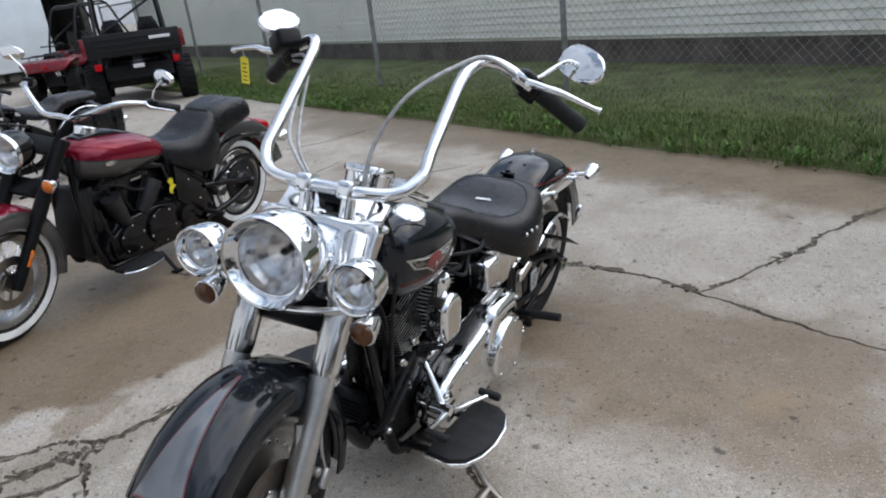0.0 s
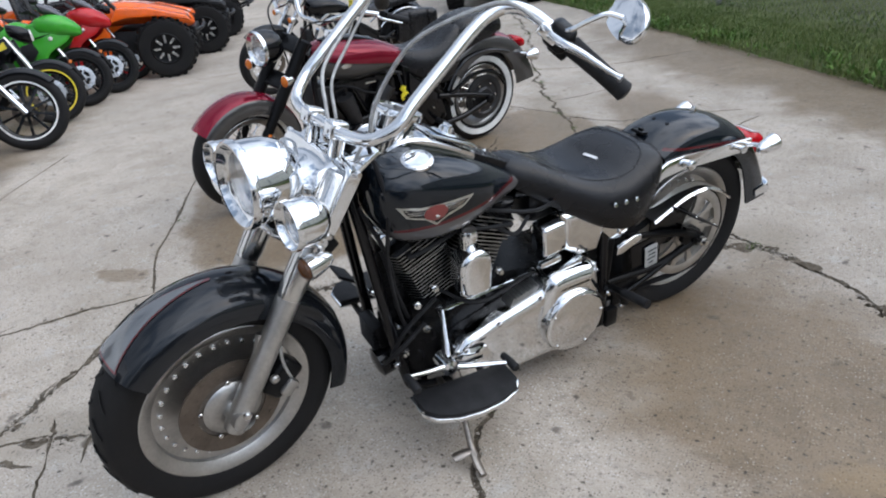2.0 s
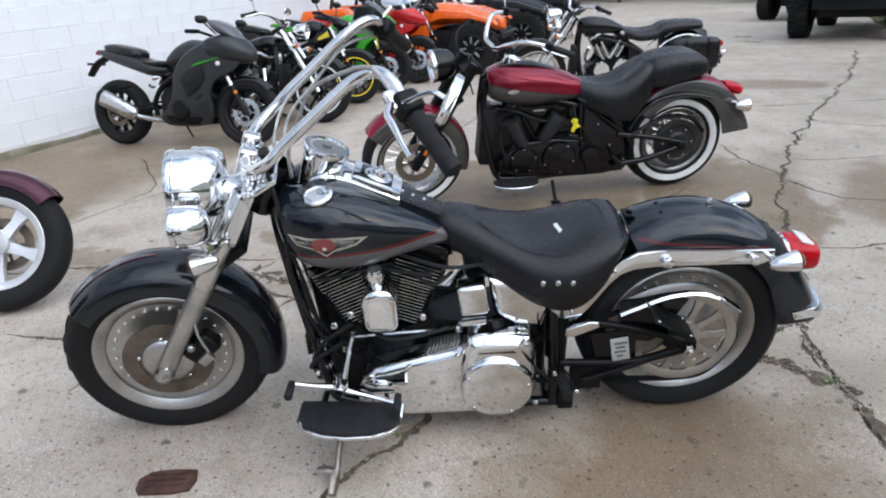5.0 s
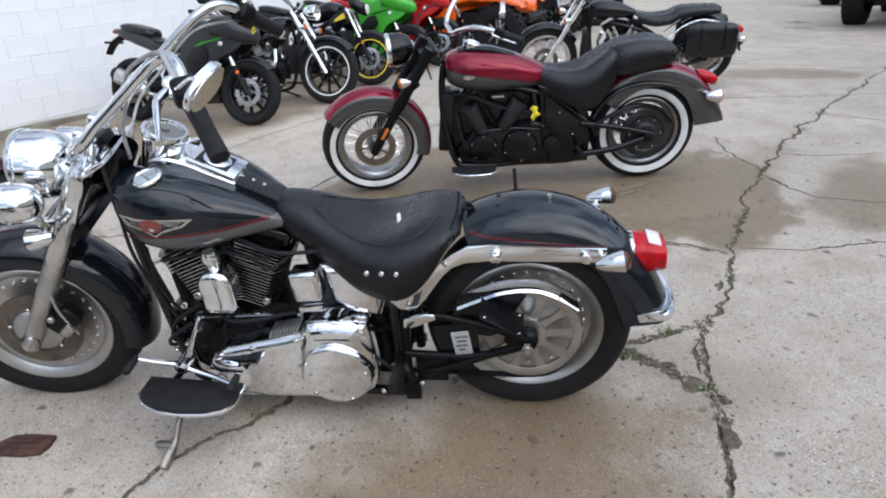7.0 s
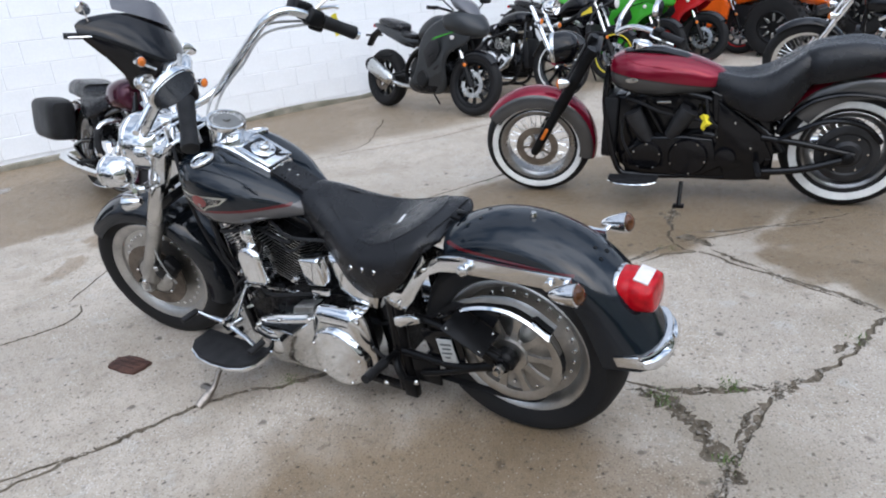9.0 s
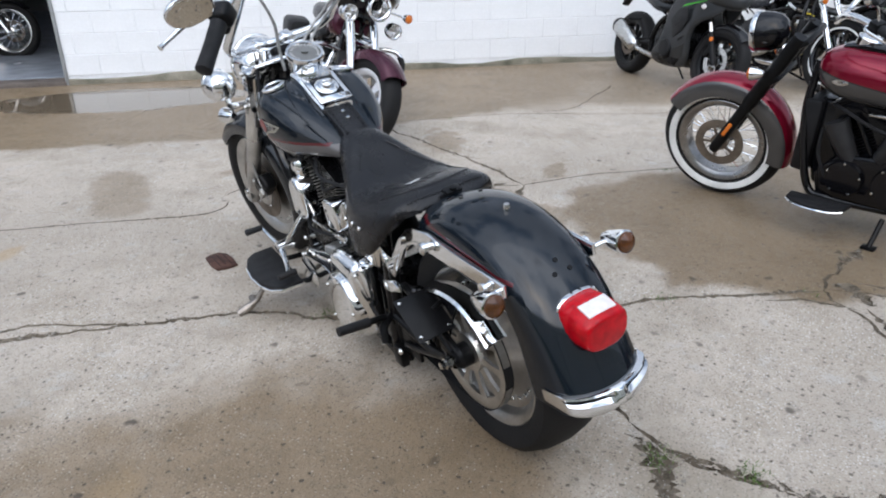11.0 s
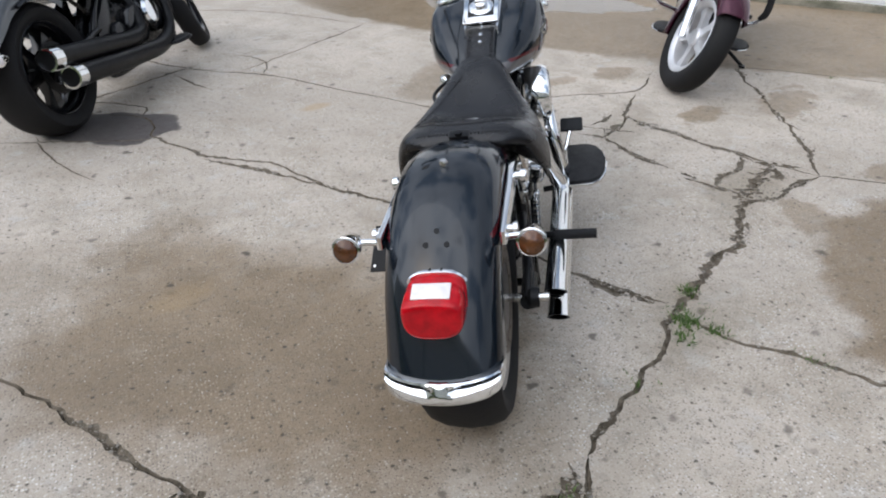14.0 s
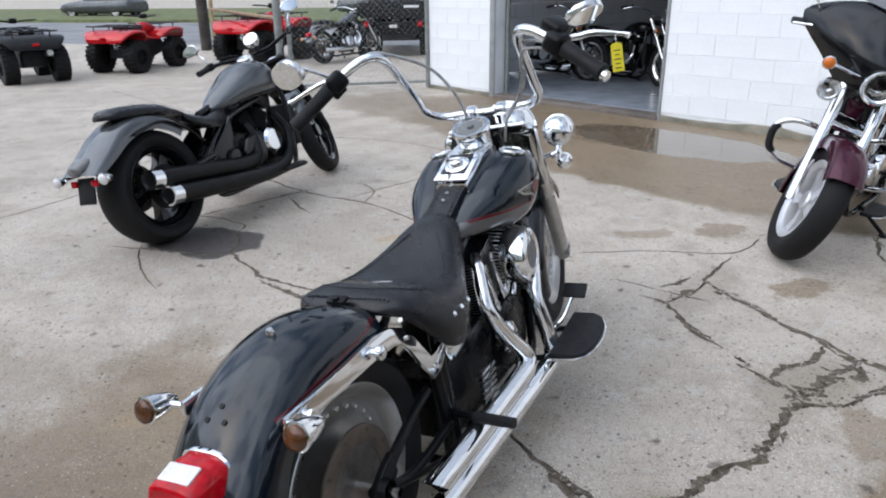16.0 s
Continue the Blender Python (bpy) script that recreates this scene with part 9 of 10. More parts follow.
def sport_bike(x, y, yaw, label, main, accent, rim=SATIN, stripe=None, naked=False, steer=10, lean=8, dark_belly=True):
    """A sport motorcycle: faired (or bare), with a raised tail and an upswept can."""
    M = lean_pose(x, y, yaw, lean)
    t = thing("sport_motorcycle", M, label, "motorcycle", "parked motorcycles")
    wb = 1.40
    FA = (wb, 0, 0.302)
    ST, ax = steered((1.10, 0, 0.85), 26, steer)
    wheel(t, (0, 0, 0.31), 0.31, 0.072, 0.218, "cast", rim, None, False, 10, (-1,), None, stripe)
    wheel(t, FA, 0.302, 0.056, 0.218, "cast", rim, ST, False, 10, (1, -1), None, stripe, disc_mat=SILVER_CAN)
    bm = B()
    fender(bm, (wb, 0.302), 0.33, 42, 150, 0.066, 0.05, 0.03, 0.004, 24)
    part("front_fender", bm, main if not dark_belly else BLACK, t, m=ST, sharp=60)
    for s in (1, -1):
        b0 = Vector((wb, 0.088 * s, 0.302))
        bm = B()
        tube(bm, [b0 - ax * 0.03, b0, b0 + ax * 0.26], [0.022, 0.026, 0.025], 14, 1)
        leg = part("fork_leg", bm, SATIN, t, m=ST)
        bm = B()
        tube(bm, [b0 + ax * 0.26, b0 + ax * 0.62], 0.0205, 14, 1)
        part("fork_tube", bm, CHROME_WORN, leg, m=ST)
        bm = B()
        lathe(bm, [(0.018, -0.008), (0.018, 0.004), (0, 0.008)], axis(tuple(b0 + ax * 0.20 + Vector((0.02, 0.026 * s, 0))), (0.2, s, 0)), 14)
        part("side_reflector", bm, AMBER, leg, m=ST)
        bm = B()
        box(bm, (0.05, 0.04, 0.09), Matrix.Translation(b0 + Vector((-0.09, -0.006 * s, 0.07))) @ Matrix.Rotation(radians(30), 4, "Y"), 0.01)
        part("brake_caliper", bm, SATIN, leg, m=ST)
    # tank, tail, seats
    bm = B()
    body(bm, [(1.06, 0, 0.84, 0.05, 0.03, 0.05, 2.3), (1.02, 0, 0.85, 0.115, 0.075, 0.10, 2.5), (0.90, 0, 0.86, 0.14, 0.10, 0.12, 2.4), (0.76, 0, 0.83, 0.13, 0.085, 0.11, 2.3), (0.64, 0, 0.78, 0.09, 0.05, 0.07, 2.2), (0.60, 0, 0.77, 0.05, 0.03, 0.04, 2)], 28, 4)
    part("fuel_tank", bm, main, t, sharp=60)
    bm = B()
    body(bm, [(0.66, 0, 0.765, 0.07, 0.02, 0.03, 2.6), (0.55, 0, 0.755, 0.11, 0.025, 0.04, 2.8), (0.40, 0, 0.765, 0.125, 0.028, 0.05, 2.8), (0.32, 0, 0.79, 0.10, 0.03, 0.05, 2.6), (0.30, 0, 0.80, 0.07, 0.02, 0.04, 2.4)], 20, 4)
    part("rider_seat", bm, LEATHER, t)
    bm = B()
    body(bm, [(0.33, 0, 0.835, 0.06, 0.025, 0.05, 2.4), (0.27, 0, 0.855, 0.11, 0.042, 0.06, 2.8), (0.06, 0, 0.900, 0.105, 0.042, 0.06, 2.6), (-0.06, 0, 0.915, 0.07, 0.03, 0.04, 2.4), (-0.10, 0, 0.915, 0.04, 0.015, 0.02, 2.4)], 20, 4)
    part("pillion_seat", bm, LEATHER, t)
    bm = B()
    body(bm, [(0.60, 0, 0.70, 0.06, 0.03, 0.03, 2.6), (0.45, 0, 0.715, 0.13, 0.045, 0.075, 3), (0.25, 0, 0.78, 0.125, 0.055, 0.085, 3), (0.0, 0, 0.84, 0.095, 0.045, 0.065, 2.8), (-0.16, 0, 0.875, 0.05, 0.022, 0.03, 2.5), (-0.20, 0, 0.88, 0.03, 0.012, 0.015, 2.2)], 24, 4)
    tail = part("tail_cowl", bm, main, t, sharp=60)
    bm = B()
    box(bm, (0.03, 0.09, 0.03), pose(-0.19, 0, 0.865, 0, 20, 0), 0.008)
    part("tail_lamp", bm, RED_LENS, tail)
    bm = B()
    tube(bm, [(-0.10, 0, 0.83), (-0.24, 0, 0.76), (-0.33, 0, 0.66)], [0.055, 0.05, 0.045], 8, 4, flat=0.5)
    for s in (1, -1):
        tube(bm, [(-0.22, 0.02 * s, 0.765), (-0.25, 0.11 * s, 0.765)], 0.012, 8, 1)
    part("plate_hanger", bm, PLASTIC, tail)
    # engine, frame, swingarm
    bm = B()
    prism(bm, [(1.06, 0.28), (1.08, 0.42), (0.98, 0.60), (0.82, 0.66), (0.66, 0.58), (0.56, 0.46), (0.56, 0.28), (0.70, 0.20), (0.95, 0.20)], -0.15, 0.15, SIDE, 0.03, 3)
    eng = part("engine", bm, CASE, t)
    for sd in (1, -1):
        bm = B()
        lathe(bm, [(0.09, -0.02), (0.09, 0.02), (0.075, 0.035), (0, 0.038)], axis((0.80, 0.15 * sd, 0.34), (0, sd, 0)), 24)
        part("clutch_cover", bm, SATIN, eng)
    bm = B()
    for s in (1, -1):
        tube(bm, [(1.08, 0.05 * s, 0.84), (0.92, 0.15 * s, 0.70), (0.66, 0.16 * s, 0.58), (0.50, 0.13 * s, 0.42), (0.50, 0.12 * s, 0.28)], [0.026, 0.028, 0.026, 0.024, 0.022], 10, 4)
        tube(bm, [(0.60, 0.11 * s, 0.64), (0.30, 0.10 * s, 0.74), (0.0, 0.07 * s, 0.80)], 0.016, 8, 3)
        tube(bm, [(0.52, 0.11 * s, 0.36), (0.25, 0.13 * s, 0.34), (-0.03, 0.13 * s, 0.31)], [0.026, 0.022, 0.02], 10, 3)
    part("frame", bm, SATIN, t)
    bm = B()
    for s in (1, -1):
        tube(bm, [(0.50, 0.15 * s, 0.40), (0.46, 0.21 * s, 0.38), (0.45, 0.27 * s, 0.37)], 0.012, 8, 3)
        tube(bm, [(0.24, 0.12 * s, 0.56), (0.20, 0.2 * s, 0.54), (0.19, 0.25 * s, 0.54)], 0.011, 8, 3)
    each("foot_peg", bm, SATIN, t)
    bm = B()
    tube(bm, [(0.9, -0.09, 0.25), (0.55, -0.11, 0.24), (0.36, -0.14, 0.265), (0.27, -0.175, 0.30)], 0.024, 12, 4)
    ex = part("exhaust_pipe", bm, SILVER_CAN, t)
    bm = B()
    tube(bm, [(0.30, -0.17, 0.28), (0.25, -0.18, 0.315), (0.0, -0.20, 0.44), (-0.03, -0.203, 0.455)], [0.034, 0.055, 0.062, 0.058], 16, 3, flat=1.3)
    mf = part("muffler", bm, SILVER_CAN, ex, "brushed steel muffler")
    bm = B()
    tube(bm, [(-0.028, -0.203, 0.455), (-0.045, -0.205, 0.463), (-0.075, -0.207, 0.477)], [0.062, 0.060, 0.044], 16, 2, flat=1.3)
    part("end_cap", bm, SATIN, mf)
    bm = B()
    tube(bm, [(0.56, 0.135, 0.40), (0.3, 0.14, 0.395), (0.02, 0.14, 0.375)], 0.012, 6, 2)
    part("chain_guard", bm, PLASTIC, t)
    def tuck(bq):
        """Draws a flat fairing panel in towards the belly and the nose."""
        for v in bq.verts:
            k = max(0.0, min(1.0, (v.co.z - 0.20) / 0.52))
            v.co.y *= (0.62 + 0.38 * k * (2 - k)) * (1 - 0.55 * max(0.0, v.co.x - 1.16) / 0.26) * (1 - 0.5 * max(0.0, v.co.z - 0.80))
        return bq
    if not naked:
        # nose cowl, screen, side fairing
        bm = B()
        body(bm, [(1.52, 0, 0.80, 0.03, 0.03, 0.03, 2.2), (1.48, 0, 0.82, 0.095, 0.065, 0.075, 2.3), (1.39, 0, 0.865, 0.165, 0.095, 0.13, 2.4), (1.27, 0, 0.90, 0.20, 0.095, 0.16, 2.5), (1.15, 0, 0.92, 0.205, 0.05, 0.15, 2.6), (1.10, 0, 0.91, 0.18, 0.01, 0.12, 2.6)], 28, 4)
        nose = part("nose_cowl", bm, main, t, sharp=60)
        bm = B()
        body(bm, [(1.40, 0, 0.935, 0.05, 0.02, 0.02, 2.2), (1.31, 0, 1.005, 0.115, 0.045, 0.04, 2.3), (1.20, 0, 1.07, 0.13, 0.04, 0.08, 2.4), (1.12, 0, 1.11, 0.105, 0.015, 0.05, 2.4)], 20, 4)
        part("windscreen", bm, WINDSHIELD, nose)
        for s in (1, -1):
            bm = B()
            q = [(0.055, -0.005), (0.02, 0.045), (-0.07, 0.055), (-0.10, 0.02), (-0.05, -0.025)]
            prism(bm, q, -0.004, 0.006, Matrix.Translation((1.40, 0.128 * s, 0.855)) @ Matrix.Rotation(radians(-30 * s), 4, "Z") @ SIDE, 0.003)
            part("headlamp", bm, WHITE_LENS, nose)
            bm = B()
            outline = [(1.45, 0.80), (1.36, 0.91), (1.18, 0.93), (1.00, 0.88), (0.86, 0.79), (0.77, 0.66), (0.73, 0.50), (0.64, 0.36), (0.54, 0.27), (0.62, 0.195), (0.90, 0.185), (1.07, 0.22), (1.13, 0.34), (1.13, 0.48), (1.20, 0.60), (1.36, 0.69)]
            pl = catmull([(a, c, 0) for a, c in outline + outline[:1]], 3)[:-1]
            pillow(bm, [(p[0], p[1]) for p in pl], 0.165 * s, 0.205 * s if s > 0 else -0.205, SIDE, 0.03) if s > 0 else pillow(bm, [(p[0], -p[1]) for p in pl], 0.165, 0.205, Matrix(((1, 0, 0, 0), (0, 0, -1, 0), (0, -1, 0, 0), (0, 0, 0, 1))), 0.03)
            fa = part("side_fairing", tuck(bm), main, t)
            bm = B()
            for k in range(3):
                prism(bm, [(0.92 + 0.03 * k, 0.56 - 0.06 * k), (1.0 + 0.03 * k, 0.60 - 0.06 * k), (1.005 + 0.03 * k, 0.585 - 0.06 * k), (0.93 + 0.03 * k, 0.545 - 0.06 * k)], 0.2045 * s if s > 0 else -0.207, 0.207 if s > 0 else -0.2045, SIDE)
            each("vent_slot", tuck(bm), SATIN, fa)
            bm = B()
            q = [(0.84, 0.60), (0.95, 0.70), (1.06, 0.72), (1.10, 0.62), (1.00, 0.50), (0.90, 0.44)]
            prism(bm, q, 0.2035 if s > 0 else -0.2065, 0.2065 if s > 0 else -0.2035, SIDE, 0.001)
            part("vent_panel", tuck(bm), PLASTIC, fa)
            bm = B()
            prism(bm, [(1.06, 0.30), (1.09, 0.42), (0.80, 0.30), (0.66, 0.235), (0.94, 0.225)], 0.204 if s > 0 else -0.209, 0.209 if s > 0 else -0.204, SIDE, 0.002)
            part("belly_panel", tuck(bm), main, fa)
            bm = B()
            prism(bm, [(1.26, 0.80), (1.03, 0.745), (0.97, 0.715), (1.24, 0.785)], 0.205 * s if s > 0 else -0.208, 0.208 if s > 0 else -0.205, SIDE)
            part("stripe", tuck(bm), accent, fa)
            bm = B()
            lathe(bm, [(0.02, -0.03), (0.022, 0.0), (0.014, 0.012), (0, 0.014)], axis((1.24, 0.178 * s, 0.74), (0.6, s, 0)), 14)
            part("turn_signal", bm, WHITE_LENS, fa)
    else:
        bm = B()
        body(bm, [(1.36, 0, 0.86, 0.03, 0.02, 0.05, 2.2), (1.33, 0, 0.88, 0.085, 0.05, 0.09, 2.4), (1.24, 0, 0.91, 0.11, 0.06, 0.09, 2.4), (1.16, 0, 0.93, 0.09, 0.05, 0.05, 2.4)], 24, 4)
        nose = part("headlamp_cowl", bm, main, t, m=ST)
        bm = B()
        lathe(bm, [(0.06, 0), (0.05, 0.012), (0, 0.018)], axis((1.352, 0, 0.865), (1, 0, 0.1)), 20)
        part("headlamp", bm, WHITE_LENS, nose, m=ST)
        for s in (1, -1):
            bm = B()
            prism(bm, [(1.16, 0.86), (1.20, 0.74), (1.08, 0.62), (0.94, 0.68), (1.0, 0.80)], 0.13 * s if s > 0 else -0.165, 0.165 if s > 0 else -0.13, SIDE, 0.015)
            sc = part("tank_shroud", bm, main, t)
            bm = B()
            prism(bm, [(1.15, 0.82), (1.17, 0.76), (1.02, 0.72), (1.03, 0.75)], 0.166 * s if s > 0 else -0.169, 0.169 if s > 0 else -0.166, SIDE)
            part("stripe", bm, accent, sc)
        bm = B()
        box(bm, (0.05, 0.26, 0.26), pose(1.10, 0, 0.50, 0, -8, 0), 0.012)
        part("radiator", bm, PLASTIC, t)
    # bars and mirrors
    bm = B()
    half = [(1.12, 0, 0.97), (1.12, 0.10, 0.975), (1.08, 0.24, 0.99), (1.02, 0.34, 0.985)]
    tube(bm, [(a, -c, d) for a, c, d in half[:0:-1]] + half, 0.012, 10, 4)
    hb = part("handlebar", bm, SATIN, t, m=ST)
    for s in (1, -1):
        bm = B()
        tube(bm, [(1.06, 0.27 * s, 0.99), (1.015, 0.35 * s, 0.985)], 0.018, 12, 1)
        part("grip", bm, PAD, hb, m=ST)
        bm = B()
        tube(bm, [(1.08, 0.24 * s, 0.99), (1.10, 0.28 * s, 1.0), (1.06, 0.36 * s, 0.99)], 0.006, 6, 3)
        part("lever", bm, SATIN, hb, m=ST)
        bm = B()
        c = Vector((1.20, 0.30 * s, 1.10)) if not naked else Vector((1.08, 0.30 * s, 1.14))
        tube(bm, [(1.24, 0.16 * s, 0.99) if not naked else (1.10, 0.22 * s, 1.0), tuple(c)], 0.007, 8, 1)
        body(bm, [(c.x + 0.05, c.y, c.z, 0.03, 0.012, 0.012, 2.2), (c.x + 0.02, c.y, c.z + 0.004, 0.07, 0.032, 0.03, 2.4), (c.x - 0.012, c.y, c.z + 0.004, 0.07, 0.034, 0.032, 2.6)], 16, 2)
        part("mirror", bm, PLASTIC, hb)
    iM = M.inverted()
    foot = iM @ Vector((*(M @ Vector((0.55, 0.30, 0))).xy, 0.008))
    bm = B()
    tube(bm, [(0.58, 0.12, 0.24), tuple(foot)], 0.010, 8, 1)
    part("kickstand", bm, SATIN, t)
    return t


red_cruiser()
grey_cruiser()
fairing_tourer()
bagged, _ = plain_cruiser(-3.55, 7.22, -119, "black standard motorcycle with a wire front wheel and leather saddlebags", steer=6)
for bag_side in (1, -1):
    bag_bm = B()
    body(bag_bm, [(0.22, 0.20 * bag_side, 0.50, 0.03, 0.12, 0.10, 3), (0.18, 0.20 * bag_side, 0.50, 0.075, 0.16, 0.15, 3.4), (-0.05, 0.205 * bag_side, 0.50, 0.085, 0.17, 0.17, 3.4), (-0.24, 0.20 * bag_side, 0.50, 0.075, 0.15, 0.16, 3.4), (-0.28, 0.20 * bag_side, 0.50, 0.03, 0.11, 0.11, 3)], 24, 3)
    bag = part("saddlebag", bag_bm, LEATHER, bagged, "black leather saddlebag")
    for bag_x in (0.08, -0.14):
        bag_bm = B()
        tube(bag_bm, [(bag_x, 0.27 * bag_side, 0.66), (bag_x, 0.292 * bag_side, 0.55), (bag_x, 0.288 * bag_side, 0.42)], 0.012, 6, 3, flat=0.4)
        part("strap", bag_bm, LEATHER, bag)
SPORT_BLACK = material("matte_dark_grey_paint", (0.024, 0.026, 0.028), 0.34, 0.2, 0.12, 5, 300, rvar=0.08)
sport_bike(-5.62, 1.88, 43.5, "black faired sport motorcycle with a thin green stripe", SPORT_BLACK, GREEN)
plain_cruiser(-6.28, 2.66, 44, "black cruiser with chrome forks and a white-striped front wheel", style_f="cast", spokes=10, rim_mat=BLACK, stripe=WHITEWALL, Rf=0.33, rimf=0.245, fork=CHROME, steer=8, fa=(40, 165), fskirt=0.05)
sport_bike(-6.92, 3.46, 46, "black naked sport motorcycle with yellow rims and stripes", BLACK, YELLOW_RIM, SATIN, YELLOW_RIM, True)
sport_bike(-7.40, 4.12, 45, "green faired sport motorcycle", GREEN, BLACK)
sport_bike(-7.75, 4.74, 44, "bright red sport motorcycle", SPORT_RED, BLACK)
sport_bike(-8.33, 5.42, 44, "black sport motorcycle with red rims", BLACK, SPORT_RED, SATIN, SPORT_RED, True)

# ---- side-by-sides, quads, the car in the street ----
FRAME_TUBE = material("cage_paint", (0.014, 0.014, 0.015), 0.4, 0, 0.2, 20, 200, spec=0.3)


def knobbly_wheel(t, c, R, w, rim_mat, spokes=8):
    A = AY(*c)
    bm = B()
    lathe(bm, [(R * 0.50, w), (R * 0.54, w * 0.95), (R * 0.52, w * 0.75), (R * 0.42, w * 0.62), (R * 0.2, w * 0.7), (0, w * 0.72)], A, 28)
    lathe(bm, [(R * 0.50, -w), (R * 0.54, -w * 0.95), (R * 0.52, -w * 0.75), (R * 0.42, -w * 0.62), (R * 0.2, -w * 0.7), (0, -w * 0.72)], A, 28)
    wh = part("wheel", bm, SATIN, t)
    for s in (1, -1):
        bm = B()
        for k in range(spokes):
            a = 2 * math.pi * k / spokes
            box(bm, (R * 0.26, R * 0.08, 0.012), A @ Matrix.Rotation(a, 4, "Z") @ Matrix.Translation((R * 0.32, 0, s * w * 0.74)), 0.003, 1)
        each("spoke", bm, rim_mat, wh)
    bm = B()
    lathe(bm, [(R * 0.5, -w * 0.9), (R * 0.7, -w * 1.05), (R * 0.92, -w * 0.98), (R, -w * 0.6), (R, w * 0.6), (R * 0.92, w * 0.98), (R * 0.7, w * 1.05), (R * 0.5, w * 0.9)], A, 40, True)
    ty = part("tyre", bm, RUBBER, wh)
    bm = B()
    for k in range(22):
        a = 2 * math.pi * k / 22
        for s in (1, -1):
            box(bm, (0.028, R * 0.11, w * 0.85), A @ Matrix.Rotation(a + (0.14 if s > 0 else 0), 4, "Z") @ Matrix.Translation((R + 0.004, 0, s * w * 0.5)), 0.004, 1)
    lug = part("tread", bm, RUBBER, wh)
    lug["kind"] = "stuff"
    return wh


def panel(t, name, poly, y0, y1, mt, bevel=0.02, label=""):
    bm = B()
    prism(bm, poly, y0, y1, SIDE, bevel, 3)
    return part(name, bm, mt, t, label)


def utv(x, y, yaw, label, colour, sport=True, bed=False, corner=None, size=1.0):
    """A side-by-side buggy: four knobbly wheels, tub, hood, seats and a tube cage. x is ahead of the rear axle."""
    M = Matrix.Translation((x, y, 0)) @ Matrix.Rotation(radians(yaw), 4, "Z") @ Matrix.Scale(size, 4)
    t = thing("utility_vehicle", M, label, "side-by-side", "parked off-road vehicles")
    wb, R, w = (2.1, 0.36, 0.13) if sport else (2.0, 0.33, 0.13)
    tr = 0.66
    for wx in (0, wb):
        for s in (1, -1):
            knobbly_wheel(t, (wx, tr * s, R), R, w, SILVER_CAN if sport else SATIN)
            bm = B()
            tube(bm, [(wx, (tr - 0.1) * s, R), (wx + (0.1 if wx else -0.1) * 0, 0.25 * s, R + 0.06)], 0.03, 8, 1)
            tube(bm, [(wx - 0.08, (tr - 0.15) * s, R - 0.02), (wx - 0.1, 0.38 * s, R + 0.48)], 0.032, 8, 1)
            part("suspension", bm, SATIN, t)
            bm = B()
            for k in range(9):
                lathe(bm, [(0.045, 0), (0.052, 0.008), (0.045, 0.016)], axis((wx - 0.083 - 0.0022 * k, (tr - 0.17 - 0.022 * k) * s, R + 0.03 + 0.042 * k), (-0.02, -0.22 * s, 0.48)), 12)
            sp = part("spring", bm, WHITE_LENS if sport else SATIN, t)
    bm = B()
    prism(bm, [(-0.25, 0.42), (-0.2, 0.62), (0.35, 0.66), (0.45, 0.44), (1.35, 0.42), (1.5, 0.62), (1.75, 0.60), (1.75, 0.30), (0.1, 0.28)], -0.50, 0.50, SIDE, 0.02)
    part("chassis", bm, PLASTIC, t)
    for s in (1, -1):
        panel(t, "door_panel", [(0.38, 0.36), (1.40, 0.34), (1.46, 0.60), (1.30, 0.86), (0.95, 0.80), (0.52, 0.90), (0.30, 0.62)], 0.52 if s > 0 else -0.60, 0.60 if s > 0 else -0.52, colour, 0.025)
        if sport:
            panel(t, "fender_flare", [(1.50, 0.72), (1.62, 0.90), (2.0, 0.86), (2.42, 0.72), (2.46, 0.66), (2.1, 0.76), (1.7, 0.80)], 0.44 if s > 0 else -0.74, 0.74 if s > 0 else -0.44, colour, 0.015)
            panel(t, "rear_flare", [(-0.48, 0.80), (-0.40, 0.96), (0.20, 0.98), (0.40, 0.82), (0.15, 0.86), (-0.2, 0.86)], 0.44 if s > 0 else -0.74, 0.74 if s > 0 else -0.44, colour, 0.015)
        else:
            panel(t, "fender_flare", [(1.55, 0.70), (1.65, 0.84), (2.25, 0.80), (2.35, 0.62), (2.2, 0.70), (1.75, 0.72)], 0.40 if s > 0 else -0.72, 0.72 if s > 0 else -0.40, PLASTIC, 0.015)
    bm = B()
    body(bm, [(1.38, 0, 0.80, 0.44, 0.16, 0.14, 4), (1.7, 0, 0.82, 0.42, 0.13, 0.16, 4), (2.1, 0, 0.76, 0.36, 0.09, 0.16, 3.5), (2.38, 0, 0.68, 0.27, 0.06, 0.14, 3), (2.46, 0, 0.64, 0.16, 0.03, 0.08, 2.6)], 28, 4)
    hood = part("hood", bm, colour, t, sharp=50)
    for s in (1, -1):
        bm = B()
        prism(bm, [(-0.07, 0), (0.0, 0.035), (0.08, 0.02), (0.06, -0.02), (-0.05, -0.02)], 0, 0.01, Matrix.Translation((2.39, 0.21 * s, 0.70)) @ Matrix.Rotation(radians(70 * s), 4, "Z") @ SIDE, 0.003)
        part("headlamp", bm, WHITE_LENS, hood)
    bm = B()
    box(bm, (0.06, 0.8, 0.12), pose(2.46, 0, 0.50), 0.02)
    tube(bm, [(2.3, -0.42, 0.45), (2.54, -0.32, 0.52), (2.56, 0, 0.53), (2.54, 0.32, 0.52), (2.3, 0.42, 0.45)], 0.022, 8, 4)
    part("bumper", bm, FRAME_TUBE, t)
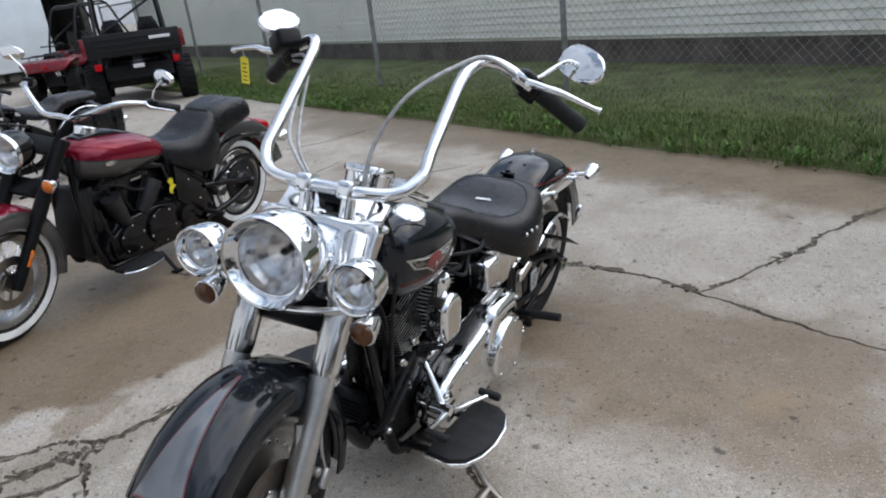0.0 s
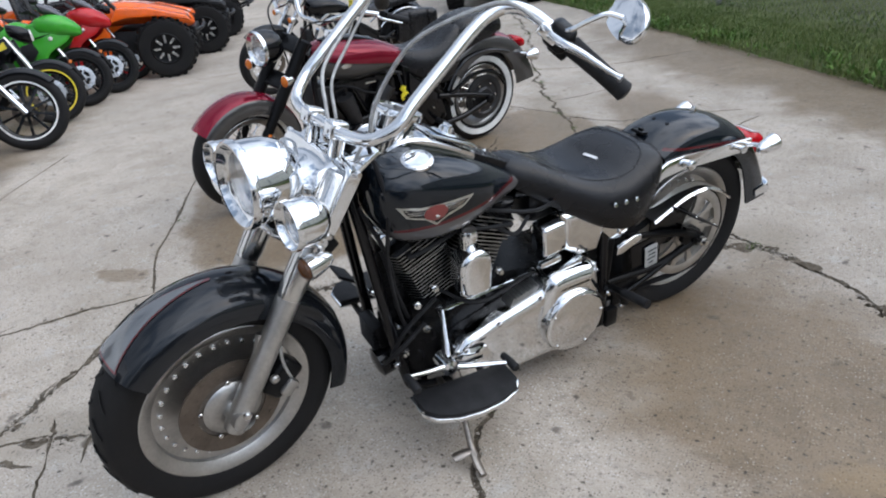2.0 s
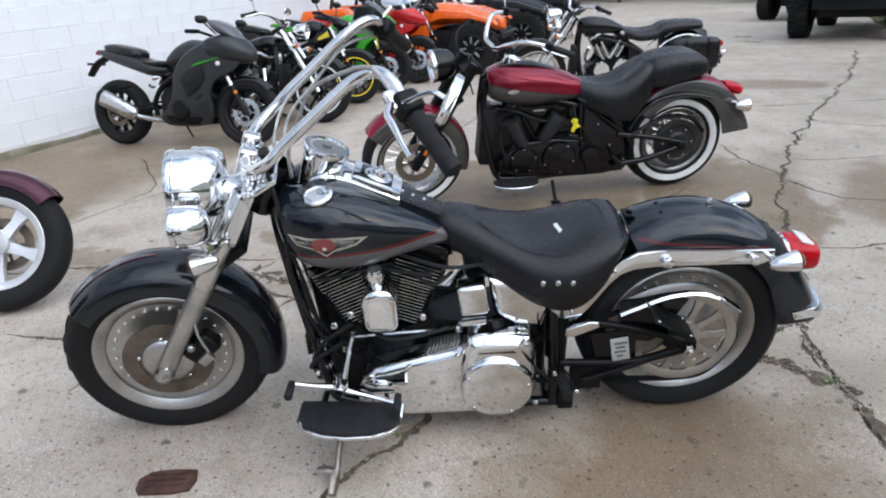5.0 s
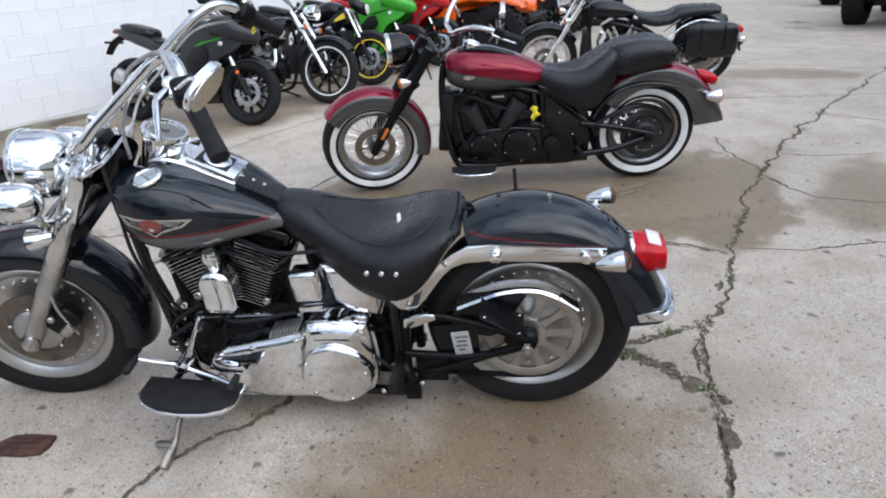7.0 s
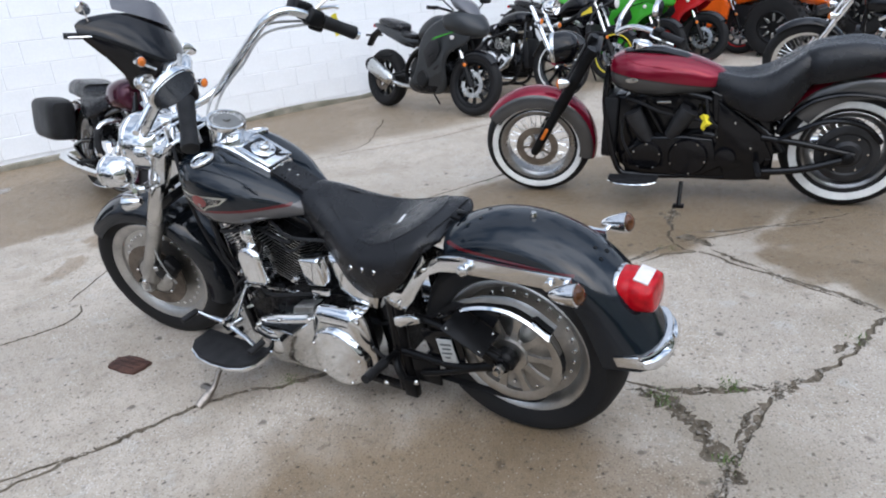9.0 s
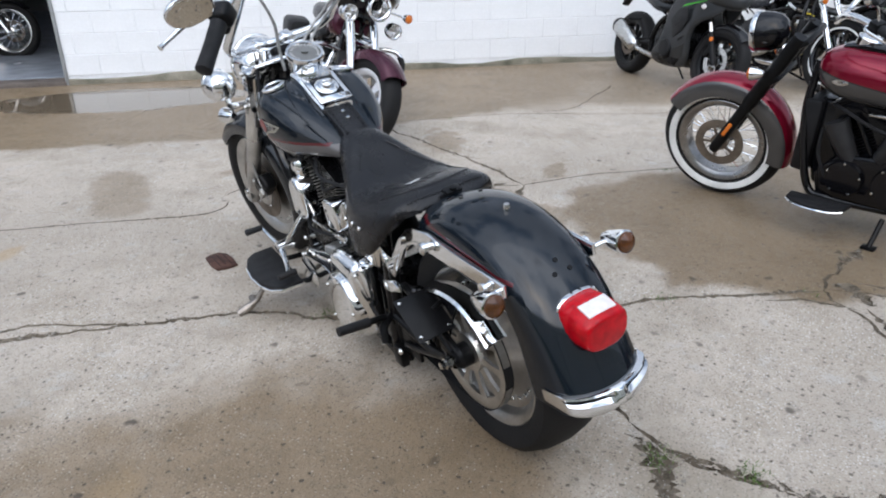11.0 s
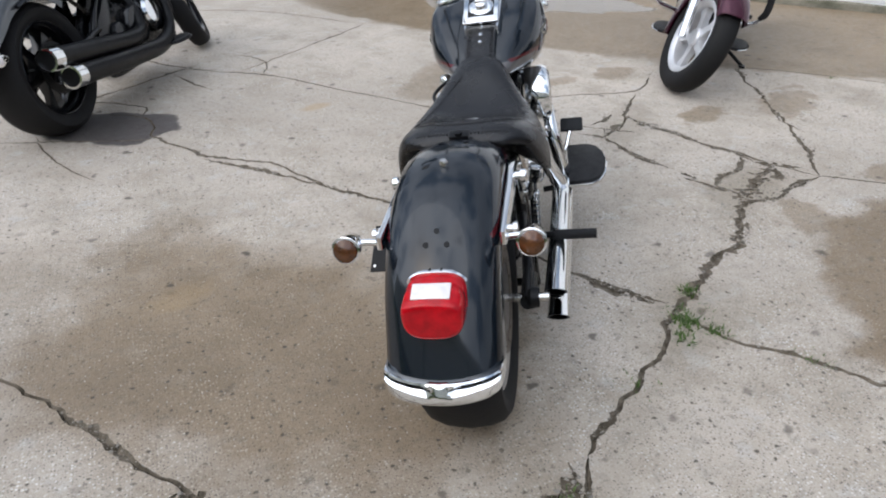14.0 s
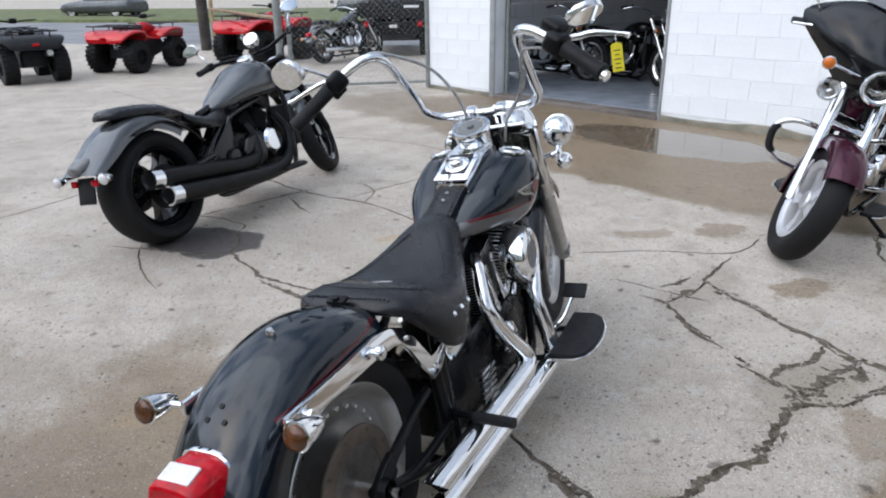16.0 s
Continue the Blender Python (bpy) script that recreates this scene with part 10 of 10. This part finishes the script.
    for s in (1, -1):
        bm = B()
        body(bm, [(0.50, 0.27 * s, 0.62, 0.20, 0.1, 0.05, 3), (0.75, 0.27 * s, 0.60, 0.22, 0.1, 0.05, 3), (0.98, 0.27 * s, 0.60, 0.20, 0.08, 0.05, 3)], 18, 3)
        seat = part("seat", bm, LEATHER, t)
        bm = B()
        loft(bm, [ring_z(0.52, 0.27 * s, 0.66, 0.05, 0.20), ring_z(0.46, 0.27 * s, 0.95, 0.06, 0.21), ring_z(0.42, 0.27 * s, 1.20, 0.05, 0.15), ring_z(0.41, 0.27 * s, 1.30, 0.03, 0.10)])
        part("seat_back", bm, LEATHER, seat)
    for s in (1, -1):
        bm = B()
        top = 1.66 if sport else 1.85
        tube(bm, [(1.60, 0.50 * s, 0.86), (1.30, 0.50 * s, 1.30), (1.02, 0.46 * s, top), (0.6, 0.46 * s, top + 0.02), (0.25, 0.46 * s, top - 0.04), (0.02, 0.50 * s, 1.2), (-0.12, 0.50 * s, 0.68)], 0.026, 10, 5)
        part("cage_tube", bm, FRAME_TUBE, t)
    bm = B()
    for cx, cz in ((1.04, 1.655), (0.28, 1.63)) if sport else ((1.04, 1.845), (0.28, 1.82)):
        tube(bm, [(cx, -0.46, cz), (cx, 0.46, cz)], 0.024, 10, 1)
    tube(bm, [(0.26, -0.45, 1.6), (0.0, 0.45, 1.1)], 0.02, 8, 1)
    each("cross_tube", bm, FRAME_TUBE, t)
    bm = B()
    lathe(bm, [(0.15, -0.012), (0.165, 0), (0.15, 0.012), (0.138, 0)], axis((1.18, 0.27, 0.98), (-0.8, 0, 0.5)), 24, True)
    part("steering_wheel", bm, PAD, t)
    if bed:
        bm = B()
        box(bm, (0.95, 1.30, 0.05), pose(-0.20, 0, 0.80), 0.01)
        for yy in (-0.64, 0.64):
            box(bm, (0.95, 0.04, 0.30), pose(-0.20, yy, 0.95), 0.01)
        box(bm, (0.04, 1.30, 0.30), pose(0.26, 0, 0.95), 0.01)
        bd = part("cargo_bed", bm, PLASTIC, t)
        bm = B()
        box(bm, (0.05, 1.34, 0.32), pose(-0.69, 0, 0.95), 0.015)
        for k in range(3):
            box(bm, (0.03, 1.1, 0.03), pose(-0.715, 0, 0.87 + 0.08 * k), 0.008)
        tg = part("tailgate", bm, PLASTIC, bd)
        bm = B()
        box(bm, (0.012, 0.30, 0.045), pose(-0.735, -0.38, 1.0), 0.003)
        part("maker_mark", bm, WHITE, tg)
        for s in (1, -1):
            bm = B()
            box(bm, (0.10, 0.07, 0.26), pose(-0.67, 0.69 * s, 0.95), 0.02)
            part("corner_panel", bm, corner or colour, bd)
            bm = B()
            box(bm, (0.03, 0.10, 0.10), pose(-0.70, 0.55 * s, 0.66), 0.01)
            part("tail_lamp", bm, RED_LENS, bd)
        bm = B()
        box(bm, (0.9, 1.1, 0.05), pose(0.64, 0, 1.90), 0.02)
        part("roof", bm, PLASTIC, t)
        bm = B()
        box(bm, (0.04, 0.16, 0.06), pose(-0.68, 0.0, 0.62), 0.01)
        part("hitch_plate", bm, WHITE_LENS, t)
    return t


def ring_z(x, y, z, hx, hy, n=16):
    return [(x + hx * math.cos(2 * math.pi * k / n), y + hy * math.copysign(abs(math.sin(2 * math.pi * k / n)) ** 0.7, math.sin(2 * math.pi * k / n)), z) for k in range(n)]


def quad(x, y, yaw, label, colour, size=1.0):
    M = Matrix.Translation((x, y, 0)) @ Matrix.Rotation(radians(yaw), 4, "Z") @ Matrix.Scale(size, 4)
    t = thing("quad_bike", M, label, "quad bike", "parked off-road vehicles")
    wb, R = 1.28, 0.31
    for wx in (0, wb):
        for s in (1, -1):
            knobbly_wheel(t, (wx, 0.42 * s, R), R, 0.125, SATIN, 6)
    bm = B()
    prism(bm, [(-0.05, 0.28), (0.0, 0.55), (0.5, 0.62), (1.2, 0.58), (1.3, 0.34), (0.9, 0.24), (0.3, 0.24)], -0.19, 0.19, SIDE, 0.03)
    part("chassis", bm, PLASTIC, t)
    for wx, nm in ((0.0, "rear_fender"), (wb, "front_fender")):
        bm = B()
        sgn = 1 if wx else -1
        body(bm, [(wx - 0.38, 0, 0.64, 0.40, 0.03, 0.05, 4), (wx - 0.25, 0, 0.76, 0.52, 0.03, 0.05, 4), (wx, 0, 0.80, 0.55, 0.03, 0.05, 4), (wx + 0.26, 0, 0.76, 0.52, 0.03, 0.05, 4), (wx + 0.40, 0, 0.62, 0.40, 0.02, 0.05, 4)], 24, 3)
        part(nm, bm, colour, t, sharp=50)
        bm = B()
        for yy in (-0.34, -0.17, 0, 0.17, 0.34):
            tube(bm, [(wx - 0.28, yy, 0.90), (wx + 0.28, yy, 0.90)], 0.011, 6, 1)
        for xx in (-0.28, 0.28):
            tube(bm, [(wx + xx, -0.42, 0.90), (wx + xx, 0.42, 0.90)], 0.014, 6, 1)
            for yy in (-0.3, 0.3):
                tube(bm, [(wx + xx * 0.8, yy, 0.78), (wx + xx * 0.8, yy, 0.90)], 0.012, 6, 1)
        each("rack_bar", bm, FRAME_TUBE, t)
    bm = B()
    body(bm, [(0.10, 0, 0.84, 0.13, 0.05, 0.06, 3), (0.4, 0, 0.83, 0.15, 0.05, 0.06, 3), (0.72, 0, 0.84, 0.11, 0.05, 0.06, 3)], 18, 3)
    part("seat", bm, LEATHER, t)
    bm = B()
    body(bm, [(0.70, 0, 0.80, 0.12, 0.08, 0.12, 2.6), (0.9, 0, 0.84, 0.14, 0.10, 0.12, 2.6), (1.15, 0, 0.80, 0.13, 0.06, 0.1, 2.6)], 18, 3)
    part("tank_cover", bm, colour, t)
    bm = B()
    tube(bm, [(0.82, -0.38, 1.06), (0.92, -0.18, 1.05), (0.95, 0, 1.02), (0.92, 0.18, 1.05), (0.82, 0.38, 1.06)], 0.014, 8, 4)
    box(bm, (0.12, 0.14, 0.10), pose(0.95, 0, 1.05), 0.03)
    part("handlebar", bm, SATIN, t)
    bm = B()
    box(bm, (0.03, 0.12, 0.05), pose(-0.40, 0, 0.68), 0.01)
    part("tail_lamp", bm, RED_LENS, t)
    bm = B()
    tube(bm, [(0.2, -0.2, 0.5), (-0.15, -0.22, 0.52), (-0.34, -0.22, 0.53)], [0.04, 0.06, 0.055], 12, 2)
    part("muffler", bm, SILVER_CAN, t)
    return t


DARK_RED = paint("dark_red_plastic", (0.16, 0.008, 0.012), 0.0)
utv(-8.78, 5.60, 46, "orange sport side-by-side with white-spoked wheels", ORANGE)
utv(-9.9, 7.25, 46, "black sport side-by-side beside the orange one", PLASTIC)
utv(-11.2, 9.0, 46, "black utility side-by-side at the end of the row", PLASTIC, False)
utv(-5.20, 12.75, 113, "black utility side-by-side with a cargo bed and red corner panels", PLASTIC, False, True, DARK_RED, 1.1)
utv(-8.6, 16.9, 60, "dark side-by-side parked far down the yard", PLASTIC, False)
quad(-8.1, 15.2, 100, "red quad bike beside the utility vehicle", DARK_RED)
quad(5.92, -7.60, -52, "black quad bike with a metal rack", PLASTIC, 0.88)
quad(5.02, -8.80, -108, "red quad bike with a black metal rack", SPORT_RED, 0.88)
quad(3.0, -9.8, -118, "red quad bike beyond the gate", SPORT_RED)
plain_cruiser(1.5, -9.68, -127, "silver and black cruiser parked beyond the gate", tank_mat=STEEL_GREY, fender=STEEL_GREY, steer=4)
utv(0.12, -11.3, -93, "black utility side-by-side with a cargo bed beyond the gate", PLASTIC, False, True)


def street_and_gate():
    ASPHALT = material("grey_asphalt", (0.20, 0.20, 0.205), 0.85, 0, 0.15, 0.6, 40, bump=0.3)
    bm = B()
    d = Vector((-0.30, -0.954, 0))
    s = Vector((0.954, -0.30, 0))
    c = Vector((5.0, -15.0, 0.006))
    n = Vector((0.954, -0.30, 0))
    p = lambda a, o: c + n * a + d * o
    loft(bm, [[p(-80, 0), p(80, 0)], [p(-80, 11), p(80, 11)]], False, False)
    tagged(part("road", bm, ASPHALT), "grey asphalt street beyond the yard", "road", kind="structure")
    bm = B()
    loft(bm, [[p(-80, 11), p(80, 11)], [p(-80, 11.05) + Vector((0, 0, 0.12)), p(80, 11.05) + Vector((0, 0, 0.12))], [p(-80, 26) + Vector((0, 0, 0.15)), p(80, 26) + Vector((0, 0, 0.15))]], False, False)
    tagged(part("far_verge", bm, GRASS_SOIL), "mown grass across the street", "ground", kind="structure")
    chain_link("chain_link_gate", (-0.30, -5.95, 0.02), (1.60, -5.72, 0.02), 2.1, "tall chain-link gate panel beside the white building", 1.9, 0.06, True, True)
    bm = B()
    tube(bm, [(1.74, -5.75, 0), (1.74, -5.75, 2.6)], 0.055, 14, 1)
    g2 = tagged(part("gate_post", bm, GALV), "thick grey steel gate post", "post")
    t = thing("utility_pole", Matrix.Translation((4.6, -13.3, 0)), "dark wooden utility pole at the yard's edge", "pole")
    bm = B()
    lathe(bm, [(0.13, 0), (0.12, 3), (0.10, 7.5), (0, 7.5)], None, 16)
    part("shaft", bm, material("weathered_pole_wood", (0.055, 0.045, 0.038), 0.85, 0, 0.3, 4, 80, bump=0.6), t)
    bm = B()
    box(bm, (0.08, 0.08, 2.2), Matrix.Translation((4.25, -12.7, 1.1)), 0.01)
    tagged(part("sign_post", bm, material("tan_post", (0.36, 0.27, 0.15), 0.7, 0, 0.15, 8, 80)), "tan wooden post beside the pole", "post")
    # barrier rail between the posts
    bm = B()
    tube(bm, [(4.25, -12.6, 0.95), (1.75, -5.75, 1.0)], 0.03, 10, 1)
    tagged(part("barrier_rail", bm, material("rust_pipe", (0.26, 0.17, 0.10), 0.7, 0.2, 0.25, 9, 90)), "rusty pipe rail of the open yard gate", "rail")


street_and_gate()


def parked_car(x, y, yaw, label, paint_mat):
    t = thing("car", Matrix.Translation((x, y, 0)) @ Matrix.Rotation(radians(yaw), 4, "Z"), label, "car")
    for wx in (0, 2.6):
        for s in (1, -1):
            A = AY(wx, 0.74 * s, 0.31)
            bm = B()
            lathe(bm, [(0.2, 0.09 * s), (0.19, 0.07 * s), (0.0, 0.08 * s)], A, 20)
            wh = part("wheel", bm, SILVER_CAN, t)
            bm = B()
            lathe(bm, tyre_profile(0.31, 0.1, 0.2), A, 28, True)
            part("tyre", bm, RUBBER, wh)
    bm = B()
    body(bm, [(-0.85, 0, 0.55, 0.70, 0.22, 0.25, 5), (-0.6, 0, 0.58, 0.84, 0.32, 0.33, 5), (0.4, 0, 0.58, 0.87, 0.34, 0.36, 5), (2.0, 0, 0.56, 0.87, 0.32, 0.34, 5), (3.0, 0, 0.52, 0.82, 0.22, 0.30, 5), (3.35, 0, 0.48, 0.66, 0.12, 0.2, 4)], 32, 4)
    part("body", bm, paint_mat, t)
    bm = B()
    body(bm, [(-0.55, 0, 0.9, 0.62, 0.05, 0.05, 4), (-0.1, 0, 0.95, 0.66, 0.42, 0.1, 4), (1.1, 0, 0.95, 0.68, 0.45, 0.1, 4), (1.9, 0, 0.9, 0.66, 0.08, 0.05, 4)], 28, 4)
    part("glasshouse", bm, WINDSHIELD, t)
    bm = B()
    body(bm, [(0.0, 0, 1.36, 0.56, 0.035, 0.02, 3), (0.6, 0, 1.39, 0.60, 0.04, 0.02, 3), (1.05, 0, 1.37, 0.58, 0.035, 0.02, 3)], 20, 3)
    part("roof", bm, paint_mat, t)


parked_car(13.6, -34.2, -18, "silver sedan parked across the street", STEEL_GREY)
parked_car(1.6, -30.5, 160, "silver hatchback parked across the street", STEEL_GREY)


def shop_inside():
    rot = math.atan2(WALL_DIR.y, WALL_DIR.x)
    plain_cruiser(-2.75, -6.55, 120, "black motorcycle with chrome pipes inside the shop", steer=0, group="shop motorcycles")
    plain_cruiser(-1.9, -7.4, 120, "black motorcycle standing further back in the shop", steer=0, group="shop motorcycles")
    for al in (-2.0, -1.0, 0.0, 1.0):
        t = thing("shelf_rack", Matrix.Translation(at_wall(al, -6.6, 0.05)) @ Matrix.Rotation(rot, 4, "Z"), "dark steel shelf rack in the shop", "shelf", "shop racks")
        for px in (-0.46, 0.46):
            bm = B()
            box(bm, (0.05, 0.05, 2.4), pose(px, 0, 1.2), 0.005)
            part("upright", bm, GALV, t)
        for k in range(4):
            bm = B()
            box(bm, (0.95, 0.4, 0.03), pose(0, 0, 0.4 + 0.6 * k), 0.005)
            part("shelf", bm, SATIN, t)


shop_inside()


def storage_shed():
    """An open-fronted dark shed closing the far end of the yard, with a white trailer beside it."""
    rot = Matrix.Rotation(math.atan2(WALL_DIR.y, WALL_DIR.x), 4, "Z")
    SHED = material("weathered_boards", (0.060, 0.055, 0.050), 0.8, 0, 0.3, 5, 90, bump=0.4)
    t = thing("storage_shed", Matrix.Translation(at_wall(27, 4.9)) @ rot, "open-fronted dark wooden storage shed at the end of the yard", "shed")
    for nm, size, at in (("back_wall", (0.1, 10.8, 3.4), (5.0, 0, 1.7)), ("side_wall", (5.0, 0.1, 3.4), (2.5, 5.4, 1.7)), ("side_wall", (5.0, 0.1, 3.4), (2.5, -5.4, 1.7)), ("roof", (5.8, 11.4, 0.12), (2.4, 0, 3.48)), ("fascia", (0.06, 11.4, 0.3), (-0.5, 0, 3.4))):
        bm = B()
        box(bm, size, pose(*at), 0.01)
        part(nm, bm, SHED, t)
    for y in (-5.3, -2.6, 0, 2.6, 5.3):
        bm = B()
        box(bm, (0.14, 0.14, 3.4), pose(0, y, 1.7), 0.01)
        part("post", bm, SHED, t)
    t = thing("box_trailer", Matrix.Translation(at_wall(23.5, 7.6)) @ rot, "white enclosed box trailer beside the shed", "trailer")
    bm = B()
    box(bm, (3.0, 1.7, 2.1), pose(1.5, 0, 1.45), 0.05, 3)
    part("body", bm, material("white_trailer_skin", (0.66, 0.70, 0.72), 0.4, 0, 0.05, 2, 40), t)
    for s in (1, -1):
        bm = B()
        lathe(bm, tyre_profile(0.33, 0.1, 0.2), AY(1.6, 0.78 * s, 0.33), 24, True)
        part("tyre", bm, RUBBER, t)
    bm = B()
    box(bm, (2.9, 1.2, 0.12), pose(1.5, 0, 0.42), 0.01)
    part("axle_frame", bm, SATIN, t)


storage_shed()


def drain_cap():
    t = thing("drain_cover", Matrix.Translation((-0.10, 1.385, 0)) @ Matrix.Rotation(radians(62), 4, "Z"), "rusty brown iron drain cover lying in the concrete", "drain cover")
    bm = B()
    prism(bm, [(-0.085, -0.03), (-0.07, -0.05), (0.03, -0.055), (0.08, -0.045), (0.09, 0.0), (0.08, 0.045), (0.0, 0.052), (-0.06, 0.045), (-0.09, 0.015)], -0.01, 0.012, None, 0.005)
    part("plate", bm, material("rusty_iron", (0.075, 0.035, 0.025), 0.8, 0.2, 0.3, 25, 150, bump=0.6), t)
    bm = B()
    for k in range(3):
        box(bm, (0.12, 0.008, 0.003), pose(0, -0.025 + 0.025 * k, 0.0125), 0.001)
    each("rib", bm, material("rust_rib", (0.05, 0.024, 0.018), 0.85, 0.2, 0.3, 25, 150), t)


drain_cap()


def far_trees():
    """A distant belt of trees beyond the houses, as the chrome shows."""
    rnd = random.Random(11)
    LEAF = leaf_material("tree_leaves", (0.018, 0.04, 0.012), (0.06, 0.10, 0.03))
    vs, fs = [], []
    for i in range(70):
        a = rnd.uniform(-0.75, 1.75)
        r = rnd.uniform(48, 75)
        cx, cy, h, w = r * math.cos(a), r * math.sin(a), rnd.uniform(5, 10), rnd.uniform(2.2, 4)
        for k in range(220):
            u, v = rnd.gauss(0, 0.5), rnd.gauss(0, 0.5)
            z = h * (0.25 + 0.75 * rnd.random())
            k2 = w * (1.15 - abs(z / h - 0.55))
            p = Vector((cx + u * k2, cy + v * k2, z))
            q = [p + Vector((rnd.uniform(-0.5, 0.5), rnd.uniform(-0.5, 0.5), rnd.uniform(-0.4, 0.4))) for _ in range(3)]
            j = len(vs)
            vs += [tuple(o) for o in q]
            fs.append((j, j + 1, j + 2))
    me = bpy.data.meshes.new("far_trees")
    me.from_pydata(vs, [], fs)
    me.materials.append(LEAF)
    tagged(new("far_trees", me), "distant belt of dark green trees", "trees", kind="stuff")


far_trees()
